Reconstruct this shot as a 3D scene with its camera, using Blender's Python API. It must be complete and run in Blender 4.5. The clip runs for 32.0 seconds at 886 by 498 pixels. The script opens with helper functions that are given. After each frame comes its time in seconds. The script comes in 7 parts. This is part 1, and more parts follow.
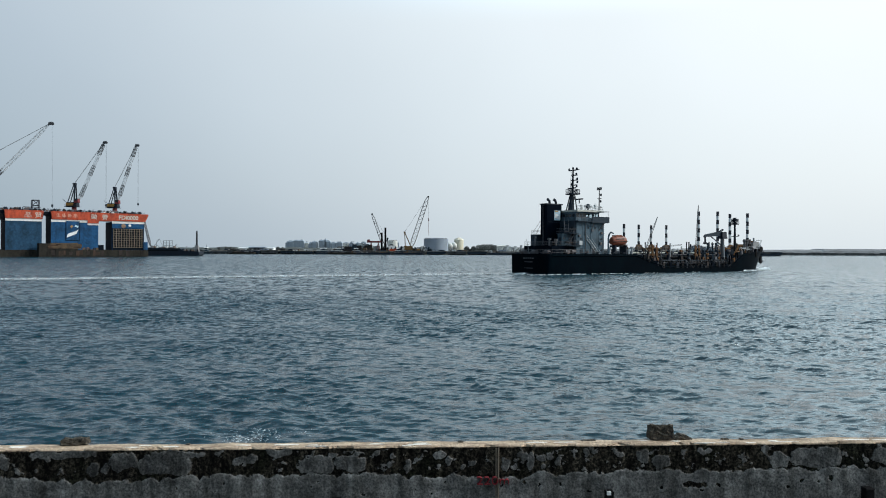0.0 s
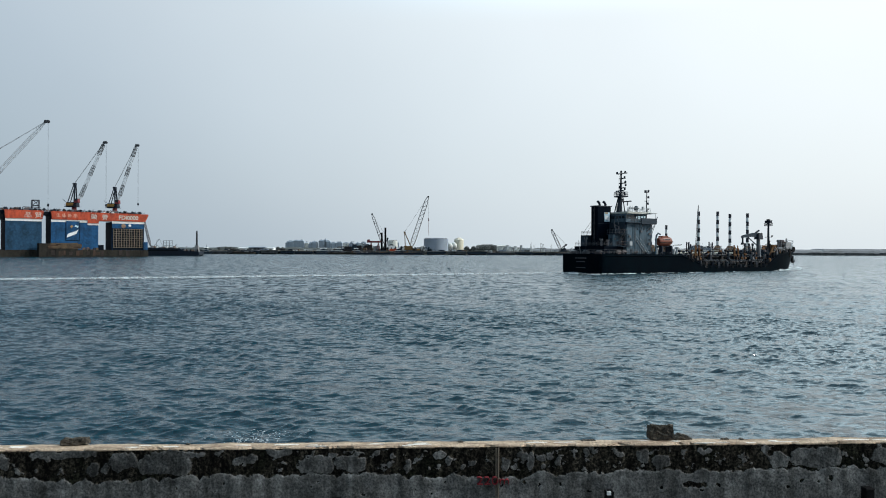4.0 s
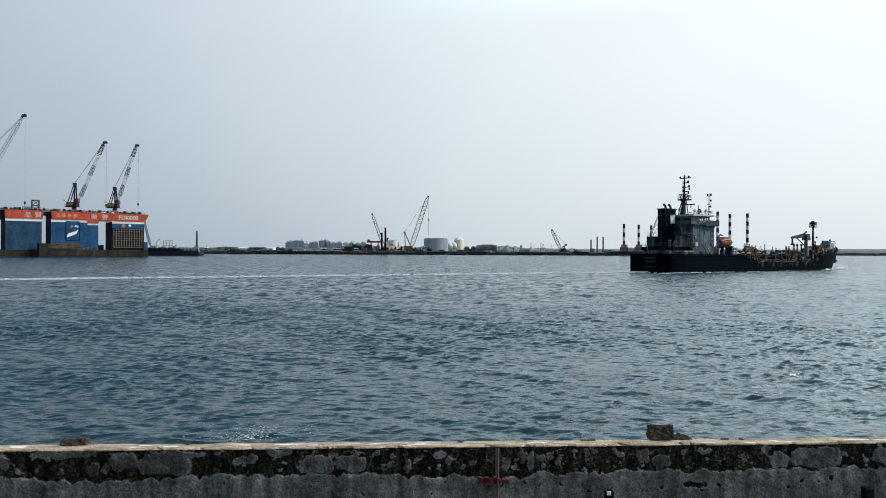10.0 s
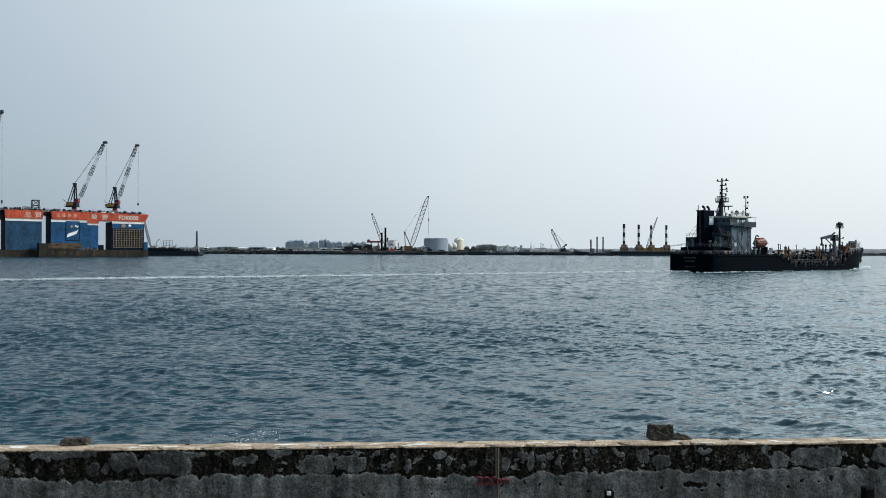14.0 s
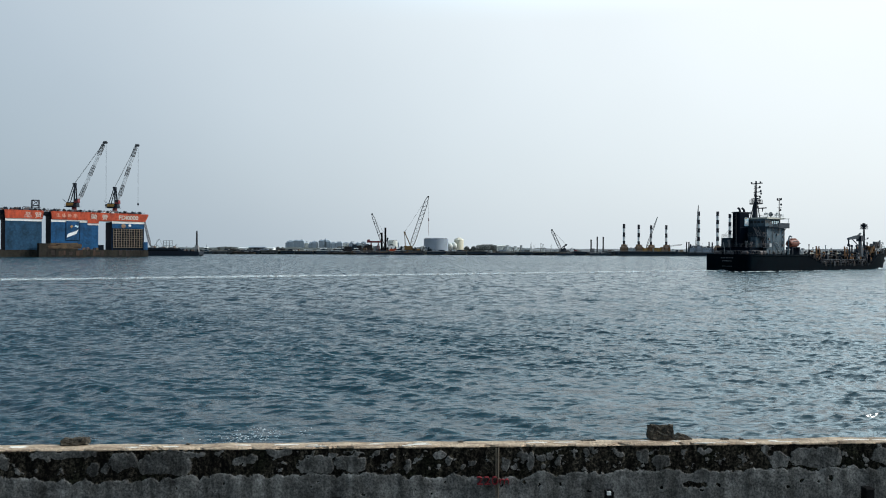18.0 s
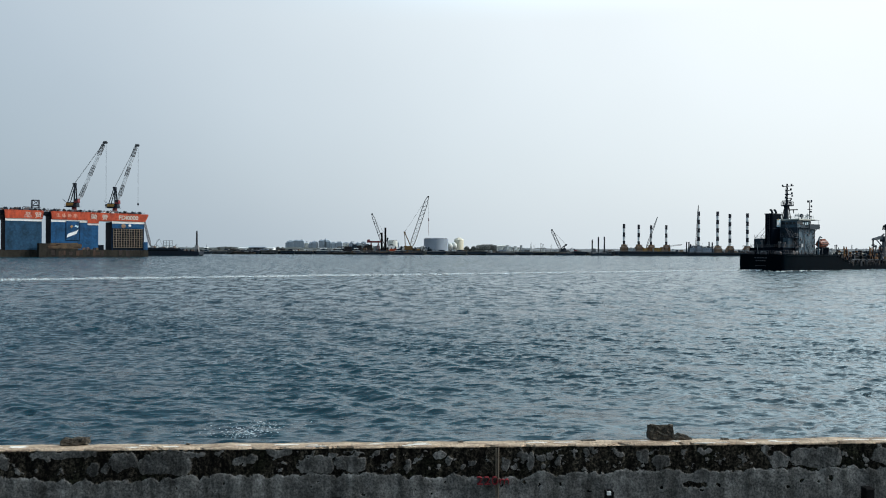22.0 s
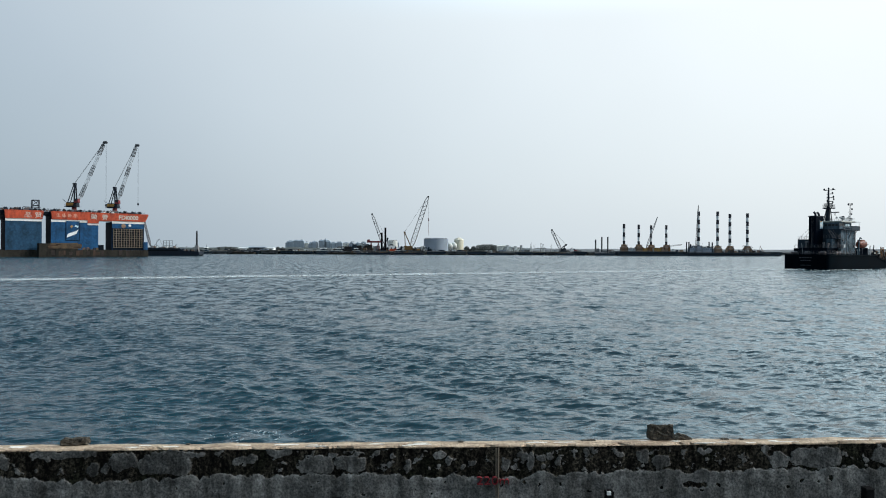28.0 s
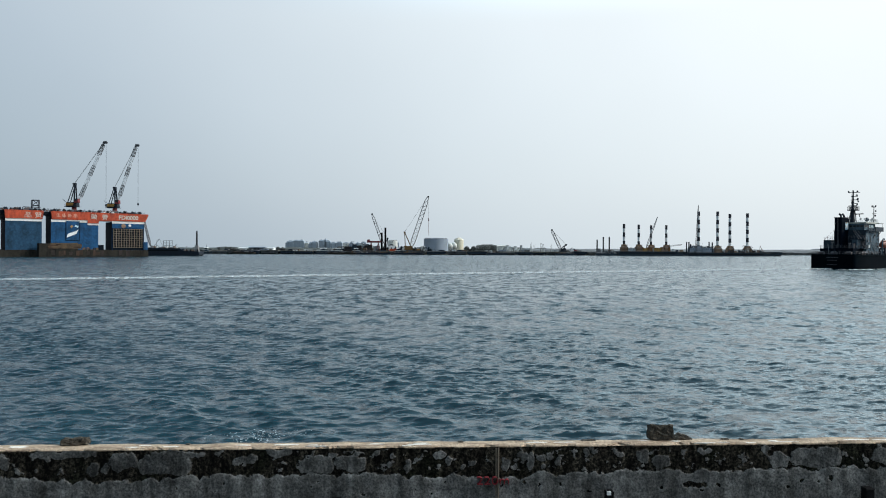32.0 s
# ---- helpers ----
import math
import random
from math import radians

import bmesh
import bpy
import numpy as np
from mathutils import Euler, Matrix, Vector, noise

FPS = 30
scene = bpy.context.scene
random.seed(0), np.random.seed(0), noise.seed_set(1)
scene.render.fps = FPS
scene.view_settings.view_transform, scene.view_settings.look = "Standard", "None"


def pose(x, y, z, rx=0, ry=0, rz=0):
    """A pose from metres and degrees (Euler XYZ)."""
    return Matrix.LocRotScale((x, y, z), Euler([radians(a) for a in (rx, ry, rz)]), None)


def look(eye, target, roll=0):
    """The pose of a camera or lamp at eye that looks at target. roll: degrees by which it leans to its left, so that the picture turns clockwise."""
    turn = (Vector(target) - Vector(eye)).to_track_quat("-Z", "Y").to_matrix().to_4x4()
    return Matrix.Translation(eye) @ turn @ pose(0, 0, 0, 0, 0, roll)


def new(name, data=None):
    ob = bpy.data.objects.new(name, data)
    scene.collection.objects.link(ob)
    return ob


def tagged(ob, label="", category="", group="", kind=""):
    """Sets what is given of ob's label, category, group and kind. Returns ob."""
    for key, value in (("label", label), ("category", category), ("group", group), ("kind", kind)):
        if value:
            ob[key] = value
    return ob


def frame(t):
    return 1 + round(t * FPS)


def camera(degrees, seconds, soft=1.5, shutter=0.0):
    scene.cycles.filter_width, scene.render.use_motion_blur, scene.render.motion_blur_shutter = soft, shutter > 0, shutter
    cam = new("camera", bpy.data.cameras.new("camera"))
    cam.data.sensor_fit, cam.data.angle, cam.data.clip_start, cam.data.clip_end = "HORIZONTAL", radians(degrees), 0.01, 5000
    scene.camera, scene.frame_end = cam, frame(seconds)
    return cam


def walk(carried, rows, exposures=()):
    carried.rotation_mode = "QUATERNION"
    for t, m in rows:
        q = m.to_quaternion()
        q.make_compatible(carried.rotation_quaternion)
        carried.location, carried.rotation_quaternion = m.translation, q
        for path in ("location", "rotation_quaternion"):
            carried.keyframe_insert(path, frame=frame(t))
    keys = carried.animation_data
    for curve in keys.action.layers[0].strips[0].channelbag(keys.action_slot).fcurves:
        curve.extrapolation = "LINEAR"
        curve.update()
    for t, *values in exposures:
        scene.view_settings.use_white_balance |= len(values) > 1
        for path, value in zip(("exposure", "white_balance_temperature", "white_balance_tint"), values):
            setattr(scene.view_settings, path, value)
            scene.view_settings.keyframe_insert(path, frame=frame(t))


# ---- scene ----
cam = camera(66, 32.0, soft=1.0)
HERE = look((0, 0, 5.5), (0, 1207, 7.8), 0.255)
walk(cam, [(0.0, HERE), (32.0, HERE)])

# ---- light: a bright hazy sky, the sun to the right ----
SUN_BEARING, SUN_HEIGHT = 91, 34
sun_way = Vector((math.sin(radians(SUN_BEARING)) * math.cos(radians(SUN_HEIGHT)),
                  math.cos(radians(SUN_BEARING)) * math.cos(radians(SUN_HEIGHT)), math.sin(radians(SUN_HEIGHT))))
sun = new("sun", bpy.data.lights.new("sun", "SUN"))
sun.data.energy, sun.data.angle, sun.data.color = 2.3, radians(4), (1.0, 0.965, 0.92)
sun.matrix_world = look(sun_way * 100, (0, 0, 0))


def sky():
    world = bpy.data.worlds.new("hazy_sky")
    scene.world = world
    world.use_nodes = True
    n, l = world.node_tree.nodes, world.node_tree.links
    n.clear()
    out, bg = n.new("ShaderNodeOutputWorld"), n.new("ShaderNodeBackground")
    air = n.new("ShaderNodeTexSky")
    air.sky_type, air.sun_disc = "NISHITA", False
    air.sun_elevation, air.sun_rotation = radians(SUN_HEIGHT), radians(SUN_BEARING)
    air.air_density, air.dust_density, air.ozone_density = 1.2, 6.0, 1.5
    where = n.new("ShaderNodeTexCoord")
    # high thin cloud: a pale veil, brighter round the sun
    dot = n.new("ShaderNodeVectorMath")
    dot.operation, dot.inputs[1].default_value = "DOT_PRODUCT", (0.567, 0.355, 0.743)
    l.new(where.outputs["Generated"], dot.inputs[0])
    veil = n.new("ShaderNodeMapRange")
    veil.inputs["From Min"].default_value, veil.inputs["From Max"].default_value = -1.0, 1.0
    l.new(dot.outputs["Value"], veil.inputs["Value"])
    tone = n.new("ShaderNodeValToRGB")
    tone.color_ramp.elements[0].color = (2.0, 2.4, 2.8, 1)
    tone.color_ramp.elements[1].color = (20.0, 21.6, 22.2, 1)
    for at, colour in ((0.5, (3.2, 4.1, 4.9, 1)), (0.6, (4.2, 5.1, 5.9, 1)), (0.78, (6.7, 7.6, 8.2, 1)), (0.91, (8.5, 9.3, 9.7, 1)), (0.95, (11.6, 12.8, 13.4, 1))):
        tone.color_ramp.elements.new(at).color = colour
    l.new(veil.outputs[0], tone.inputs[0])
    cloud = n.new("ShaderNodeTexNoise")
    cloud.inputs["Scale"].default_value, cloud.inputs["Detail"].default_value = 1.6, 4.0
    l.new(where.outputs["Generated"], cloud.inputs["Vector"])
    soft = n.new("ShaderNodeMapRange")
    soft.inputs["To Min"].default_value, soft.inputs["To Max"].default_value = 0.9, 1.1
    l.new(cloud.outputs["Fac"], soft.inputs["Value"])
    veiled = n.new("ShaderNodeVectorMath")
    veiled.operation = "SCALE"
    l.new(tone.outputs["Color"], veiled.inputs[0]), l.new(soft.outputs[0], veiled.inputs["Scale"])
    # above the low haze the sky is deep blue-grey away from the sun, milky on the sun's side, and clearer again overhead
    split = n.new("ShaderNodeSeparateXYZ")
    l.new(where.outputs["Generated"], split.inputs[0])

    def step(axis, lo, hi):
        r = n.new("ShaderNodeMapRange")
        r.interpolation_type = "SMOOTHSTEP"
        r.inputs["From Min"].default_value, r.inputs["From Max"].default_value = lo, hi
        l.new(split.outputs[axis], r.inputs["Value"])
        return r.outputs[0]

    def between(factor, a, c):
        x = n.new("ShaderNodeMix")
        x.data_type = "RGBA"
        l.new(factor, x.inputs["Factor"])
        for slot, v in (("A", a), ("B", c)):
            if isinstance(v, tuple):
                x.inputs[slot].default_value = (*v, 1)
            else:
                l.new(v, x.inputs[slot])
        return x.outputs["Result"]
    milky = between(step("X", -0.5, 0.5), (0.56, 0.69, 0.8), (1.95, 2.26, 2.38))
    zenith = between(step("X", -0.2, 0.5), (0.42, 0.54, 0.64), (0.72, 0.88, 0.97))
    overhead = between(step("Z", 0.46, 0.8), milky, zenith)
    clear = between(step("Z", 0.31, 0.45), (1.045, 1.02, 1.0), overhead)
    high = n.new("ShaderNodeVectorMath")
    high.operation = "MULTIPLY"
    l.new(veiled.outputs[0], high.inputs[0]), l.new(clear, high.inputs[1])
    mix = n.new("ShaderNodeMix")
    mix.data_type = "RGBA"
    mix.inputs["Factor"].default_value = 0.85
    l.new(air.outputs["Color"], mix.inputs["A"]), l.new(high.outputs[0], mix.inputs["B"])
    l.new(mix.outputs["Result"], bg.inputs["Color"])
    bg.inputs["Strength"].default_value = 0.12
    l.new(bg.outputs[0], out.inputs[0])


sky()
scene.view_settings.exposure = 0.0


# ---- materials ----
def paint(name, colour, rough=0.6, metal=0.0, shine=0.3, wear=0.25, worn=None, size=1.0, bump=0.15, grain_way=(1, 1, 0.35), speck=0.18, fine_scale=9.0):
    """A weathered surface: broad stains and fine grain over the base colour, streaked downwards."""
    m = bpy.data.materials.new(name)
    m.use_nodes = True
    n, l = m.node_tree.nodes, m.node_tree.links
    b = n["Principled BSDF"]
    b.inputs["Metallic"].default_value = metal
    b.inputs["Specular IOR Level"].default_value = shine
    where, fit = n.new("ShaderNodeTexCoord"), n.new("ShaderNodeMapping")
    l.new(where.outputs["Object"], fit.inputs["Vector"])
    fit.inputs["Scale"].default_value = tuple(k / size for k in grain_way)
    broad, fine = n.new("ShaderNodeTexNoise"), n.new("ShaderNodeTexNoise")
    broad.inputs["Scale"].default_value, broad.inputs["Detail"].default_value, broad.inputs["Roughness"].default_value = 0.7, 6, 0.65
    fine.inputs["Scale"].default_value, fine.inputs["Detail"].default_value = fine_scale, 4
    l.new(fit.outputs[0], broad.inputs["Vector"]), l.new(where.outputs["Object"], fine.inputs["Vector"])
    ramp = n.new("ShaderNodeValToRGB")
    ramp.color_ramp.elements[0].position, ramp.color_ramp.elements[1].position = 0.42, 0.68
    l.new(broad.outputs["Fac"], ramp.inputs[0])
    c2 = worn or tuple(c * 0.55 for c in colour)
    mix = n.new("ShaderNodeMix")
    mix.data_type = "RGBA"
    mix.inputs["A"].default_value, mix.inputs["B"].default_value = (*colour, 1), (*c2, 1)
    amount = n.new("ShaderNodeMath")
    amount.operation, amount.inputs[1].default_value = "MULTIPLY", wear
    l.new(ramp.outputs[0], amount.inputs[0]), l.new(amount.outputs[0], mix.inputs["Factor"])
    grain = n.new("ShaderNodeMapRange")
    grain.inputs["To Min"].default_value, grain.inputs["To Max"].default_value = 1 - speck, 1 + speck
    l.new(fine.outputs["Fac"], grain.inputs["Value"])
    tone = n.new("ShaderNodeVectorMath")
    tone.operation = "SCALE"
    l.new(mix.outputs["Result"], tone.inputs[0]), l.new(grain.outputs[0], tone.inputs["Scale"])
    l.new(tone.outputs[0], b.inputs["Base Color"])
    gloss = n.new("ShaderNodeMapRange")
    gloss.inputs["To Min"].default_value, gloss.inputs["To Max"].default_value = max(0.05, rough - 0.12), min(1, rough + 0.12)
    l.new(broad.outputs["Fac"], gloss.inputs["Value"]), l.new(gloss.outputs[0], b.inputs["Roughness"])
    relief = n.new("ShaderNodeBump")
    relief.inputs["Strength"].default_value, relief.inputs["Distance"].default_value = bump, 0.02
    l.new(fine.outputs["Fac"], relief.inputs["Height"]), l.new(relief.outputs[0], b.inputs["Normal"])
    return m


RUST = (0.16, 0.075, 0.04)
M = {
    # hull, funnel, house_dark and dark_steel hold a blue tint for haze
    "hull": paint("black_hull_paint", (0.0004, 0.0027, 0.0052), 0.62, shine=0.015, wear=0.9, worn=(0.0009, 0.0055, 0.0085), size=1.6),
    "house": paint("grey_deckhouse_paint", (0.063, 0.108, 0.14), 0.6, wear=0.9, worn=(0.022, 0.038, 0.05), size=1.1, speck=0.3, fine_scale=2.5),
    "house_dark": paint("dark_grey_steel", (0.016, 0.029, 0.042), 0.55, shine=0.2, wear=0.4, size=2),
    "funnel": paint("black_funnel_paint", (0.0012, 0.0038, 0.0085), 0.7, shine=0.02, wear=0.3, worn=(0.005, 0.009, 0.012), size=2),
    "cream": paint("cream_paint", (0.46, 0.47, 0.42), 0.5, wear=0.3, worn=(0.35, 0.24, 0.16)),
    "steel": paint("grey_steel", (0.09, 0.10, 0.11), 0.5, 0.0, wear=0.5, worn=RUST),
    "dark_steel": paint("dark_steel", (0.009, 0.015, 0.025), 0.55, 0.0, shine=0.2, wear=0.4, worn=(0.02, 0.024, 0.03)),
    "pale": paint("pale_grey_paint", (0.42, 0.44, 0.45), 0.55, wear=0.4, worn=(0.2, 0.16, 0.13)),
    "white": paint("white_paint", (0.72, 0.73, 0.72), 0.5, wear=0.3, worn=(0.45, 0.40, 0.34)),
    "orange": paint("orange_fibreglass", (0.20, 0.05, 0.025), 0.5, wear=0.7, worn=(0.13, 0.05, 0.03)),
    "ochre": paint("ochre_gear_paint", (0.14, 0.062, 0.015), 0.65, wear=0.8, worn=(0.15, 0.06, 0.03)),
    "brown": paint("brown_machinery", (0.018, 0.013, 0.011), 0.8, wear=0.6, worn=(0.05, 0.035, 0.03)),
    "dock_red": paint("orange_red_dock_paint", (0.46, 0.075, 0.034), 0.6, shine=0.15, wear=1.0, worn=(0.18, 0.038, 0.023), size=2.2, speck=0.4, fine_scale=1.1),
    "dock_blue": paint("blue_dock_paint", (0.012, 0.07, 0.17), 0.65, shine=0.15, wear=1.0, worn=(0.008, 0.03, 0.06), size=3.4, speck=0.5, fine_scale=0.8, grain_way=(1, 1, 0.7)),
    "dock_faded": paint("faded_teal_blue_dock_paint", (0.016, 0.055, 0.105), 0.65, shine=0.15, wear=1.0, worn=(0.009, 0.027, 0.048), size=3.0, speck=0.5, fine_scale=0.8, grain_way=(1, 1, 0.7)),
    # also colours the end walls, whose shade it carries
    "dock_navy": paint("navy_dock_paint_and_shade", (0.003, 0.006, 0.011), 0.7, shine=0.08, wear=0.4, size=6),
    "dock_white": paint("white_dock_paint", (0.68, 0.68, 0.66), 0.6, wear=0.5, worn=(0.4, 0.36, 0.3), size=4),
    "pontoon": paint("fouled_pontoon_steel", (0.03, 0.027, 0.022), 0.85, shine=0.1, wear=1.0, worn=(0.01, 0.009, 0.008), size=3.5, speck=0.4, fine_scale=2.0),
    "rust": paint("rusty_steel", (0.14, 0.10, 0.075), 0.8, wear=0.7, worn=(0.09, 0.05, 0.03), size=4),
    "crane_yellow": paint("yellow_crane_paint", (0.15, 0.08, 0.02), 0.6, wear=0.5, worn=RUST),
    "house_yellow": paint("chrome_yellow_panel_paint", (0.34, 0.19, 0.04), 0.6, wear=0.6, worn=(0.16, 0.09, 0.03)),
    "crane_red": paint("red_crane_paint", (0.15, 0.026, 0.032), 0.6, wear=0.4, worn=(0.15, 0.04, 0.03)),
    "boom": paint("grey_boom_steel", (0.24, 0.24, 0.24), 0.6, wear=0.5, worn=(0.1, 0.08, 0.07)),
    "boom_dark": paint("dark_boom_steel", (0.035, 0.037, 0.042), 0.6, wear=0.4),
    "caisson": paint("wet_caisson_concrete", (0.085, 0.09, 0.09), 0.9, wear=1.0, worn=(0.02, 0.022, 0.022), size=4),
    "quay_top": paint("sandy_fill", (0.19, 0.17, 0.14), 0.95, wear=1.0, worn=(0.05, 0.052, 0.046), size=7),
    "rock_dark": paint("weathered_mole_concrete", (0.11, 0.108, 0.1), 0.9, wear=0.9, worn=(0.045, 0.046, 0.044), size=5),
    "rock": paint("grey_breakwater_stone", (0.21, 0.215, 0.22), 0.9, wear=0.7, worn=(0.1, 0.1, 0.1), size=10),
    "tank_blue": paint("blue_grey_tank_paint", (0.25, 0.29, 0.35), 0.6, wear=0.5, worn=(0.17, 0.2, 0.22), size=9),
    "tank_white": paint("off_white_tank_paint", (0.6, 0.6, 0.56), 0.6, wear=0.4, worn=(0.42, 0.4, 0.35), size=8),
    "tank_cream": paint("cream_tank_paint", (0.68, 0.63, 0.5), 0.6, wear=0.4, worn=(0.42, 0.37, 0.26), size=8),
    # town windows and walls: distance haze mixed into pale blue-grey colours
    "haze_glass": paint("hazy_far_windows", (0.2, 0.24, 0.28), 0.5, wear=0.2, size=20),
    "tower": paint("haze_grey_concrete", (0.27, 0.32, 0.37), 0.85, wear=0.4, size=20),
    "glass": paint("dark_window_glass", (0.02, 0.026, 0.03), 0.12, wear=0.1),
    # leaves greyed and lightened: the haze of the far shore as colour
    "leaf": paint("hazy_grey_green_leaves", (0.085, 0.095, 0.088), 0.85, wear=0.6, worn=(0.065, 0.07, 0.078), size=4),
    "jack_brown": paint("brown_jacking_house", (0.29, 0.185, 0.115), 0.7, wear=0.9, worn=(0.12, 0.075, 0.05), size=2.5),
    "tan": paint("tan_scaffold_steel", (0.2, 0.165, 0.125), 0.8, wear=0.6, worn=(0.12, 0.08, 0.05), size=3),
    "heap": paint("rusty_earth_heap", (0.03, 0.021, 0.015), 0.95, wear=1.0, worn=(0.075, 0.042, 0.028), size=1.2, bump=1.0, speck=0.6, fine_scale=2.0),
    "sand": paint("brown_sand", (0.07, 0.05, 0.032), 0.95, wear=0.6, worn=(0.15, 0.1, 0.06), size=3),
    "pale_blue": paint("pale_blue_paint", (0.45, 0.6, 0.68), 0.6, wear=0.3),
    "worn_pink": paint("faded_pink_lettering", (0.55, 0.3, 0.22), 0.6, wear=0.7, worn=(0.42, 0.14, 0.08)),
    "gold": paint("faded_gold_paint", (0.36, 0.22, 0.08), 0.6, wear=0.4),
    "text_red": paint("red_marker_paint", (0.26, 0.02, 0.03), 0.7, wear=0.6, worn=(0.14, 0.06, 0.05), size=0.05),
    "black": paint("black_rubber", (0.006, 0.006, 0.0065), 0.8, shine=0.1, wear=0.3, size=0.1),
    "band_red": paint("dark_maroon_band_paint", (0.02, 0.021, 0.031), 0.6, wear=0.5, worn=(0.04, 0.035, 0.04), size=3),
}


def window_glass():
    m = bpy.data.materials.new("tinted_clear_glass")
    m.use_nodes = True
    b = m.node_tree.nodes["Principled BSDF"]
    b.inputs["Base Color"].default_value = (0.72, 0.8, 0.82, 1)
    b.inputs["Transmission Weight"].default_value, b.inputs["Roughness"].default_value, b.inputs["IOR"].default_value = 1.0, 0.02, 1.05
    return m


M["clear_glass"] = window_glass()


# ---- mesh helpers ----
class Shape:
    """Collects boxes, tubes and prisms for one mesh."""

    def __init__(self):
        self.v, self.f = [], []

    def add(self, verts, faces):
        k = len(self.v)
        self.v += [tuple(p) for p in verts]
        self.f += [tuple(i + k for i in f) for f in faces]
        return self

    def box(self, x0, y0, z0, x1, y1, z1, turn=0.0, top=1.0):
        cx, cy = (x0 + x1) / 2, (y0 + y1) / 2
        c, s = math.cos(radians(turn)), math.sin(radians(turn))
        pts = []
        for z, k in ((z0, 1.0), (z1, top)):
            for x, y in ((x0, y0), (x1, y0), (x1, y1), (x0, y1)):
                dx, dy = (x - cx) * k, (y - cy) * k
                pts.append((cx + dx * c - dy * s, cy + dx * s + dy * c, z))
        return self.add(pts, [(3, 2, 1, 0), (4, 5, 6, 7), (0, 1, 5, 4), (1, 2, 6, 5), (2, 3, 7, 6), (3, 0, 4, 7)])

    def tube(self, p, q, r, r2=None, n=6):
        p, q = Vector(p), Vector(q)
        r2 = r if r2 is None else r2
        d = (q - p).normalized()
        a = d.orthogonal().normalized()
        b = d.cross(a)
        pts = []
        for c, k in ((p, r), (q, r2)):
            for i in range(n):
                w = 2 * math.pi * (i + 0.5) / n
                pts.append(c + a * (k * math.cos(w)) + b * (k * math.sin(w)))
        faces = [(i, (i + 1) % n, n + (i + 1) % n, n + i) for i in range(n)]
        return self.add(pts, faces + [tuple(range(n - 1, -1, -1)), tuple(range(n, 2 * n))])

    def path(self, pts, r, n=6):
        for p, q in zip(pts, pts[1:]):
            self.tube(p, q, r, n=n)
        return self

    def prism(self, outline, lo, hi, axis="z"):
        """A closed outline pushed from lo to hi along an axis."""
        n = len(outline)
        put = {"z": lambda a, b, c: (a, b, c), "y": lambda a, b, c: (a, c, b), "x": lambda a, b, c: (c, a, b)}[axis]
        pts = [put(a, b, lo) for a, b in outline] + [put(a, b, hi) for a, b in outline]
        faces = [(i, (i + 1) % n, n + (i + 1) % n, n + i) for i in range(n)]
        return self.add(pts, faces + [tuple(range(n - 1, -1, -1)), tuple(range(n, 2 * n))])

    def turned(self, x, y, outline, n=20):
        """A round body from (radius, height) pairs."""
        pts = [(x + r * math.cos(2 * math.pi * i / n), y + r * math.sin(2 * math.pi * i / n), z) for r, z in outline for i in range(n)]
        faces = []
        for k in range(len(outline) - 1):
            faces += [(k * n + i, k * n + (i + 1) % n, (k + 1) * n + (i + 1) % n, (k + 1) * n + i) for i in range(n)]
        last = (len(outline) - 1) * n
        return self.add(pts, faces + [tuple(range(n - 1, -1, -1)), tuple(range(last, last + n))])

    def lattice(self, p, q, w0, w1, bays, r, flat=False):
        """A four-chord boom with zigzag lacing; w0, w1: its depth at both ends."""
        p, q = Vector(p), Vector(q)
        d = (q - p).normalized()
        a = Vector((-d.y, d.x, 0))
        a = a.normalized() if a.length > 0.05 else Vector((0, 1, 0))
        b = d.cross(a)

        def at(k, i, j):
            t = k / bays
            taper = 1.0 if flat else min(1.0, 5 * t + 0.25, 6 * (1 - t) + 0.3)
            w = (w0 + (w1 - w0) * t) * taper / 2
            return p + (q - p) * t + a * (w * i) + b * (w * j)
        return self.trellis(at, bays, r)

    def trellis(self, at, bays, r):
        for i, j in ((-1, -1), (1, -1), (1, 1), (-1, 1)):
            self.path([at(k, i, j) for k in range(bays + 1)], r, 4)
        for k in range(bays):
            e = 1 if k % 2 else -1
            for i in (-1, 1):
                self.tube(at(k, i, e), at(k + 1, i, -e), r * 0.6, n=3)
                self.tube(at(k, e, i), at(k + 1, -e, i), r * 0.6, n=3)
        return self

    def rail(self, pts, high=1.1, gap=2.0, r=0.03):
        """A guard rail along points: posts and three bars."""
        for p, q in zip(pts, pts[1:]):
            p, q = Vector(p), Vector(q)
            m = max(1, round((q - p).length / gap))
            for k in range(m + 1):
                c = p + (q - p) * (k / m)
                self.tube(c, c + Vector((0, 0, high)), r, n=4)
            for h in (high * 0.35, high * 0.68, high):
                self.tube(p + Vector((0, 0, h)), q + Vector((0, 0, h)), r * 0.8, n=4)
        return self

    def stairs(self, p, q, w, n=8):
        """Two stringers and treads between two points."""
        p, q = Vector(p), Vector(q)
        side = (q - p).cross(Vector((0, 0, 1))).normalized() * (w / 2)
        for s in (-1, 1):
            self.tube(p + side * s, q + side * s, 0.09, n=4)
            self.tube(p + side * s + Vector((0, 0, 1)), q + side * s + Vector((0, 0, 1)), 0.035, n=4)
        for k in range(1, n):
            c = p + (q - p) * (k / n)
            self.tube(c - side, c + side, 0.05, n=4)
        return self

    def mesh(self, name, material, smooth=False):
        me = bpy.data.meshes.new(name)
        me.from_pydata(self.v, [], self.f)
        me.materials.append(material)
        if smooth:
            me.shade_smooth()
            me.set_sharp_from_angle(angle=radians(35))
        me.update()
        return me


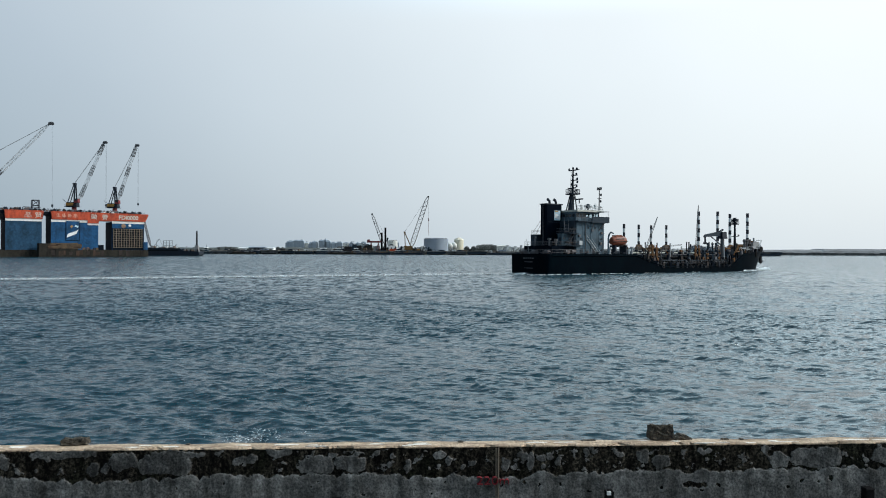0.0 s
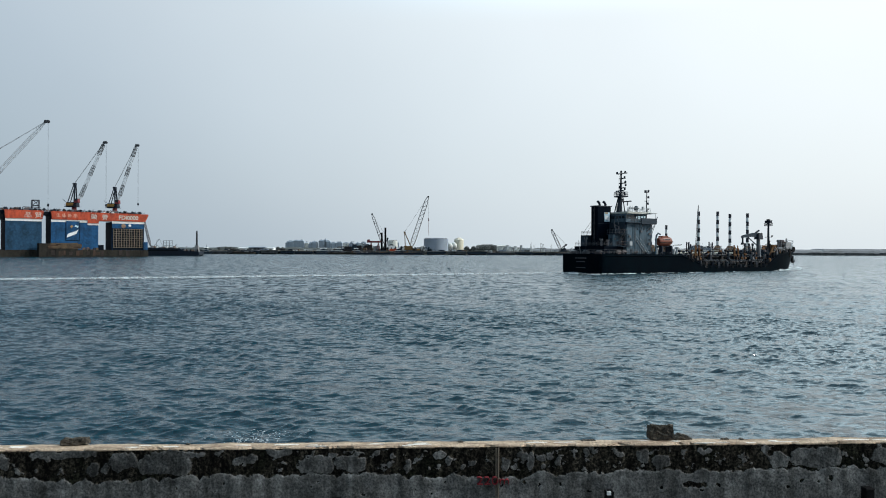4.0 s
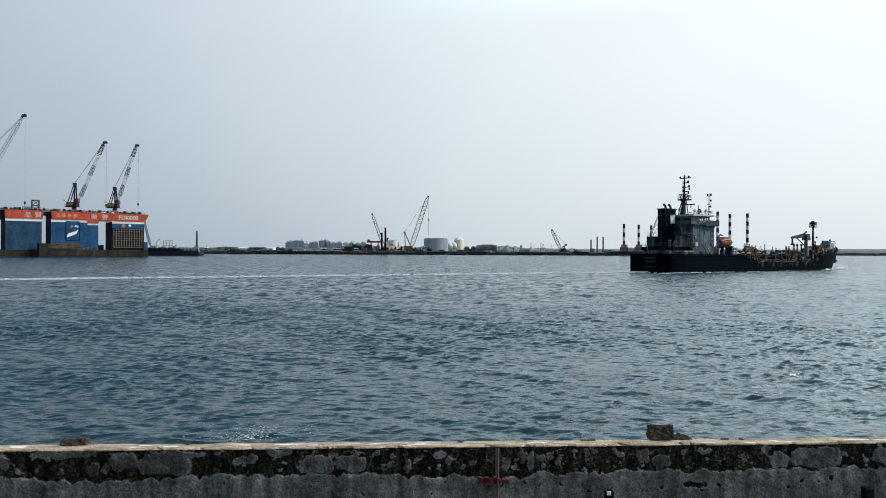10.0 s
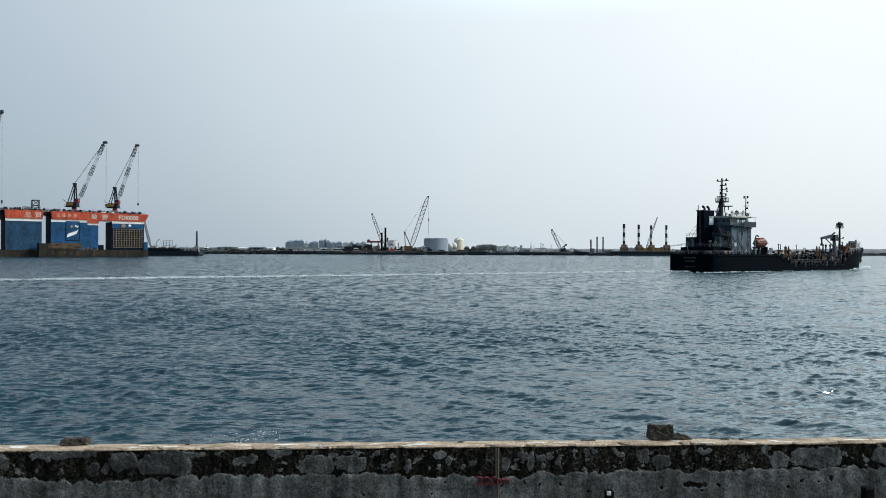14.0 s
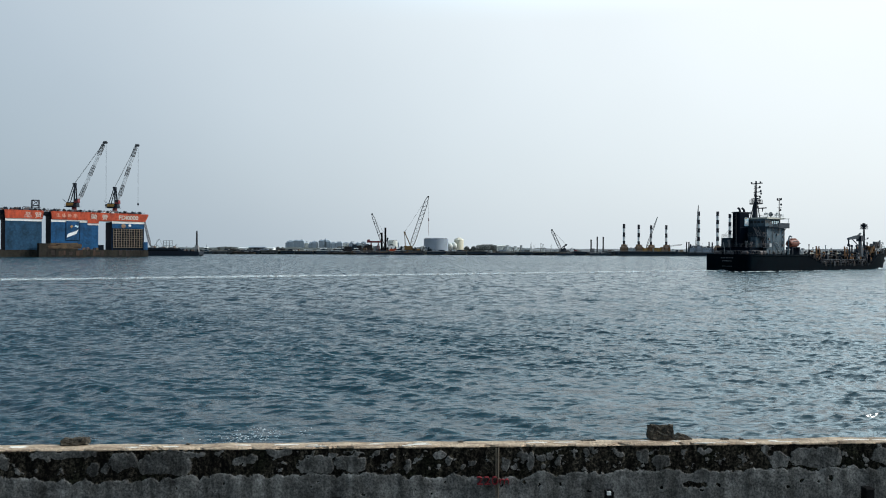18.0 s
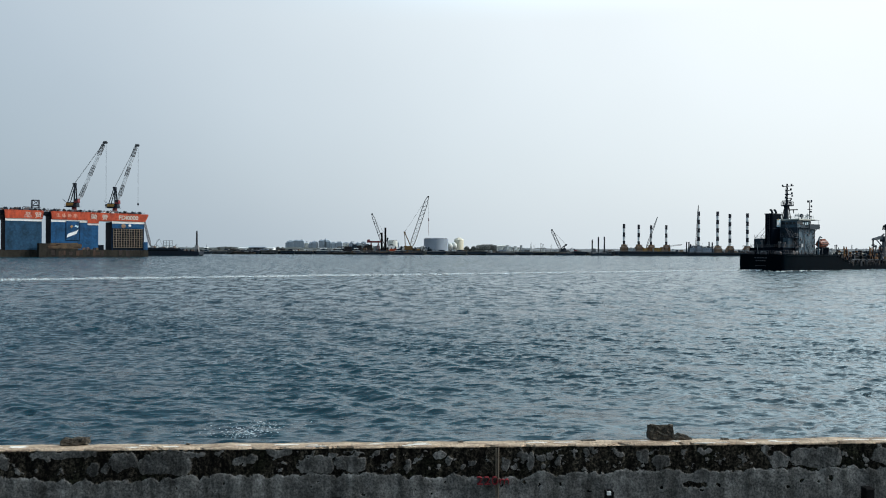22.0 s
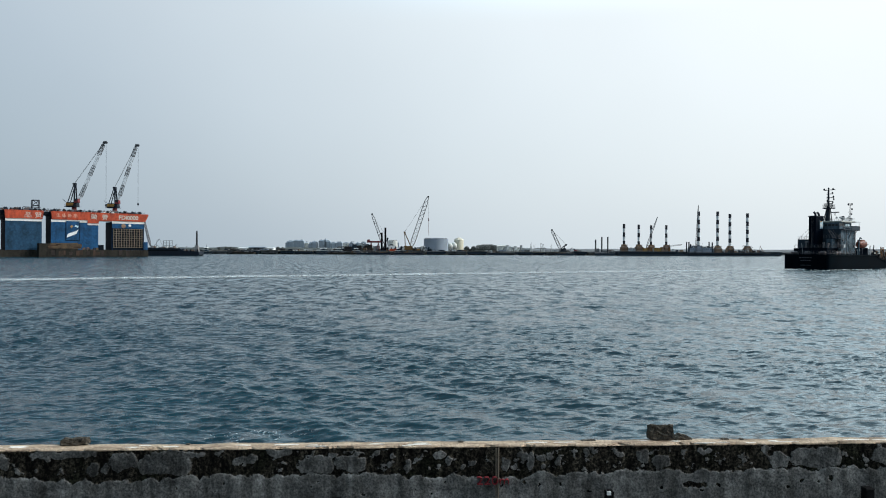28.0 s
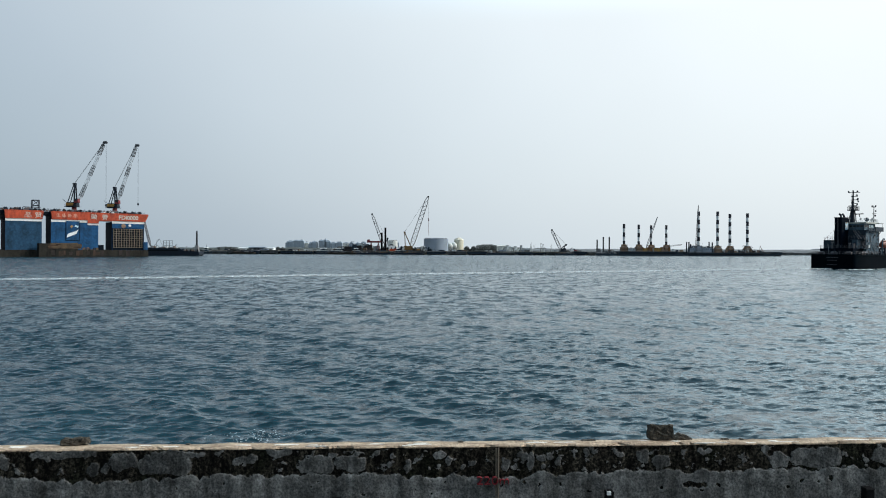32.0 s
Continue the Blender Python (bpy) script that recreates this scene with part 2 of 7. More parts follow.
def part(name, shape, material, parent, label="", smooth=False):
    ob = new(name, shape.mesh(name, M[material] if isinstance(material, str) else material, smooth))
    ob.parent = parent
    return tagged(ob, label)


def thing(name, m, label, category, group="", kind=""):
    ob = new(name)
    ob.empty_display_size = 0.5
    ob.matrix_basis = m
    return tagged(ob, label, category, group, kind)


def solid(name, shape, material, m, label, category, group="", kind="", smooth=False):
    ob = new(name, shape.mesh(name, M[material] if isinstance(material, str) else material, smooth))
    ob.matrix_basis = m
    return tagged(ob, label, category, group, kind)


def lettering(text, size, name, material, parent, m, label, wide=1.0, bold=0.0):
    """Painted letters as a thin mesh."""
    cu = bpy.data.curves.new(name, "FONT")
    cu.body, cu.size, cu.extrude, cu.align_x = text, size, 0.02, "CENTER"
    cu.fill_mode, cu.offset = "BOTH", size * bold
    tmp = bpy.data.objects.new(name, cu)
    scene.collection.objects.link(tmp)
    bpy.context.view_layer.update()
    me = bpy.data.meshes.new_from_object(tmp.evaluated_get(bpy.context.evaluated_depsgraph_get()))
    bpy.data.objects.remove(tmp)
    bpy.data.curves.remove(cu)
    me.materials.clear()
    me.materials.append(M[material])
    ob = new(name, me)
    ob.parent = parent
    ob.matrix_basis = m @ Matrix.Diagonal((wide, 1, 1, 1))
    return tagged(ob, label)


# ---- the water: one wavy sheet that runs before the wind ----
def water_material():
    m = bpy.data.materials.new("harbour_water")
    m.use_nodes = True
    n, l = m.node_tree.nodes, m.node_tree.links
    b = n["Principled BSDF"]
    b.inputs["Roughness"].default_value = 0.17
    b.inputs["IOR"].default_value = 1.33
    b.inputs["Specular IOR Level"].default_value = 0.95
    where = n.new("ShaderNodeTexCoord")
    patch = n.new("ShaderNodeTexNoise")
    patch.inputs["Scale"].default_value, patch.inputs["Detail"].default_value = 0.035, 5
    l.new(where.outputs["Object"], patch.inputs["Vector"])
    deep = n.new("ShaderNodeMix")
    deep.data_type = "RGBA"
    deep.inputs["A"].default_value, deep.inputs["B"].default_value = (0.0004, 0.0175, 0.027, 1), (0.0007, 0.032, 0.045, 1)
    l.new(patch.outputs["Fac"], deep.inputs["Factor"]), l.new(deep.outputs["Result"], b.inputs["Base Color"])
    # fine ripples: the surface leans by small random slopes, more in gusts and less in slicks
    gust_map = n.new("ShaderNodeMapping")
    gust_map.inputs["Scale"].default_value = (0.012, 0.05, 1.0)
    gust = n.new("ShaderNodeTexNoise")
    gust.inputs["Scale"].default_value, gust.inputs["Detail"].default_value = 1.0, 5
    l.new(where.outputs["Object"], gust_map.inputs["Vector"]), l.new(gust_map.outputs[0], gust.inputs["Vector"])
    force = n.new("ShaderNodeMapRange")
    force.inputs["From Min"].default_value, force.inputs["From Max"].default_value = 0.3, 0.7
    force.inputs["To Min"].default_value, force.inputs["To Max"].default_value = 0.7, 1.3
    l.new(gust.outputs["Fac"], force.inputs["Value"])
    # calmer in the lee of the quay, rougher on the open water
    along, open_water, wind = n.new("ShaderNodeSeparateXYZ"), n.new("ShaderNodeMapRange"), n.new("ShaderNodeMath")
    open_water.interpolation_type = "SMOOTHSTEP"
    open_water.inputs["From Min"].default_value, open_water.inputs["From Max"].default_value = 40, 330
    open_water.inputs["To Min"].default_value, open_water.inputs["To Max"].default_value = 1.0, 2.5
    wind.operation = "MULTIPLY"
    l.new(where.outputs["Object"], along.inputs[0]), l.new(along.outputs["Y"], open_water.inputs["Value"])
    l.new(open_water.outputs[0], wind.inputs[0]), l.new(force.outputs[0], wind.inputs[1])
    stretch = n.new("ShaderNodeMapping")
    stretch.inputs["Rotation"].default_value = (0, 0, radians(-10))
    stretch.inputs["Scale"].default_value = (0.34, 1.0, 1.0)
    l.new(where.outputs["Object"], stretch.inputs["Vector"])
    shape = n.new("ShaderNodeNewGeometry")
    lean = shape.outputs["Normal"]
    for scale, detail, slope in ((0.8, 3, 0.5), (2.6, 7, 2.0), (8.0, 4, 1.1)):
        t = n.new("ShaderNodeTexNoise")
        t.inputs["Scale"].default_value, t.inputs["Detail"].default_value, t.inputs["Roughness"].default_value = scale, detail, 0.68
        l.new(stretch.outputs[0], t.inputs["Vector"])
        centre, flat, by, plus = (n.new("ShaderNodeVectorMath") for _ in range(4))
        centre.operation, flat.operation, by.operation, plus.operation = "SUBTRACT", "MULTIPLY", "SCALE", "ADD"
        # the steep fronts of the ripples face the quay, their long backs the open water
        centre.inputs[1].default_value, flat.inputs[1].default_value = (0.5, 0.49, 0.5), (slope * 0.7, -slope, 0)
        l.new(t.outputs["Color"], centre.inputs[0]), l.new(centre.outputs[0], flat.inputs[0])
        l.new(flat.outputs[0], by.inputs[0]), l.new(wind.outputs[0], by.inputs["Scale"])
        l.new(lean, plus.inputs[0]), l.new(by.outputs[0], plus.inputs[1])
        lean = plus.outputs[0]
    # long crests that stand out on the open water
    crest_map, crest = n.new("ShaderNodeMapping"), n.new("ShaderNodeTexNoise")
    crest_map.inputs["Scale"].default_value = (0.62, 0.3, 1.0)
    crest.inputs["Scale"].default_value, crest.inputs["Detail"].default_value, crest.inputs["Roughness"].default_value = 1.0, 4, 0.6
    l.new(where.outputs["Object"], crest_map.inputs["Vector"]), l.new(crest_map.outputs[0], crest.inputs["Vector"])
    reach, tilt, push, heap, total = n.new("ShaderNodeMapRange"), n.new("ShaderNodeMath"), n.new("ShaderNodeMath"), n.new("ShaderNodeCombineXYZ"), n.new("ShaderNodeVectorMath")
    reach.interpolation_type = "SMOOTHSTEP"
    reach.inputs["From Min"].default_value, reach.inputs["From Max"].default_value = 30, 120
    reach.inputs["To Min"].default_value, reach.inputs["To Max"].default_value = 0.0, -2.7
    tilt.operation, tilt.inputs[1].default_value, push.operation, total.operation = "SUBTRACT", 0.475, "MULTIPLY", "ADD"
    l.new(along.outputs["Y"], reach.inputs["Value"]), l.new(crest.outputs["Fac"], tilt.inputs[0])
    l.new(tilt.outputs[0], push.inputs[0]), l.new(reach.outputs[0], push.inputs[1]), l.new(push.outputs[0], heap.inputs["Y"])
    l.new(lean, total.inputs[0]), l.new(heap.outputs[0], total.inputs[1])
    lean = total.outputs[0]
    unit = n.new("ShaderNodeVectorMath")
    unit.operation = "NORMALIZE"
    l.new(lean, unit.inputs[0]), l.new(unit.outputs[0], b.inputs["Normal"])
    return m


HEADING = -100  # the way the wind waves run, in degrees


def water():
    rng = np.random.default_rng(7)
    rows, y = [], 16.5
    while y < 4600:
        rows.append(y)
        y += max(0.07, 0.6 * max(0.0, y - 30) ** 2 / 6640)
    rows = np.array(rows)
    cols = np.linspace(-1, 1, 1060)
    Y = np.repeat(rows[:, None], len(cols), 1)
    X = cols[None, :] * (0.7 * rows[:, None] + 6) + 2
    cell = np.maximum(np.gradient(rows)[:, None], (0.7 * rows[:, None] + 6) * 2 / len(cols))
    Z, DX, DY = np.zeros_like(X), np.zeros_like(X), np.zeros_like(X)
    X0, Y0 = X, Y
    # far off, where the sheet is coarser than the waves, each point takes its height from a place at random within its cell
    gap = np.gradient(rows)[:, None]
    loose = np.clip((gap - 0.12) / 0.5, 0, 1)
    X = X + (rng.random(X.shape) - 0.5) * loose * np.minimum(cell, 1.5)
    Y = Y + (rng.random(X.shape) - 0.5) * loose * gap
    # patches of rougher and flatter water
    rough = 1 + 0.3 * np.sin(X * 0.31 + 1.3 * np.sin(Y * 0.11)) * np.sin(Y * 0.23 + 1.7 * np.sin(X * 0.09)) + 0.22 * np.sin(X * 0.083 + Y * 0.05) * np.sin(Y * 0.071 - X * 0.02 + 2)
    # fine ripples in loose groups
    for k in range(70):
        wave = 0.22 * (0.8 / 0.22) ** (k / 69)
        turn = radians(-80 + rng.normal(0, 24))
        dx, dy = math.cos(turn), math.sin(turn)
        slope = 0.056 * math.exp(-math.log(wave / 0.34) ** 2 / 1.0) * (0.6 + 0.8 * rng.random())
        high = slope * wave / 6.283
        keep = np.clip((wave / cell - 0.1) / 0.7, 0.35, 1)
        a = (X * dx + Y * dy) * 2 * math.pi / wave + rng.random() * 6.28
        group = (0.6 + 0.4 * np.sin((X * dy - Y * dx) * 2 * math.pi / (wave * 3.7) + rng.random() * 6.28)) * rough
        Z += keep * group * high * np.cos(a)
        DX -= keep * group * high * dx * np.sin(a)
        DY -= keep * group * high * dy * np.sin(a)

    def seas(count, lo, hi, mid, wide, steep, heading, spread, sharp, lean):
        """Wind waves whose highest crests stand up sharp between flat troughs."""
        S, SX, SY = np.zeros_like(X), np.zeros_like(X), np.zeros_like(X)
        for k in range(count):
            wave = lo * (hi / lo) ** (k / (count - 1))
            turn = radians(heading + rng.normal(0, spread))
            dx, dy = math.cos(turn), math.sin(turn)
            high = steep * wave / 6.283 * math.exp(-math.log(wave / mid) ** 2 / wide) * (0.6 + 0.8 * rng.random())
            a = (X * dx + Y * dy) * 2 * math.pi / wave + rng.random() * 6.28
            keep = np.clip((wave / cell - 0.1) / 0.7, 0.35, 1)
            S += keep * high * np.cos(a)
            SX -= keep * high * dx * np.sin(a)
            SY -= keep * high * dy * np.sin(a)
        spread_z = S[:600].std()
        peak = np.exp(sharp * np.clip(S / spread_z, -3, 2.5))
        return spread_z / sharp * (peak - math.exp(sharp * sharp / 2)), SX * peak * lean, SY * peak * lean
    for args in ((80, 0.42, 1.7, 0.8, 0.5, 0.024, HEADING - 14, 22, 0.22, 0.5), (40, 1.6, 7.0, 2.6, 0.6, 0.019, HEADING - 32, 14, 0.25, 0.5)):
        z, x, y = seas(*args)
        Z, DX, DY = Z + z * rough, DX + x * rough, DY + y * rough
    co = np.stack([X0 + DX, Y0 + DY, Z], -1).reshape(-1, 3)
    h, w = X.shape
    q = (np.arange(h - 1)[:, None] * w + np.arange(w - 1)[None, :]).reshape(-1)
    faces = np.stack([q, q + 1, q + w + 1, q + w], -1)
    me = bpy.data.meshes.new("water")
    me.vertices.add(len(co))
    me.vertices.foreach_set("co", co.ravel())
    me.loops.add(faces.size)
    me.loops.foreach_set("vertex_index", faces.ravel())
    me.polygons.add(len(faces))
    me.polygons.foreach_set("loop_start", np.arange(0, faces.size, 4))
    me.materials.append(water_material())
    me.update(calc_edges=True)
    me.shade_smooth()
    return tagged(new("water", me), "choppy slate-blue harbour water with small wind waves", "water", kind="structure")


sea = water()


# ---- the quay: parapet, deck and an added unseen wall behind ----
def old_concrete():
    """Weathered concrete: the attribute "coat" tells sound grey plaster from black, mossy bare wall."""
    m = bpy.data.materials.new("weathered_parapet_plaster")
    m.use_nodes = True
    n, l = m.node_tree.nodes, m.node_tree.links
    b = n["Principled BSDF"]
    b.inputs["Roughness"].default_value, b.inputs["Specular IOR Level"].default_value = 0.9, 0.1
    where, coat = n.new("ShaderNodeTexCoord"), n.new("ShaderNodeAttribute")
    coat.attribute_name = "coat"

    def cloud(scale, detail, stretch=None):
        t = n.new("ShaderNodeTexNoise")
        t.inputs["Scale"].default_value, t.inputs["Detail"].default_value, t.inputs["Roughness"].default_value = scale, detail, 0.65
        if stretch:
            mp = n.new("ShaderNodeMapping")
            mp.inputs["Scale"].default_value = stretch
            l.new(where.outputs["Object"], mp.inputs["Vector"]), l.new(mp.outputs[0], t.inputs["Vector"])
        else:
            l.new(where.outputs["Object"], t.inputs["Vector"])
        return t

    def ramp(src, c0, c1, a=0.35, z=0.65):
        r = n.new("ShaderNodeValToRGB")
        r.color_ramp.elements[0].position, r.color_ramp.elements[1].position = a, z
        r.color_ramp.elements[0].color, r.color_ramp.elements[1].color = (*c0, 1), (*c1, 1)
        l.new(src, r.inputs[0])
        return r

    def blend(fac, a, c):
        x = n.new("ShaderNodeMix")
        x.data_type = "RGBA"
        l.new(fac, x.inputs["Factor"]), l.new(a, x.inputs["A"]), l.new(c, x.inputs["B"])
        return x
    broad, fine, drip = cloud(3.0, 6), cloud(45, 5), cloud(5.0, 5, (1.6, 1.6, 0.16))
    bare = ramp(cloud(7.0, 8, (1.5, 1.5, 0.5)).outputs["Fac"], (0.0035, 0.003, 0.0026), (0.078, 0.067, 0.053), 0.42, 0.74)
    green, stain = ramp(cloud(1.3, 5).outputs["Fac"], (0, 0, 0), (1, 1, 1), 0.52, 0.64), n.new("ShaderNodeMix")
    stain.data_type = "RGBA"
    stain.inputs["B"].default_value = (0.012, 0.0125, 0.008, 1)
    l.new(green.outputs[0], stain.inputs["Factor"]), l.new(bare.outputs[0], stain.inputs["A"])
    mottle = ramp(cloud(34, 7).outputs["Fac"], (0.18, 0.18, 0.17), (3.4, 3.3, 3.1), 0.42, 0.66)
    moss = n.new("ShaderNodeMix")
    moss.data_type, moss.blend_type = "RGBA", "MULTIPLY"
    moss.inputs["Factor"].default_value = 1.0
    l.new(stain.outputs["Result"], moss.inputs["A"]), l.new(mottle.outputs[0], moss.inputs["B"])
    sound = ramp(broad.outputs["Fac"], (0.15, 0.147, 0.142), (0.36, 0.345, 0.325), 0.36, 0.68)
    dark = ramp(drip.outputs["Fac"], (0.3, 0.3, 0.29), (1, 1, 1), 0.36, 0.58)
    edge = n.new("ShaderNodeMapRange")
    edge.inputs["From Min"].default_value, edge.inputs["From Max"].default_value = 0.35, 0.6
    l.new(coat.outputs["Fac"], edge.inputs["Value"])
    shade, toned = n.new("ShaderNodeAttribute"), n.new("ShaderNodeVectorMath")
    shade.attribute_name, toned.operation = "tone", "SCALE"
    l.new(sound.outputs[0], toned.inputs[0]), l.new(shade.outputs["Fac"], toned.inputs["Scale"])
    both = blend(edge.outputs[0], moss.outputs["Result"], toned.outputs[0])
    wet = n.new("ShaderNodeMix")
    wet.data_type, wet.blend_type = "RGBA", "MULTIPLY"
    wet.inputs["Factor"].default_value = 0.8
    l.new(both.outputs["Result"], wet.inputs["A"]), l.new(dark.outputs[0], wet.inputs["B"])
    grain = ramp(fine.outputs["Fac"], (0.5, 0.5, 0.5), (1.35, 1.35, 1.35), 0.38, 0.66)
    tone = n.new("ShaderNodeMix")
    tone.data_type, tone.blend_type = "RGBA", "MULTIPLY"
    tone.inputs["Factor"].default_value = 1.0
    l.new(wet.outputs["Result"], tone.inputs["A"]), l.new(grain.outputs[0], tone.inputs["B"])
    l.new(tone.outputs["Result"], b.inputs["Base Color"])
    relief = n.new("ShaderNodeBump")
    relief.inputs["Strength"].default_value, relief.inputs["Distance"].default_value = 0.6, 0.006
    l.new(fine.outputs["Fac"], relief.inputs["Height"]), l.new(relief.outputs[0], b.inputs["Normal"])
    return m


PARAPET = pose(0, 6.972, 3.5, 0, 0, 2.75)
M["coping"] = paint("worn_coping_concrete", (0.5, 0.37, 0.26), 0.9, wear=1.0, worn=(0.18, 0.12, 0.078), size=0.09, bump=1.0, grain_way=(0.35, 1.3, 1.0), speck=0.75, fine_scale=34)
# pale colour for the sunlit streaks laid on the coping
M["lit_pale"] = paint("pale_lit_cement", (0.8, 0.74, 0.66), 0.85, wear=0.5, worn=(0.6, 0.52, 0.43), size=0.1, bump=0.6, speck=0.3)
M["lump"] = paint("broken_concrete", (0.1, 0.083, 0.063), 0.95, wear=1.0, worn=(0.01, 0.009, 0.008), size=0.03, bump=1.0, grain_way=(1, 1, 1), speck=0.8, fine_scale=75)
M["deck"] = paint("quay_deck_concrete", (0.2, 0.2, 0.19), 0.9, wear=0.6, size=2)


def quay():
    body = Shape().box(-60, -0.01, -5, 60, 0.18, -1.0)
    root = solid("parapet_wall", body, "caisson", PARAPET, "weathered grey concrete parapet wall with flaking plaster along the quay", "wall", kind="structure")
    # front face as relief: a lower plaster coat with a ragged upper edge under the straight joint of the cap,
    # rounded flakes and wide panels of plaster left on the black cap
    nx, nz, x0, x1, z0 = 1700, 112, -4.95, 5.15, -0.62
    xs, zs = np.linspace(x0, x1, nx), np.linspace(z0, -0.012, nz)
    panels = ((-3.78, -0.045, 0.33, 0.043), (-2.78, -0.168, 0.27, 0.099), (-3.18, -0.121, 0.14, 0.089), (-2.64, -0.053, 0.26, 0.039), (-1.99, -0.113, 0.13, 0.047),
              (-1.65, -0.049, 0.13, 0.041), (-1.28, -0.175, 0.18, 0.085), (-0.93, -0.17, 0.16, 0.088), (3.53, -0.179, 0.12, 0.075), (3.93, -0.153, 0.27, 0.112),
              (4.65, -0.158, 0.12, 0.084), (2.73, -0.062, 0.07, 0.036), (2.07, -0.12, 0.07, 0.071), (0.91, -0.161, 0.045, 0.082))
    rounds = ((0.06, -0.158, 0.041), (0.29, -0.166, 0.041), (0.21, -0.211, 0.023), (1.02, -0.127, 0.041), (1.12, -0.099, 0.029), (1.2, -0.169, 0.046), (1.04, -0.214, 0.023),
              (1.49, -0.085, 0.041), (1.83, -0.1, 0.035), (2.07, -0.301, 0.035), (2.27, -0.178, 0.075), (0.65, -0.196, 0.055), (0.83, -0.116, 0.05), (-0.35, -0.199, 0.05),
              (-0.03, -0.082, 0.058), (-3.48, -0.2, 0.06), (-3.35, -0.192, 0.04), (-4.34, -0.123, 0.056), (-3.92, -0.088, 0.023), (-0.51, -0.088, 0.023))
    rng = random.Random(15)
    stray = [(rng.uniform(-4.6, 4.8), rng.uniform(-0.24, -0.05), rng.uniform(0.008, 0.022)) for k in range(46)]
    holes = [(2.61, -0.42, 0.13, 0.03)] + [(rng.uniform(0.6, 4.6), rng.uniform(-0.5, -0.36), rng.uniform(0.008, 0.028), rng.uniform(0.01, 0.03)) for k in range(13)] + \
            [(rng.uniform(-4.6, 0.4), rng.uniform(-0.52, -0.36), rng.uniform(0.006, 0.014), rng.uniform(0.008, 0.016)) for k in range(12)]
    X, Zg = np.meshgrid(xs, zs)
    wob, bx, bz = np.zeros_like(X), np.zeros_like(X), np.zeros_like(X)
    tone, fret = np.ones_like(X), np.zeros_like(X)
    for j, z in enumerate(zs):
        for i, x in enumerate(xs):
            p = Vector((x, z, 0))
            wob[j, i] = noise.fractal(p * 11.0, 0.8, 2.1, 4)
            bx[j, i], bz[j, i] = noise.noise(p * 9), noise.noise(p * 9 + Vector((3, 7, 1)))
            tone[j, i] = 0.86 + 0.3 * noise.noise(Vector((x * 0.6, 0.5, 40))) + 0.3 * noise.noise(Vector((x * 1.9, z * 2.4, 21))) + 0.3 * noise.fractal(Vector((x * 9, z * 6, 31)), 0.7, 2.2, 4) + 0.25 * noise.noise(Vector((x * 14, z * 1.2, 2)))
            fret[j, i] = noise.fractal(Vector((x * 7.5, z * 9, 14)), 0.7, 2.2, 4)
    U, V = X + 0.02 * bx + 0.02 * wob + 0.03 * fret, Zg + 0.018 * bz + 0.018 * np.roll(wob, 60, 1) + 0.022 * np.roll(fret, 90, 1)
    joint = np.array([-0.262 + 0.006 * noise.noise(Vector((x * 0.8, 0, 3))) for x in xs])
    sag = np.array([max(0.0, 0.018 + 0.08 * noise.noise(Vector((x * 0.55 + 0.3, 5, 0))) + 0.05 * noise.fractal(Vector((x * 4.5, 1, 9)), 0.75, 2.3, 5)) for x in xs])
    low = (joint[None, :] - sag[None, :] - V) / 0.012 + 0.5
    patch = np.full_like(X, -9.0)
    for cx, cz, w, h in panels:
        d = 1 - (np.abs((U - cx) / w) ** 3 + np.abs((V - cz) / h) ** 3) ** (1 / 3)
        patch = np.maximum(patch, d * min(w, h) / 0.006 + 0.5 + 1.6 * fret)
    for cx, cz, r in list(rounds) + stray:
        k = 0.75 + 0.5 * ((cx * 37) % 1)
        near = np.abs(xs - cx) < r * 3 + 0.05
        d = 1 - np.hypot((U[:, near] - cx) / (r * k), (V[:, near] - cz) / (r / k))
        patch[:, near] = np.maximum(patch[:, near], d * r / 0.006 + 0.5)
    # ragged bits of skin elsewhere on the cap
    rag = np.clip((fret + 0.35 * wob - 0.4) * 7, -3, 0.75)
    patch = np.maximum(patch, np.where(V < -0.03, rag, -3))
    for cx, cz, w, h in holes:
        near = np.abs(xs - cx) < w * 2.5 + 0.05
        d = 1 - np.hypot((U[:, near] - cx) / w, (V[:, near] - cz) / h)
        low[:, near] = np.minimum(low[:, near], 0.5 - d * min(w, h) / 0.005)
    coat = np.clip(np.maximum(low, np.where(V > joint[None, :] + 0.004, patch, -3)), 0, 1)
    flake = patch > low
    rim = np.exp(-((np.maximum(patch, low) - 1.6) / 0.9) ** 2)
    tone = np.where(flake, tone * 0.66 * (1 + 0.5 * fret), tone * (0.9 + 0.3 * fret)) * (1 + 0.35 * rim)
    co = np.stack([X, -0.006 - 0.011 * coat - 0.003 * wob - 0.003 * bx * (1 - coat), Zg], -1)
    me = bpy.data.meshes.new("plaster_coat")
    q = (np.arange(nz - 1)[:, None] * nx + np.arange(nx - 1)[None, :]).reshape(-1)
    faces = np.stack([q, q + 1, q + nx + 1, q + nx], -1)
    me.vertices.add(nx * nz)
    me.vertices.foreach_set("co", co.ravel())
    me.loops.add(faces.size)
    me.loops.foreach_set("vertex_index", faces.ravel())
    me.polygons.add(len(faces))
    me.polygons.foreach_set("loop_start", np.arange(0, faces.size, 4))
    me.attributes.new("coat", "FLOAT", "POINT").data.foreach_set("value", coat.ravel())
    me.attributes.new("tone", "FLOAT", "POINT").data.foreach_set("value", tone.ravel())
    me.materials.append(old_concrete())
    me.update(calc_edges=True)
    me.shade_smooth()
    face = new("plaster_coat", me)
    face.parent = root
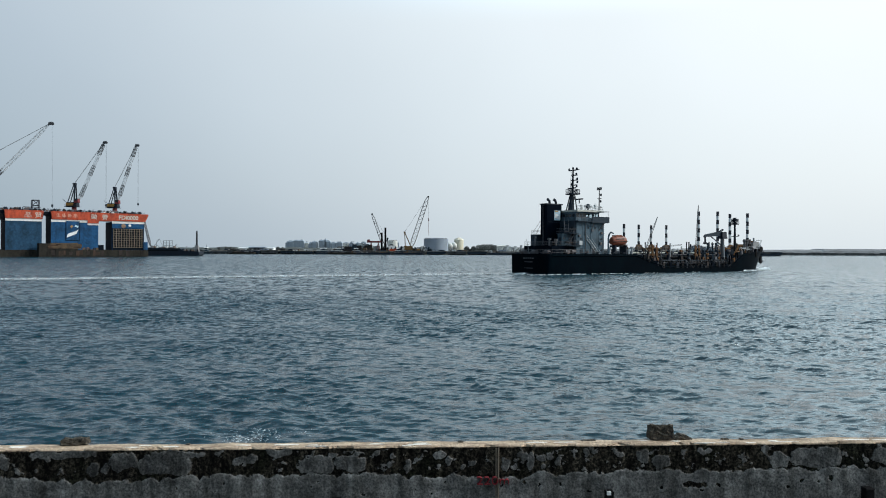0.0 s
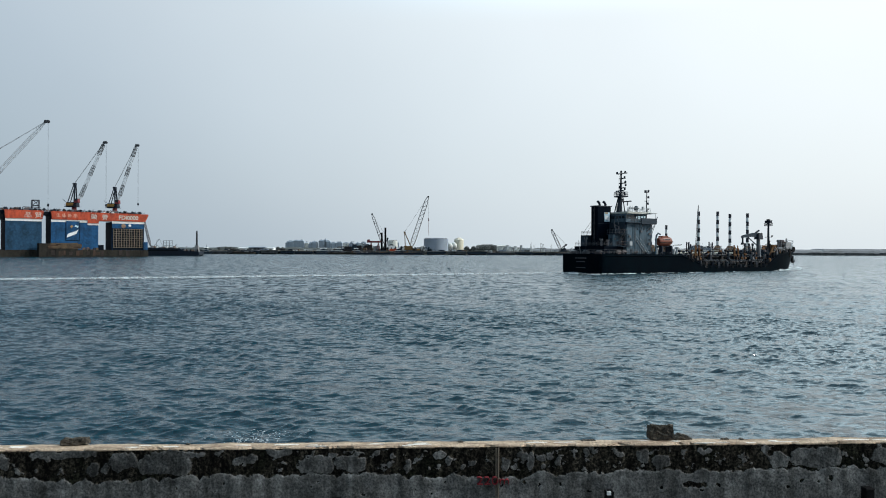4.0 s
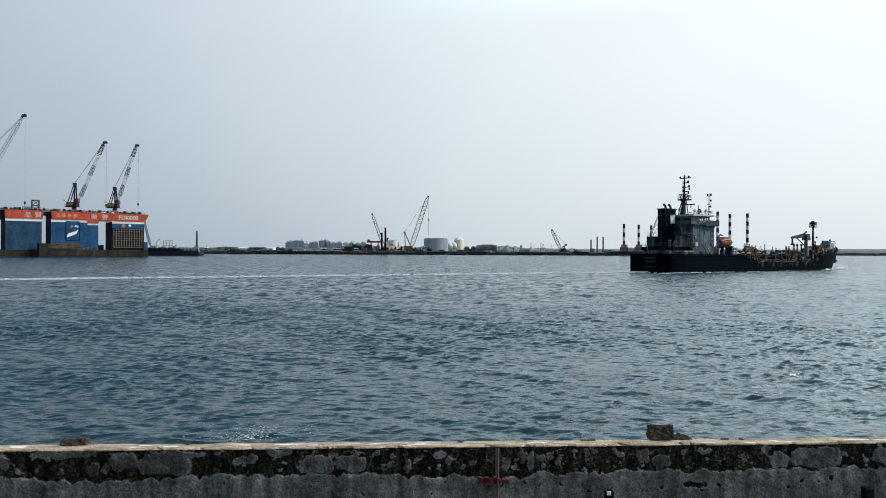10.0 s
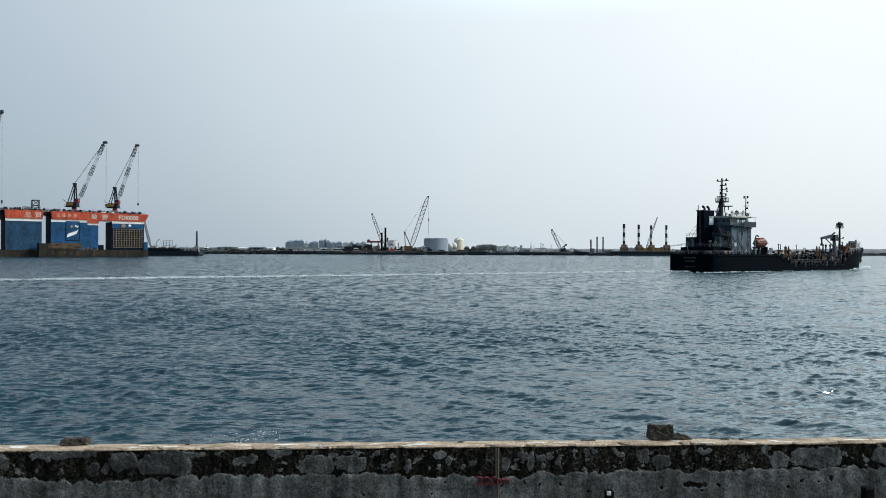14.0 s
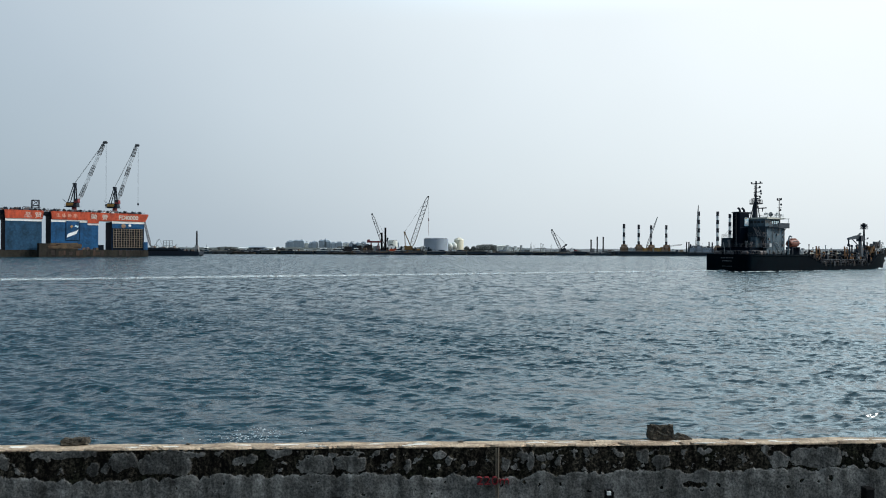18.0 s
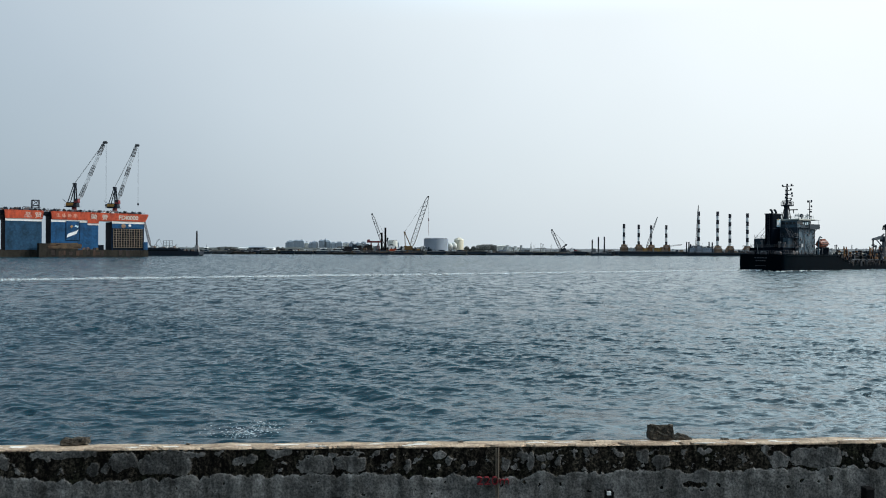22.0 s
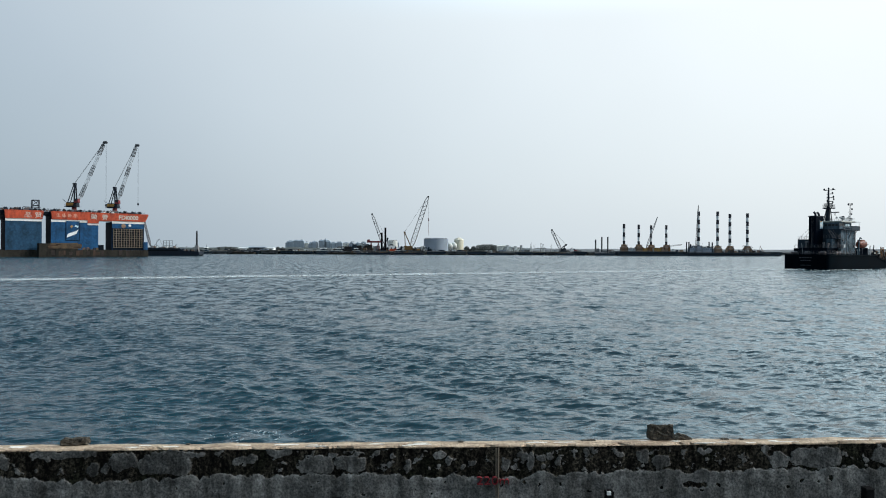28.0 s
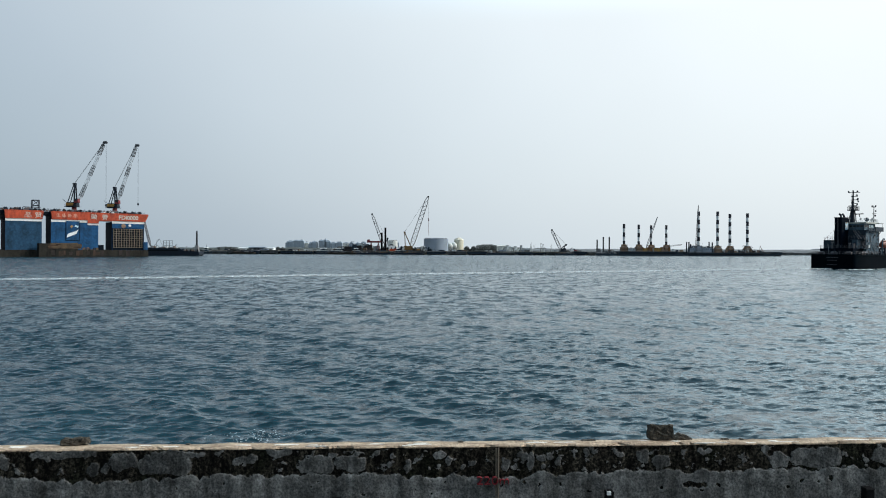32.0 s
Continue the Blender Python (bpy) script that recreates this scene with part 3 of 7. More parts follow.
    tagged(face, "grey plaster flaking off a black mossy wall")
    part("wall_core", Shape().box(-60, 0.012, -1.0, 60, 0.175, -0.03), "caisson", root)
    # coping: an uneven slab with a chipped front edge
    s, n = Shape(), 620
    rng = random.Random(5)
    ring = []
    for i in range(n):
        x = -8 + 16 * i / (n - 1)
        chip = max(0.0, noise.fractal(Vector((x * 3, 2, 7)), 0.7, 2.2, 5) - 0.03) * 0.1
        lift = 0.012 * noise.fractal(Vector((x * 1.3, 8, 1)), 0.8, 2, 4)
        ring.append([(x, 0.02, -0.02), (x, -0.012 + chip, -0.016), (x, -0.012 + chip, -0.006 - chip * 0.3), (x, 0.0 + chip, lift), (x, 0.1, lift + 0.003),
                     (x, 0.18, -0.002 + lift), (x, 0.186, -0.03)])
    pts = [p for r in ring for p in r]
    fs = [(i * 7 + k, i * 7 + k + 1, i * 7 + k + 8, i * 7 + k + 7) for i in range(n - 1) for k in range(6)]
    s.add(pts, [tuple(reversed(f)) for f in fs])
    part("coping", s, "coping", root, "sunlit worn pale coping", smooth=True)
    # sunlit streaks on the coping, put in as thin pale slabs
    for k in range(30):
        x, w = rng.uniform(-5.2, 5.2), rng.uniform(0.05, 0.2)
        y, d = rng.uniform(0.0, 0.12), rng.uniform(0.008, 0.02)
        ring = [(x + w * math.cos(i * 0.524) * rng.uniform(0.7, 1), y + d * math.sin(i * 0.524) * rng.uniform(0.6, 1.1), 0.012 * noise.fractal(Vector((x * 1.3, 8, 1)), 0.8, 2, 4) - 0.004) for i in range(12)]
        high = [(a, b, c + 0.009) for a, b, c in ring]
        part("lit_streak", Shape().add(ring + high, [tuple(range(12, 24))] + [(i, (i + 1) % 12, 12 + (i + 1) % 12, 12 + i) for i in range(12)]), "lit_pale", root, "pale streak of sunlight put on the coping as colour")
    # a pipe in the joint and the red distance mark beside it
    part("joint_pipe", Shape().tube((0.575, -0.022, -0.75), (0.575, -0.022, -0.02), 0.009, n=8).tube((0.552, -0.02, -0.75), (0.552, -0.02, -0.02), 0.006, n=8),
         "tan", root, "thin rusty pipe in a wall joint", smooth=True)
    lettering("220m", 0.118, "distance_mark", "text_red", root, pose(0.52, -0.034, -0.384, 90, 0, 0) @ Matrix.Shear("XZ", 4, (0.0, 0.0)), "red hand-painted distance mark", 1.3, -0.022)
    solid("quay", Shape().box(-80, -40, -6, 80, -0.035, -1.0), "deck", PARAPET, "grey concrete quay deck behind the parapet", "quay", kind="structure")
    # added wall, never in view; it blocks low sky light from behind
    solid("unseen_south_wall", Shape().box(-80, -9.5, -1.0, 80, -9.0, 14), "tower", pose(0, 0, 3.5), "plain grey wall added out of view behind the quay", "wall", kind="structure")


def lumps():
    rng = random.Random(11)

    def lump(name, x, y, w, d, h, label, lean=0, dome=0.0):
        bm = bmesh.new()
        bmesh.ops.create_cube(bm, size=1)
        bmesh.ops.scale(bm, vec=(w, d, h), verts=bm.verts)
        for v in bm.verts:
            if v.co.z > 0:
                v.co.x *= 1 - rng.uniform(0.0, 0.22) - dome
                v.co.y *= 0.72
                v.co.z += rng.uniform(-0.2, 0.1) * h
        bmesh.ops.bevel(bm, geom=bm.edges[:], offset=0.009, segments=1, affect="EDGES")
        bmesh.ops.subdivide_edges(bm, edges=bm.edges[:], cuts=6, use_grid_fill=True)
        for v in bm.verts:
            v.co += v.normal * min(0.016, h * 0.2) * noise.fractal(v.co * 30 + Vector((x, 0, 0)), 0.6, 2.2, 5)
        low = min(v.co.z for v in bm.verts)
        me = bpy.data.meshes.new(name)
        bm.to_mesh(me)
        bm.free()
        me.materials.append(M["lump"])
        ob = tagged(new(name, me), label, "rubble", "concrete lumps on the coping")
        ob.matrix_basis = PARAPET @ pose(x, y, -low - 0.004, 0, 0, lean)
    lump("concrete_lump", -3.74, 0.175, 0.27, 0.1, 0.065, "flat dark broken concrete lump on the coping", 3)
    lump("concrete_lump", 2.33, 0.175, 0.26, 0.12, 0.15, "blocky broken concrete lump on the coping", -4)
    lump("concrete_lump", 2.56, 0.175, 0.21, 0.11, 0.055, "small flat domed concrete lump on the coping", 6, 0.5)
    for x, w, h in ((1.55, 0.16, 0.014), (3.02, 0.09, 0.016), (3.2, 0.05, 0.012), (-2.6, 0.05, 0.012), (0.2, 0.06, 0.012)):
        lump("concrete_chip", x, 0.15, w, 0.05, h, "small dark concrete chip on the coping", 5)
    for x, y, z, w in ((1.70, -0.1, -0.44, 0.075), (4.42, -0.1, -0.44, 0.085), (-1.06, -0.12, -0.475, 0.085), (-3.9, -0.12, -0.51, 0.09)):
        post = thing("steel_stub", PARAPET @ pose(x, y, -1.0), "short black steel stub standing against the parapet", "post", "stubs along the parapet")
        high = z + 1.0
        part("tube", Shape().prism([(-w / 2, -w / 2), (w / 2, -w / 2), (w / 2, w / 2), (-w / 2, w / 2)], 0, high - 0.012), "black", post)
        if x in (1.70, -1.06):
            part("white_tag", Shape().box(-w * 0.45, -w / 2 - 0.012, high - 0.03, w * 0.1, -w / 2 + 0.01, high + 0.004), "white", post, "small white painted tag")
        part("cap", Shape().box(-w / 2 - 0.006, -w / 2 - 0.006, high - 0.012, w / 2 + 0.006, w / 2 + 0.006, high, 0, 0.85), "black", post)


quay()
lumps()


# ---- the floating dock and its cranes; its long side runs away to the right ----
DOCK = pose(-258.7, 450.0, 0, 0, 0, 41.8)  # x along the wall, y inwards, z up


def dock():
    root = thing("floating_dock", DOCK, "large blue floating dock with an orange-red top band and rusty pontoon", "floating dock")
    T, top = 14.3, 30.3
    part("pontoon", Shape().box(-120, -2.2, -3, 61.5, T + 30, 4.6), "pontoon", root, "dark fouled pontoon")
    blocks = [(-120, -58.0, "dock_blue"), (-52.5, -31.0, "dock_faded"), (-25.7, -5.3, "dock_faded"), (0.0, 28.9, "dock_blue"), (37.6, 59.2, "dock_blue")]
    for a, b, m in blocks:
        w = part("wall_block", Shape().box(a, 0, 4.6, b, T, 24.2), m, root, "blue painted dock wall")
        # end walls face away from the sun: their shade is a near-black plate
        part("shaded_end_plate", Shape().box(a - 0.12, 0.05, 4.6, a, T, 24.2), "dock_navy", w, "end wall coloured navy for its shade")
        part("stripe", Shape().box(a, -0.12, 23.2, b, 0.0, 24.9), "dock_white", w, "white painted stripe")
        s = Shape()
        x = a + 2.4
        while x < b - 1:
            s.box(x, -0.03, 5.0, x + 0.05, 0, 23.0)
            x += 2.4
        part("plate_seam", s, m, w)
    # the red band overhangs, flared at its outer end
    s = Shape()
    for a, b in ((-120, -58), (-52.5, -31), (-25.7, -5.0), (0.6, 60)):
        s.prism([(a, 24.9), (b, 24.9), (b + (2.0 if b == 60 else 0.6), top - 1.0), (b + (2.0 if b == 60 else 0.6), top), (a - 0.5, top), (a - 0.5, top - 1)], -0.6, T + 0.4, "y")
    part("top_band", s, "dock_red", root, "orange-red band along the top")
    part("low_band", Shape().box(22.0, -0.62, 22.9, 29.0, 0.0, 25.0), "dock_red", root)
    part("low_stripe", Shape().box(22.0, -0.2, 21.6, 28.9, -0.01, 22.9), "dock_white", root)
    # rusty skirt along the waterline of the outer half
    rng = random.Random(2)
    for k in range(26):
        x = -1.5 + k * 2.4
        part("skirt_plate", Shape().box(x, -2.26 - rng.uniform(0, 0.12), rng.uniform(0.2, 1.0), x + 2.36, -2.2, rng.uniform(3.6, 5.0)), rng.choice(("pontoon", "pontoon", "heap", "pontoon", "brown")), root, "rusty skirt plate")
    for a, b in ((-58, -52.5), (-31, -25.7), (-5.3, 0.6)):
        part("arch_head", Shape().prism([(a, 25.5), (a + 0.6, 28.6), (a + 2.2, 30.0), (b, 30.0), (b, 24.0), (b - 0.8, 24.0), (b - 0.8, 27.0), (b - 2.4, 28.4), (a + 1.0, 27.0)], 1.5, T, "y"), "dock_navy", root, "dark rounded arch head")
    # grid front on the outer block
    s = Shape()
    for k in range(12):
        x = 38.6 + k * 1.72
        s.box(x, -0.55, 6.4, x + 0.24, -0.12, 19.6)
    for k in range(9):
        z = 6.4 + k * 1.6
        s.box(38.4, -0.6, z, 58.2, -0.15, z + 0.26)
    part("scaffold_grid", s, "tan", root, "grey grid of scaffold bays")
    part("grid_backing", Shape().box(37.8, -0.1, 4.7, 59.0, -0.004, 19.9), "dock_navy", root)
    part("emblem", Shape().turned(0, 0, [(1.5, -0.1), (1.5, 0.1)], 8), "jack_brown", root, "brown round emblem").matrix_basis = pose(45.2, -0.3, 21.6, 90, 0, 0)
    part("emblem_dot", Shape().turned(0, 0, [(0.9, -0.1), (0.9, 0.1)], 10), "dock_white", root, "white round emblem").matrix_basis = pose(49.4, -0.3, 22.0, 90, 0, 0)
    # a picture panel with a white bird-like swoosh on the middle block
    frame_panel = part("picture_panel", Shape().box(10.6, -0.16, 11.0, 18.8, -0.03, 24.0), "dock_blue", root, "framed blue panel with a white swoosh")
    frame_panel.matrix_basis = pose(-1.8, 0, 0)
    s = Shape()
    for x0, z0, x1, z1 in ((10.5, 10.9, 18.9, 11.2), (10.5, 10.9, 10.8, 24.0), (18.6, 10.9, 18.9, 24.0)):
        s.box(x0, -0.3, z0, x1, -0.1, z1)
    part("panel_frame", s, "dock_navy", frame_panel)
    part("swoosh", Shape().prism([(11.2, 13.0), (14.6, 14.4), (17.0, 15.6), (18.2, 18.4), (17.2, 17.6), (15.4, 16.8), (12.4, 15.8), (11.4, 14.6)], -0.32, -0.15, "y"), "white", frame_panel, "white swoosh")
    part("swoosh_tip", Shape().prism([(15.6, 20.6), (16.4, 21.6), (18.4, 20.6), (17.8, 19.6)], -0.32, -0.15, "y"), "pale_blue", frame_panel)
    part("swoosh_dot", Shape().prism([(13.0, 20.2), (14.2, 21.6), (15.0, 20.4), (14.0, 19.4)], -0.32, -0.15, "y"), "gold", frame_panel)
    # paler block corner and low lean-to
    part("side_tank", Shape().box(28.9, 2.0, 4.6, 33.0, 9, 8.2), "dock_navy", root)
    part("corner_box", Shape().box(58.4, -1.6, 4.6, 61.3, 5, 10.4), "dock_blue", root)
    # lettering on the band
    for text, x in (("\u54c1", -13.3), ("\u8cea", -7.4), ("\u69ae", 26.0), ("\u8b7d", 32.9)):
        lettering(text, 3.9, "wall_letter", "cream", root, pose(x, -0.66, 25.9, 90, 0, 0), "white painted character", 1.15)
    for x in (4.3, 7.7, 11.1, 14.5):
        part("letter_bars", Shape().box(x - 1.0, -0.66, 26.6, x + 1.0, -0.6, 27.0).box(x - 0.9, -0.66, 27.5, x + 0.9, -0.6, 27.9).box(x - 0.8, -0.66, 28.4, x + 0.7, -0.6, 28.7)
             .box(x - 0.2, -0.67, 26.4, x + 0.2, -0.61, 28.9).box(x - 1.1, -0.67, 26.6, x - 0.8, -0.61, 28.6), "worn_pink", root, "faded painted characters")
    lettering("FDI0000", 3.9, "dock_number", "cream", root, pose(48.4, -0.66, 26.1, 90, 0, 0), "white painted dock number", 0.98, 0.028)
    # deck gear on top: rail, winches, lockers
    rng = random.Random(3)
    s = Shape()
    s.rail([(-60, 0.2, top), (59.5, 0.2, top)], 1.1, 2.5, 0.05)
    part("guard_rail", s, "dark_steel", root)
    for k in range(46):
        x = -40 + k * 2.15 + rng.uniform(-0.6, 0.6)
        w, h, y = rng.uniform(0.5, 1.7), rng.uniform(0.6, 2.1), rng.uniform(1.0, 6.0)
        s = Shape().box(x - w / 2, y, top, x + w / 2, y + 1.2, top + h, 0, rng.uniform(0.6, 1.0))
        if k % 3 == 0:
            s.tube((x - w, y + 0.6, top + h * 0.7), (x + w, y + 0.6, top + h * 0.7), 0.35, n=8)
        if k % 5 == 1:
            s.tube((x, y, top), (x + 0.2, y, top + 2.6), 0.08)
        part(("winch", "locker", "bollard")[k % 3], s, ("dark_steel", "steel", "rust", "dark_steel")[k % 4], root)
    for k in range(70):
        x = -38 + k * 1.38 + rng.uniform(-0.5, 0.5)
        h, y = rng.uniform(0.7, 1.9), rng.uniform(0.3, 2.5)
        s = Shape()
        kind = ("mooring_bitt", "cable_drum", "stanchion", "tarpaulin_heap")[k % 4]
        if kind == "mooring_bitt":
            s.tube((x - 0.35, y, top), (x - 0.35, y, top + h * 0.6), 0.2, n=7).tube((x + 0.35, y, top), (x + 0.35, y, top + h * 0.6), 0.2, n=7).box(x - 0.7, y - 0.3, top, x + 0.7, y + 0.3, top + 0.2)
        elif kind == "cable_drum":
            s.tube((x, y, top + 0.8), (x, y + 0.9, top + 0.8), 0.8, n=12).tube((x, y - 0.1, top + 0.8), (x, y, top + 0.8), 1.0, n=12)
        elif kind == "stanchion":
            s.tube((x, y, top), (x, y, top + 1.4 + h * 0.5), 0.12, n=5).tube((x - 0.7, y, top + 1.2), (x + 0.7, y, top + 1.2), 0.1, n=5)
        else:
            s.turned(x, y, [(0.9, top), (0.8, top + h * 0.4), (0.45, top + h * 0.75), (0.1, top + h * 0.85)], 9)
        part(kind, s, "white" if 50 < k < 58 and kind != "cable_drum" else ("dark_steel", "brown", "steel", "black")[(k * 3 + k // 5) % 4], root)
    # frame tower on the long block
    s = Shape()
    for x in (-10.2, -6.2):
        for y in (3, 6):
            s.tube((x, y, top), (x, y, top + 7.0), 0.26)
    for z in (3.4, 6.9):
        for y in (3, 6):
            s.tube((-10.2, y, top + z), (-6.2, y, top + z), 0.26)
    s.tube((-10.2, 3, top + 3.4), (-6.2, 3, top + 6.9), 0.2).tube((-6.2, 3, top + 3.4), (-10.2, 3, top + 6.9), 0.2)
    s.tube((-15.6, 3, top + 2.2), (-6.2, 3, top + 2.2), 0.26).tube((-15.6, 3, top), (-15.6, 3, top + 2.2), 0.26)
    part("frame_tower", s, "dark_steel", root)


def dock_crane(m, tip, foot, peak, cab_z, deck, reach_mat="pale", hook=None, label="", moving=False, s=1.0):
    """A slewing crane: pedestal, house, A-frame, boom towards +x, stays, hoist rope and hook. Heights from the base."""
    root = thing("dock_crane", m, label, "crane", "cranes on the floating dock")
    part("pedestal", Shape().turned(0, 0, [(2.0 * s, deck), (1.7 * s, deck + 0.8), (1.4 * s, cab_z)], 12), "crane_red", root, "dark red pedestal", True)
    part("machine_house", Shape().box(-4.6 * s, -2.1 * s, cab_z, 2.6 * s, 2.1 * s, cab_z + 3.0 * s, 0, 0.94), "dark_steel", root, "dark machine house")
    part("house_panel", Shape().box(-4.7 * s, -2.25 * s, cab_z + 0.5, 0.6 * s, -2.05 * s, cab_z + 2.5 * s), "house_yellow", root, "weathered yellow side panel")
    part("service_arm", Shape().tube((-4.4 * s, -1, cab_z + 2.6 * s), (-7.6 * s, -1, cab_z + 5.0 * s), 0.14 * s), "dark_steel", root)
    cab = part("driver_cab", Shape().box(1.4 * s, -2.9 * s, cab_z + 2.6 * s, 4.4 * s, -0.4 * s, cab_z + 5.2 * s, 0, 0.9), "crane_red", root, "red driver cab")
    part("cab_window", Shape().box(1.9 * s, -2.98 * s, cab_z + 4.0 * s, 4.0 * s, -2.6 * s, cab_z + 5.2 * s), "glass", cab)
    part("platform", Shape().box(-5.6 * s, -2.6 * s, cab_z - 0.3, 3.4 * s, 2.6 * s, cab_z), "dark_steel", root)
    part("guard_rail", Shape().rail([(-5.5 * s, -2.5 * s, cab_z), (3.3 * s, -2.5 * s, cab_z)], 1.1, 1.5, 0.05), "dark_steel", root)
    px, pz = peak
    a = Shape()
    for y in (-1.5 * s, 1.5 * s):
        a.tube((-3.6 * s, y, cab_z + 3.0 * s), (px, y * 0.5, pz), 0.3 * s)
        a.tube((1.0 * s, y, cab_z + 3.0 * s), (px + 0.4, y * 0.5, pz), 0.5 * s)
    for k in (0.35, 0.65):
        a.tube((-3.6 * s + (px + 3.6 * s) * k, 0, cab_z + 3 * s + (pz - cab_z - 3 * s) * k), (1.0 * s + (px - 1.0 * s) * k, 0, cab_z + 3 * s + (pz - cab_z - 3 * s) * k), 0.12 * s)
    a.box(px - 0.8 * s, -1.1 * s, pz - 0.5, px + 1.0 * s, 1.1 * s, pz + 0.7)
    part("a_frame", a, "dark_steel", root)
    f, t = Vector((foot[0], 0, foot[1])), Vector((tip[0], 0, tip[1]))
    boom = part("boom", Shape().lattice(f, t, 1.7 * s, 1.25 * s, 24, 0.1 * s), reach_mat, root, "lattice boom with dark sections")
    d = t - f
    for k0, k1 in (((0.1, 0.3), (0.45, 0.62), (0.8, 0.97)) if not moving else ((0.0, 0.3),)):
        part("dark_section", Shape().lattice(f + d * k0, f + d * k1, 1.75 * s, 1.5 * s, 5, 0.16 * s, True), "boom_dark", boom, "dark boom section")
    part("boom_head", Shape().box(t.x - 1.0 * s, -0.7 * s, t.z - 0.8 * s, t.x + 1.7 * s, 0.7 * s, t.z + 0.8 * s, 0, 0.7).tube((t.x + 1.2 * s, -0.5, t.z), (t.x + 1.2 * s, 0.5, t.z), 0.9 * s, n=10), "boom_dark", boom, "dark boom head")
    stay = Shape()
    for y in (-0.5, -0.2, 0.2, 0.5):
        stay.tube((px, y * s, pz + 0.4), (t.x - 0.4, y * 0.8 * s, t.z - 0.3), 0.045)
    part("stay_ropes", stay, "boom", root)
    if hook is not None:
        part("hoist_rope", Shape().tube((t.x + 1.4 * s, 0, t.z), (t.x + 1.4 * s, 0, hook + 1.0), 0.02 if moving else 0.045).tube((t.x + 1.1 * s, 0, t.z), (t.x + 1.3 * s, 0, hook + 1.0), 0.015 if moving else 0.03), "dark_steel", root)
        part("hook_block", Shape().box(t.x + 0.9 * s, -0.4, hook - 0.6, t.x + 1.9 * s, 0.4, hook + 1.0, 0, 0.7).tube((t.x + 1.4 * s, 0, hook - 1.5), (t.x + 1.4 * s, 0, hook - 0.6), 0.18), "dark_steel", root)
    return root


dock()
dock_crane(pose(-252.65, 467, 0, 0, 0, -4), (-231.37--252.65, 78.08), (2.6, 36.99), (0.2, 49.74), 34.27, 30.2,
           hook=35.13, label="dark red and yellow slewing crane on the dock top")
dock_crane(pose(-232.98, 484, 0, 0, 0, -4), (-217.34--232.98, 78.82), (2.2, 39.06), (-0.2, 48.67), 34.64, 30.2,
           hook=37.12, label="dark red and yellow slewing crane at the dock's outer end")
swing_crane = dock_crane(pose(-293.3, 429.2, 0), (40.9, 86.2), (2.2, 41.5), (-3.0, 57.5), 36.0, 30.2, reach_mat="pale", hook=33.0, label="grey lattice-boom crane slewing over the dock", moving=True, s=1.15)


# ---- the coastal tanker: x forward, y to port, z up from the waterline at the stern ----
def hull_half(x):
    """Half breadth at the deck."""
    if x < 4:
        return 6.5 + 1.07 * max(0.0, (x + 1.1) / 5.1) ** 0.4
    if x < 66:
        return 7.57
    k = (x - 66) / 22.8
    return 7.57 * (1 - k ** 2.4)


def sheer(x):
    """Top of the side plating."""
    if x < 27:
        return 4.75
    if x < 37:
        return 4.75 - (x - 27) / 10 * 2.85
    if x < 64.5:
        return 1.9
    if x < 69.5:
        return 1.9 + (x - 64.5) / 5 * 3.1
    return 5.0 + (x - 69.5) / 19.3 * 1.2


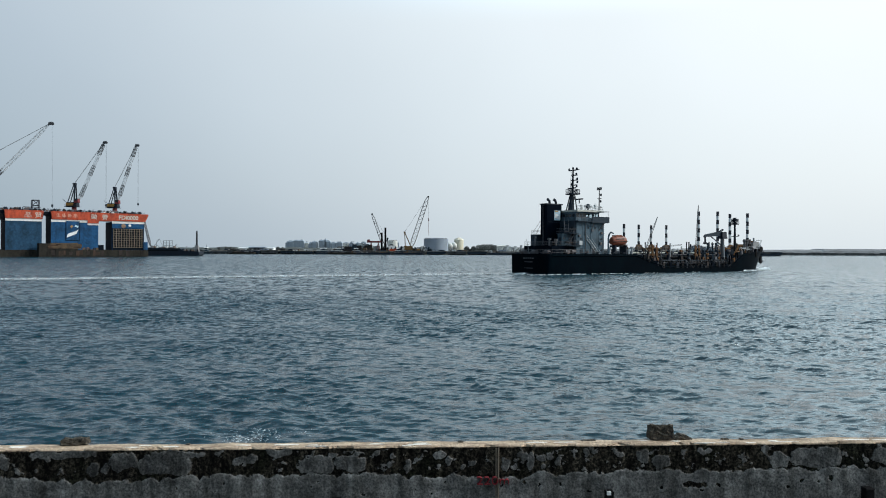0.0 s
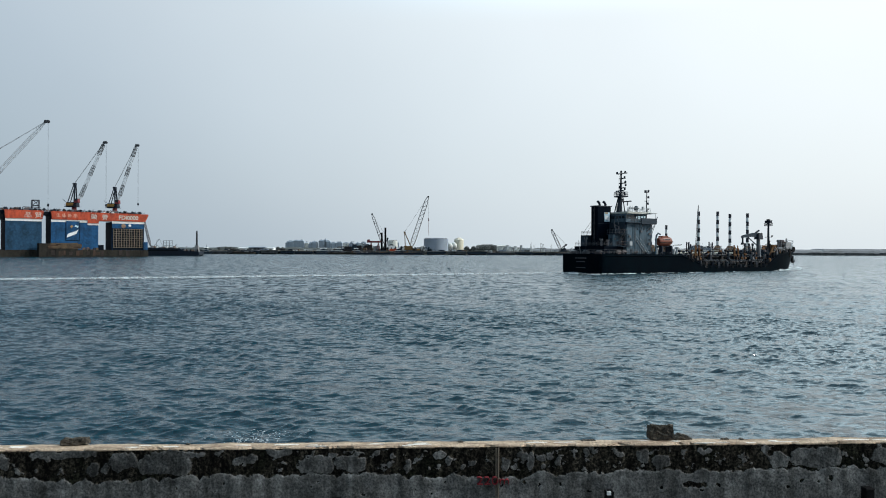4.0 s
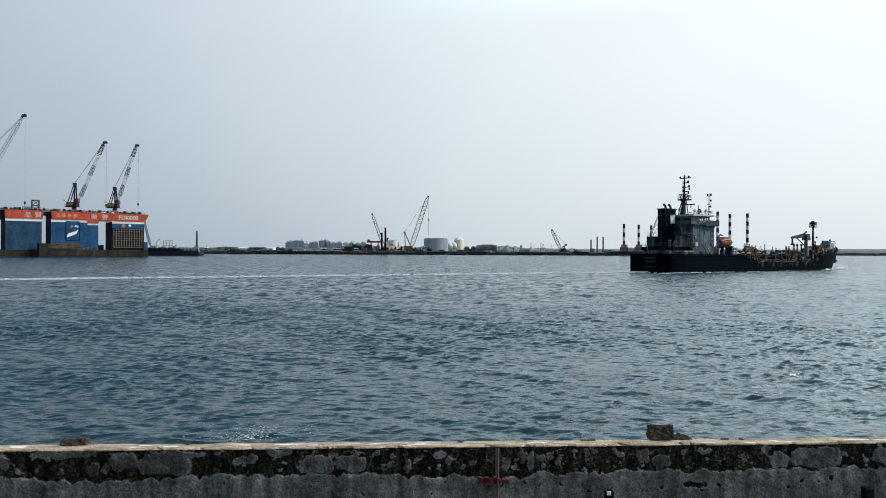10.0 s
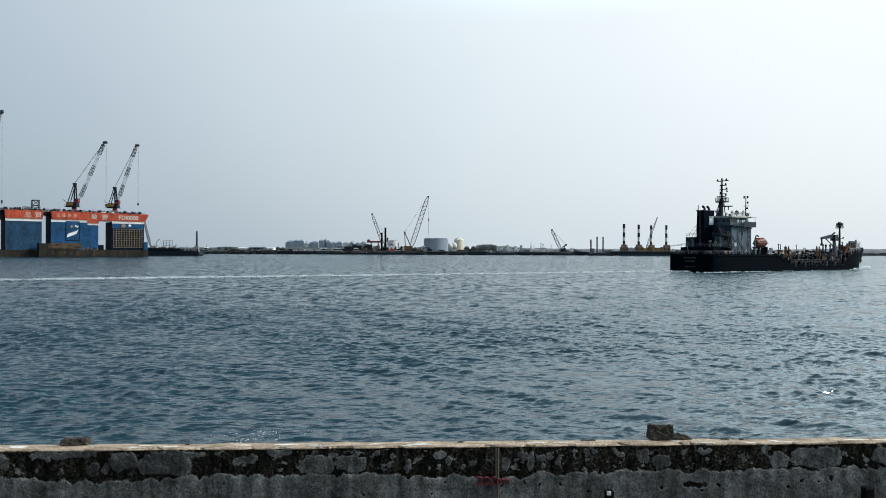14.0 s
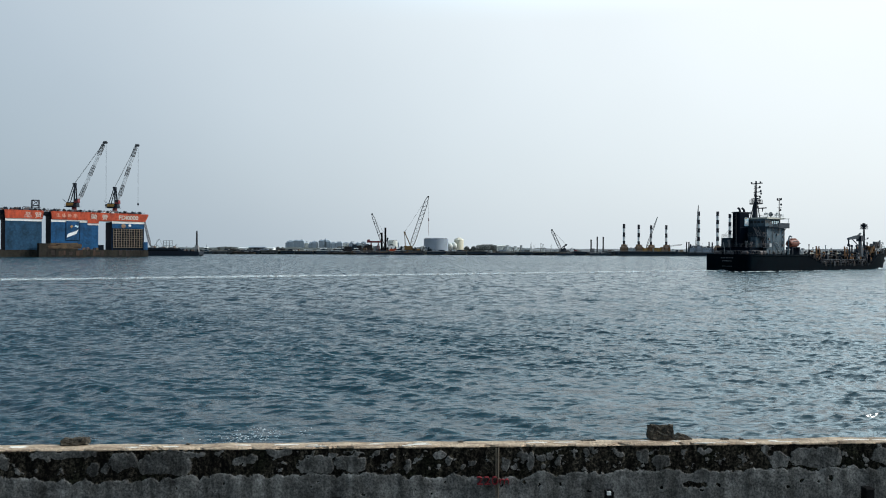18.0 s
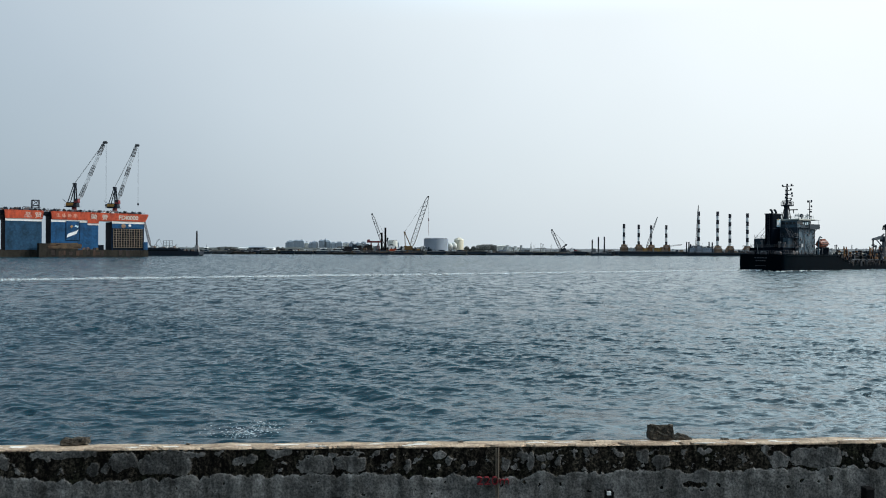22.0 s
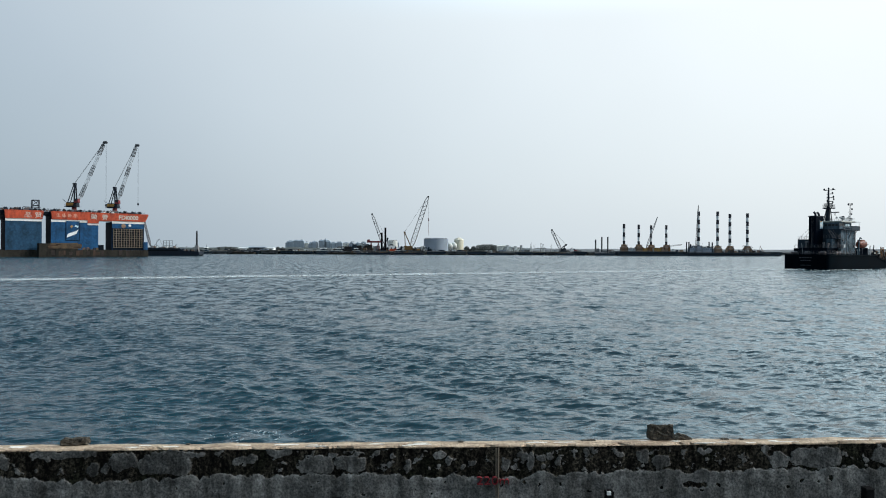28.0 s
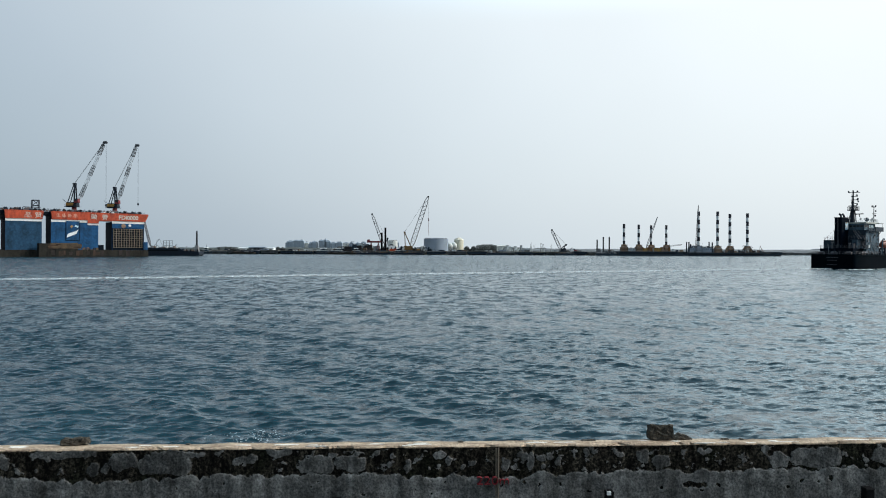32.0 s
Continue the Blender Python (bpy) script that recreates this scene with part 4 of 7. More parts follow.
def ship():
    root = thing("tanker_ship", pose(21.3, 162.76, 0, 0, 0, 31.2), "small dark coastal tanker under way with a grey deckhouse aft", "ship")
    # hull: rings from keel to sheer
    xs = [-1.1, -0.9, -0.4, 0.4, 1.5, 3, 5, 9, 14, 20, 26, 27, 29, 31, 34, 37, 40, 48, 56, 61, 64.5, 65.4, 66, 67.5, 69.5, 71.5, 74, 77, 80, 82.5, 85, 86.6, 87.8, 88.6, 88.9]
    pts, n = [], 7
    for x in xs:
        b, top = hull_half(x), sheer(x)
        rake = max(0.0, (x - 74) / 15)
        for k in range(n):
            t = k / (n - 1)
            z = -1.6 + (top + 1.6) * t
            w = b * (1 - 0.34 * rake * (1 - t)) if x < 88 else b
            pts.append((x - 4.2 * rake * (1 - t) ** 1.3, -max(w, 0.05), z))
        for k in range(n - 1, -1, -1):
            t = k / (n - 1)
            z = -1.6 + (top + 1.6) * t
            w = b * (1 - 0.34 * rake * (1 - t)) if x < 88 else b
            pts.append((x - 4.2 * rake * (1 - t) ** 1.3, max(w, 0.05), z))
    m = 2 * n
    fs = []
    for i in range(len(xs) - 1):
        for k in range(m):
            if k == n - 1:
                continue
            fs.append((i * m + k, (i + 1) * m + k, (i + 1) * m + (k + 1) % m, i * m + (k + 1) % m))
    fs.append(tuple(range(m - 1, -1, -1)))
    part("hull", Shape().add(pts, fs), "hull", root, "black hull", True)
    d = Shape()
    for a, b in zip(xs, xs[1:]):
        if b > 88.7:
            continue
        za, zb = sheer(a) - 0.5, sheer(b) - 0.5
        d.add([(a, -hull_half(a) + 0.06, za), (b, -hull_half(b) + 0.06, zb), (b, hull_half(b) - 0.06, zb), (a, hull_half(a) - 0.06, za)], [(0, 1, 2, 3)])
    part("deck", d, "dark_steel", root, "brown deck")
    for sgn in (-1, 1):
        r = Shape()
        for k in range(3, len(xs) - 4):
            a, b = xs[k], xs[k + 1]
            r.tube((a, sgn * (hull_half(a) + 0.03), sheer(a) - 0.4), (b, sgn * (hull_half(b) + 0.03), sheer(b) - 0.4), 0.13, n=5)
        part("rubbing_strake", r, "hull", root)
    for z, w, n_bars, tall in ((3.6, 2.1, 5, 0.36), (2.75, 1.6, 5, 0.28), (1.3, 1.7, 6, 0.2)):
        for k in range(n_bars):
            y = w - (k + 0.5) * 2 * w / n_bars
            part("letter_bar", Shape().box(-1.17, y - w / n_bars * 0.6, z, -1.095, y + w / n_bars * 0.6, z + tall * 0.8), "steel", root, "grey stern lettering bar")
    # poop house: lower tier across the stern
    part("poop_house", Shape().box(1.6, -5.2, 4.0, 8.2, 5.2, 6.7), "funnel", root, "dark grey poop house")
    part("stern_locker", Shape().box(3.5, 2.6, 6.7, 5.7, 5.0, 9.5), "house_dark", root, "dark grey stern locker")
    part("locker_rail", Shape().rail([(5.6, 2.7, 9.5), (3.6, 2.7, 9.5), (3.6, 4.9, 9.5)], 1.0, 1.0, 0.04), "steel", root)
    part("poop_rail", Shape().rail([(8.0, -5.1, 6.7), (1.7, -5.1, 6.7), (1.7, 5.1, 6.7)], 1.0, 1.3, 0.04), "steel", root)
    part("stern_rail", Shape().rail([(14, -7.3, 4.7), (3, -7.3, 4.7), (0.25, -6.7, 4.7), (0.25, 6.7, 4.7), (8, 7.3, 4.7)], 1.1, 1.6, 0.045), "steel", root)
    for x, y in ((0.9, -5.6), (0.9, -2.5), (0.9, 2.3), (3.2, -6.6), (7.5, -6.7), (11.0, -6.7), (14.5, -6.9), (19.5, -6.9), (23.0, -6.9)):
        part("mooring_bollard", Shape().turned(x, y, [(0.28, 4.0), (0.28, 5.0), (0.42, 5.05), (0.42, 5.25)], 8), "dark_steel", root)
    for y in (-4.2, 0.4, 4.4):
        part("mooring_winch", Shape().tube((1.0, y - 0.7, 5.2), (1.0, y + 0.7, 5.2), 0.5, n=10).box(0.5, y - 0.9, 4.0, 1.5, y - 0.7, 5.5).box(0.5, y + 0.7, 4.0, 1.5, y + 0.9, 5.5), "steel", root)
    for x, y, h in ((1.9, -4.0, 8.0), (3.4, -4.6, 7.8), (5.6, -4.6, 8.2), (6.8, -3.2, 8.6), (1.9, 1.4, 8.4)):
        part("poop_vent", Shape().turned(x, y, [(0.22, 6.6), (0.22, h), (0.45, h + 0.1), (0.4, h + 0.5)], 8), "steel", root)
    for x in (5.2, 7.0):
        part("raft_canister", Shape().tube((x, -5.9, 5.3), (x + 1.2, -5.9, 5.3), 0.38, n=10).box(x + 0.2, -6.2, 4.2, x + 1.0, -5.6, 5.0), "steel", root, "grey life raft canister")
    part("poop_stairs", Shape().stairs((24.5, -5.0, 2.6), (22.0, -5.0, 4.4), 0.8), "steel", root)
    part("stern_light", Shape().tube((0.5, 0, 4.7), (0.5, 0, 8.8), 0.06).box(0.35, -0.15, 8.4, 0.65, 0.15, 8.9), "dark_steel", root)
    part("flag_staff", Shape().tube((0.4, 1.6, 4.7), (-0.5, 1.6, 8.2), 0.05), "pale", root)
    # funnel casing
    fun = part("funnel", Shape().prism([(3.7, 1.4), (4.0, 1.7), (8.5, 1.7), (8.8, 1.4), (8.8, -0.3), (8.5, -0.6), (4.0, -0.6), (3.7, -0.3)], 4.0, 16.8), "funnel", root, "black funnel casing")
    part("funnel_rim", Shape().box(3.62, -0.68, 16.7, 8.88, 1.78, 16.95), "dark_steel", fun)
    for x in (5.7, 7.7):
        part("exhaust_pipe", Shape().path([(x, 0.5, 16.9), (x, 0.5, 17.5), (x - 0.2, 0.6, 17.85), (x - 0.6, 0.7, 18.1)], 0.32, 8), "dark_steel", fun)
    part("funnel_mark", Shape().box(6.2, -0.68, 12.9, 8.1, -0.6, 15.3), "pale_blue", fun, "pale blue funnel emblem panel")
    part("funnel_stripe", Shape().prism([(6.3, 13.5), (8.0, 13.0), (8.0, 14.1), (6.3, 14.6)], -0.74, -0.68, "y"), "white", fun, "white wave on the emblem")
    part("funnel_stripe", Shape().prism([(6.3, 15.0), (7.4, 14.95), (7.4, 15.25), (6.3, 15.25)], -0.74, -0.68, "y"), "gold", fun, "gold bar on the emblem")
    part("funnel_seam", Shape().box(3.66, -0.2, 8.0, 3.7, 1.2, 8.1).box(3.66, -0.2, 12.4, 3.7, 1.2, 12.5).box(4.2, -0.63, 12.4, 8.4, -0.6, 12.5), "dark_steel", fun)
    part("funnel_ladder", Shape().tube((3.62, 0.2, 6.7), (3.62, 0.2, 16.6), 0.04, n=4).tube((3.62, 0.6, 6.7), (3.62, 0.6, 16.6), 0.04, n=4), "steel", fun)
    # accommodation block
    house = part("deckhouse", Shape().box(8.4, -6.1, 4.0, 17.3, 3.9, 12.7), "house", root, "grey steel deckhouse")
    # the shade on the aft side is put into a darker plate
    part("aft_shade_face", Shape().box(7.95, -5.9, 6.7, 8.4, 3.8, 12.6), "house_dark", house, "aft bulkhead coloured dark for its shade")
    for z in (6.6, 9.6):
        part("deck_edge", Shape().box(5.9, -6.5, z, 8.9, -1.7, z + 0.18), "house_dark", house)
        part("deck_rail", Shape().rail([(8.4, -6.4, z + 0.18), (6.0, -6.4, z + 0.18), (6.0, -1.8, z + 0.18)], 1.05, 1.0, 0.04), "steel", house)
    part("stairs", Shape().stairs((5.6, -5.6, 6.7), (8.0, -5.6, 9.7), 0.9), "steel", house)
    part("stairs", Shape().stairs((6.3, -5.2, 9.7), (8.2, -2.6, 12.6), 0.9), "steel", house)
    part("side_ladder", Shape().stairs((15.4, -6.6, 4.3), (11.6, -6.6, 8.3), 0.8), "pale", house, "pale sloping gangway ladder")
    for x in (9.8, 12.2, 14.4, 16.4):
        for z in (5.7, 8.4, 11.0):
            if x in (12.2, 14.4) and z < 9 or (x, z) == (9.8, 11.0):
                continue
            p = part("porthole", Shape().tube((x, -6.06, z), (x, -6.16, z), 0.26, n=10), "house_dark", house)
            part("port_glass", Shape().tube((x, -6.16, z), (x, -6.18, z), 0.17, n=10), "glass", p)
    for x in (9.6, 13.6):
        part("side_door", Shape().box(x, -6.17, 4.2, x + 0.8, -6.08, 6.1), "house_dark", house)
    part("wall_pipe", Shape().tube((11.2, -6.25, 4.0), (11.2, -6.25, 12.6), 0.07), "steel", house)
    part("wall_pipe", Shape().tube((16.9, -6.25, 4.0), (16.9, -6.25, 12.6), 0.06), "steel", house)
    part("air_unit", Shape().box(8.9, -6.6, 6.9, 9.9, -6.1, 7.9), "pale", house)
    part("aft_casing", Shape().box(5.0, -4.9, 6.7, 7.95, -3.3, 9.55), "house", house, "grey casing beside the funnel")
    part("casing_door", Shape().box(4.93, -4.6, 6.9, 5.0, -3.8, 8.7), "house_dark", house)
    for x in (10.4, 12.9, 15.6):
        part("wall_stiffener", Shape().box(x, -6.16, 4.2, x + 0.1, -6.1, 12.5), "house", house)
    for x, z, w, h in ((9.0, 8.9, 0.6, 0.5), (13.0, 10.2, 0.7, 0.45), (15.9, 7.0, 0.5, 0.7), (16.2, 9.6, 0.5, 0.5), (11.6, 5.0, 0.5, 0.6)):
        part("wall_box", Shape().box(x, -6.4, z, x + w, -6.1, z + h), "steel", house)
    # bridge and wings
    walls = Shape().box(9.0, -5.2, 12.7, 16.6, -5.06, 13.6).box(9.0, 3.76, 12.7, 16.6, 3.9, 13.6).box(9.0, -5.06, 12.7, 9.14, 3.76, 13.6).box(16.46, -5.06, 12.7, 16.6, 3.76, 13.6)
    walls.box(9.0, -5.2, 14.5, 16.6, 3.9, 14.9).box(9.0, -5.06, 13.6, 9.14, 1.0, 14.5)
    bridge = part("bridge", walls, "house", root, "grey wheelhouse with a see-through window band")
    part("console", Shape().box(14.2, -3.4, 12.72, 15.4, 2.6, 13.9, 0, 0.9).box(10.2, 0.5, 12.72, 11.4, 3.2, 14.4), "dark_steel", bridge, "dark console inside the wheelhouse")
    for k in range(8):
        x = 9.0 + k * 1.067
        for y in (-5.2, 3.76):
            part("window_post", Shape().box(x, y, 13.6, x + 0.13, y + 0.14, 14.5), "house", bridge)
    for k in range(6):
        y = -5.06 + k * 1.72
        part("window_post", Shape().box(16.46, y, 13.6, 16.6, y + 0.22, 14.5), "house", bridge)
    part("bridge_deck", Shape().box(8.0, -7.0, 12.5, 18.2, 4.1, 12.72), "house_dark", bridge)
    part("wing_bulwark", Shape().box(12.6, -7.05, 12.3, 18.2, -6.93, 13.75), "house_dark", bridge, "dark wing bulwark")
    part("wing_bulwark", Shape().box(18.1, -7.0, 12.3, 18.22, 4.1, 13.75), "house_dark", bridge)
    part("wing_brace", Shape().tube((15.6, -6.1, 10.4), (16.8, -6.9, 12.4), 0.1), "steel", bridge)
    part("wing_brace", Shape().tube((13.2, -6.1, 10.4), (13.4, -6.9, 12.4), 0.1), "steel", bridge)
    part("wing_rail", Shape().rail([(8.1, -6.9, 12.72), (12.6, -6.9, 12.72)], 1.05, 1.1, 0.04), "steel", bridge)
    for k in range(7):
        x = 9.13 + k * 1.067
        for y in (-5.15, 3.81):
            part("window_pane", Shape().box(x, y, 13.6, x + 0.937, y + 0.03, 14.5), "clear_glass" if k > 2 else "glass", bridge).visible_shadow = False
    for k in range(5):
        y = -4.84 + k * 1.72
        part("window_pane", Shape().box(16.51, y, 13.6, 16.54, y + 1.5, 14.5), "clear_glass", bridge).visible_shadow = False
    for k in range(5):
        y = -4.8 + k * 1.1
        part("window_pane", Shape().box(8.94, y, 13.7, 9.0, y + 0.8, 14.4), "glass", bridge)
    part("bridge_roof", Shape().box(8.9, -5.9, 14.9, 17.5, 4.1, 15.35), "cream", bridge, "cream bridge roof")
    part("roof_rail", Shape().rail([(9.1, -5.7, 15.35), (17.3, -5.7, 15.35), (17.3, 4.0, 15.35)], 1.0, 1.2, 0.035), "pale", bridge)
    part("wing_post", Shape().tube((17.9, -6.9, 13.7), (17.9, -6.9, 15.1), 0.06), "pale", bridge)
    part("wing_awning", Shape().box(15.6, -7.1, 15.0, 18.3, -5.6, 15.1), "pale", bridge)
    part("radar_dome", Shape().turned(14.4, -3.6, [(0.15, 15.3), (0.15, 15.8), (0.5, 16.0), (0.62, 16.4), (0.4, 16.9), (0.1, 17.05)], 10), "house_dark", bridge, "", True)
    for x, y, h in ((15.2, -3.0, 1.6), (15.9, -1.0, 2.0), (16.2, -4.2, 1.4), (13.2, 2.0, 2.4), (11.6, -4.2, 1.7), (16.8, 1.2, 1.5), (15.6, -4.8, 1.9), (16.6, -2.2, 1.8)):
        part("roof_aerial", Shape().tube((x, y, 15.3), (x, y, 15.3 + h), 0.045, n=4).box(x - 0.25, y - 0.25, 15.3 + h * 0.55, x + 0.25, y + 0.25, 15.3 + h * 0.8), "pale", bridge)
    # main mast
    mast = part("main_mast", Shape().tube((11.9, 0, 15.3), (12.4, 0, 20.0), 0.85, 0.4, 8).tube((12.4, 0, 20.0), (12.6, 0, 25.9), 0.34, 0.2, 8).box(11.9, -0.7, 18.2, 13.1, 0.7, 18.9, 0, 0.8), "dark_steel", root, "dark mast with radar platforms")
    mast.matrix_basis = pose(0.2, 0, 0)
    part("mast_platform", Shape().box(11.2, -1.6, 19.4, 13.5, 1.2, 19.75), "dark_steel", mast)
    part("platform_rail", Shape().rail([(11.2, -1.5, 19.7), (13.4, -1.5, 19.7), (13.4, 1.1, 19.7), (11.2, 1.1, 19.7), (11.2, -1.5, 19.7)], 1.0, 0.9, 0.07), "dark_steel", mast)
    for z, w in ((25.4, 1.5), (24.1, 1.0), (22.9, 1.2), (21.7, 1.0)):
        part("cross_arm", Shape().box(12.3, -w * 1.35, z, 12.8, w * (0.9 if z > 25 else 0.5), z + 0.2), "dark_steel", mast)
    for y, z in ((-1.4, 25.5), (0.0, 25.7), (1.4, 25.5), (-1.2, 24.2), (-1.6, 22.2), (-1.5, 23.0), (0.4, 21.8), (-1.3, 21.2), (-1.2, 20.2), (0.0, 20.3)):
        part("mast_lamp", Shape().turned(12.55, y, [(0.14, z), (0.24, z + 0.1), (0.24, z + 0.45), (0.1, z + 0.6)], 8), "dark_steel", mast)
    part("radar_bar", Shape().box(12.9, -3.0, 18.1, 13.2, -0.6, 18.4).tube((13.0, -1.8, 17.2), (13.0, -1.8, 18.2), 0.12), "dark_steel", mast)
    part("radar_bar", Shape().box(11.9, -1.5, 20.9, 12.2, 1.2, 21.15), "dark_steel", mast)
    part("mast_ladder", Shape().tube((11.6, -0.3, 15.3), (12.2, -0.25, 25), 0.05, n=4).tube((11.6, 0.3, 15.3), (12.2, 0.25, 25), 0.05, n=4), "dark_steel", mast)
    for y in (-1.3, 1.3):
        part("mast_leg", Shape().tube((13.2, y * 0.6, 15.3), (12.8, y * 0.3, 19.4), 0.14, n=5).tube((11.0, y * 0.6, 15.3), (12.0, y * 0.3, 19.4), 0.14, n=5), "dark_steel", mast)
    mast = part("signal_mast", Shape().tube((17.0, -4.4, 15.3), (17.1, -4.4, 21.2), 0.16, 0.09, 6), "dark_steel", root, "thin signal mast")
    mast.matrix_basis = pose(0.3, 0, 0)
    part("cross_arm", Shape().box(16.8, -5.0, 20.5, 17.3, -3.8, 20.62), "dark_steel", mast)
    part("cross_arm", Shape().box(16.8, -5.1, 18.3, 17.3, -3.9, 18.42), "dark_steel", mast)
    for y, z in ((-4.95, 20.6), (-4.95, 19.0), (-4.8, 17.4), (-3.9, 20.6)):
        part("mast_lamp", Shape().turned(17.1, y, [(0.12, z), (0.24, z + 0.1), (0.24, z + 0.5), (0.1, z + 0.6)], 8), "dark_steel", mast)
    for x, y0, y1 in ((9.2, -5.9, -3.0), (9.2, -2.6, 0.4)):
        part("aft_window", Shape().box(7.88, y0 + 0.5, 10.6, 7.96, y0 + 1.2, 11.3), "glass", house)
        part("aft_door", Shape().box(7.86, y1 - 0.9, 6.9, 7.96, y1, 8.8), "house", house)
    for k in range(5):
        part("bulwark_stay", Shape().box(12.9 + k * 1.2, -7.0, 12.72, 12.98 + k * 1.2, -6.8, 13.6), "house_dark", bridge)
    part("searchlight", Shape().tube((17.2, -4.9, 15.3), (17.2, -4.9, 16.1), 0.06).tube((17.0, -4.9, 16.2), (17.5, -4.9, 16.3), 0.22, n=8), "steel", bridge)
    # free-fall lifeboat on its slide
    boat = part("lifeboat", Shape().add(*boat_body()), "orange", root, "orange enclosed lifeboat", True)
    boat.matrix_basis = pose(23.0, -5.4, 7.7, 0, -2, 0) @ Matrix.Diagonal((0.92, 0.9, 0.92, 1))
    part("boat_canopy", Shape().prism([(-1.9, 1.3), (-1.6, 1.95), (0.6, 1.95), (1.1, 1.3)], -0.7, 0.7, "y"), "orange", boat, "raised steering hatch")
    part("boat_keel", Shape().box(-2.5, -0.16, -1.15, 2.3, 0.16, -0.8).box(-2.7, -1.16, 0.1, 2.4, 1.16, 0.26), "brown", boat, "dark keel and rubbing strip")
    part("boat_window", Shape().box(-1.7, -1.06, 0.75, 1.2, 1.06, 1.0), "glass", boat)
    for y in (-6.7, -3.4):
        part("davit", Shape().path([(18.2, y, 4.0), (18.2, y, 8.6), (18.5, y, 9.6), (19.1, y, 10.1), (19.9, y, 9.8)], 0.2), "house", root, "grey curved davit")
    part("boat_cradle", Shape().box(20.9, -6.4, 4.0, 21.3, -4.4, 6.9).box(24.5, -6.4, 4.0, 24.9, -4.4, 6.9).tube((20.1, -5.4, 6.75), (25.9, -5.4, 6.75), 0.2), "dark_steel", root)
    for x, h in ((19.4, 6.4), (25.8, 6.0), (27.0, 6.6)):
        part("deck_vent", Shape().turned(x, -6.0, [(0.3, 4.0), (0.3, h - 0.5), (0.55, h - 0.4), (0.5, h)], 8), "pale", root)
    # cargo deck: pipes, trunk, posts, manifolds
    part("trunk_deck", Shape().box(30.5, -4.8, 1.0, 66.5, 4.8, 3.7), "funnel", root, "brown cargo trunk")
    for y, z, rr in ((-6.9, 2.3, 0.2), (-6.6, 2.9, 0.22), (-6.0, 3.3, 0.15), (-5.3, 3.9, 0.24), (-3.6, 4.5, 0.2), (-2.0, 4.3, 0.25), (0.4, 4.4, 0.22)):
        part("deck_pipe", Shape().tube((31.0, y, z), (66.0, y, z), rr, n=7), "black" if y < -5 else "dark_steel", root)
    s = Shape()
    for k in range(12):
        x = 32.0 + k * 2.95
        s.box(x, -6.8, 2.0, x + 0.16, 1.0, 2.9).tube((x, -6.8, 2.0), (x, -6.8, 3.4), 0.07, n=4)
        s.tube((x, -5.3, 2.0), (x, -5.3, 3.9), 0.08, n=4)
    part("pipe_supports", s, "dark_steel", root)
    part("deck_rail", Shape().rail([(36, -7.45, 1.9), (61, -7.45, 1.9)], 1.1, 1.9, 0.04).rail([(36, 7.45, 1.9), (61, 7.45, 1.9)], 1.1, 1.9, 0.04), "dark_steel", root)
    part("catwalk", Shape().box(30.5, -0.7, 5.2, 66.5, 0.7, 5.32).rail([(30.5, -0.7, 5.32), (66.5, -0.7, 5.32)], 1.0, 2.0, 0.035), "dark_steel", root)
    # cream strips added for the sunlit line that runs along the deck
    part("lit_deck_line", Shape().box(33.0, -0.8, 4.95, 59.5, -0.72, 5.3).box(33.0, -0.8, 5.75, 59.5, -0.74, 5.82), "cream", root, "cream strips along the catwalk for a lit line")
    rng = random.Random(21)
    for k in range(15):
        x, y = 31.5 + k * 2.3 + rng.uniform(-0.5, 0.5), rng.choice((-5.4, -4.2, -2.8, 2.2, 3.8))
        h = rng.uniform(5.4, 7.6)
        part("vent_pipe", Shape().tube((x, y, 2.2), (x, y, h), 0.13, n=6).tube((x, y, h), (x, y, h + 0.25), 0.24, 0.16, 6), ("steel", "dark_steel", "pale")[k % 3], root)
    for k in range(40):
        x, y = 31.5 + k * 0.88, rng.uniform(-6.6, -2.0)
        h = rng.uniform(0.5, 1.7)
        part("valve_box", Shape().box(x - 0.4, y - 0.4, 3.3, x + 0.4, y + 0.4, 3.3 + h, 0, 0.8).tube((x, y, 3.3), (x, y, 4.2 + h), 0.08).tube((x, y - 0.3, 4.2 + h), (x, y + 0.3, 4.2 + h), 0.3, n=8),
             ("brown", "dark_steel", "dark_steel", "house_dark", "ochre", "dark_steel", "brown", "steel")[k % 8], root)
    for x in (34.9, 51.5):
        man = part("manifold_tower", Shape().box(x - 1.3, -6.4, 2.0, x + 1.3, -4.4, 4.4), "brown", root, "ochre manifold frame with hoses")
        s = Shape()
        for dx, top in ((-0.95, 7.3), (-0.55, 6.9), (0.6, 7.2), (0.95, 6.5)):
            s.tube((x + dx, -6.3, 2.2), (x + dx, -6.3, top), 0.17, n=7).box(x + dx - 0.24, -6.5, 4.6, x + dx + 0.24, -6.0, 4.9)
        s.box(x - 1.05, -6.45, 6.3, x + 1.05, -6.1, 6.5).tube((x - 0.9, -6.3, 3.4), (x + 0.9, -6.3, 5.6), 0.1, n=5)
        part("hose_rack", s, "ochre", man, "ochre hoses")
        part("slack_hose", Shape().path([(x - 0.2, -6.6, 6.3), (x - 0.35, -6.9, 4.6), (x - 0.1, -7.3, 3.0), (x + 0.5, -7.5, 2.2), (x + 1.4, -7.5, 2.0), (x + 2.2, -7.2, 2.6)], 0.13, 6), "black", man, "black slack hose")
        part("drip_tray", Shape().box(x - 2.4, -7.3, 1.6, x + 2.4, -5.6, 2.2), "brown", man)
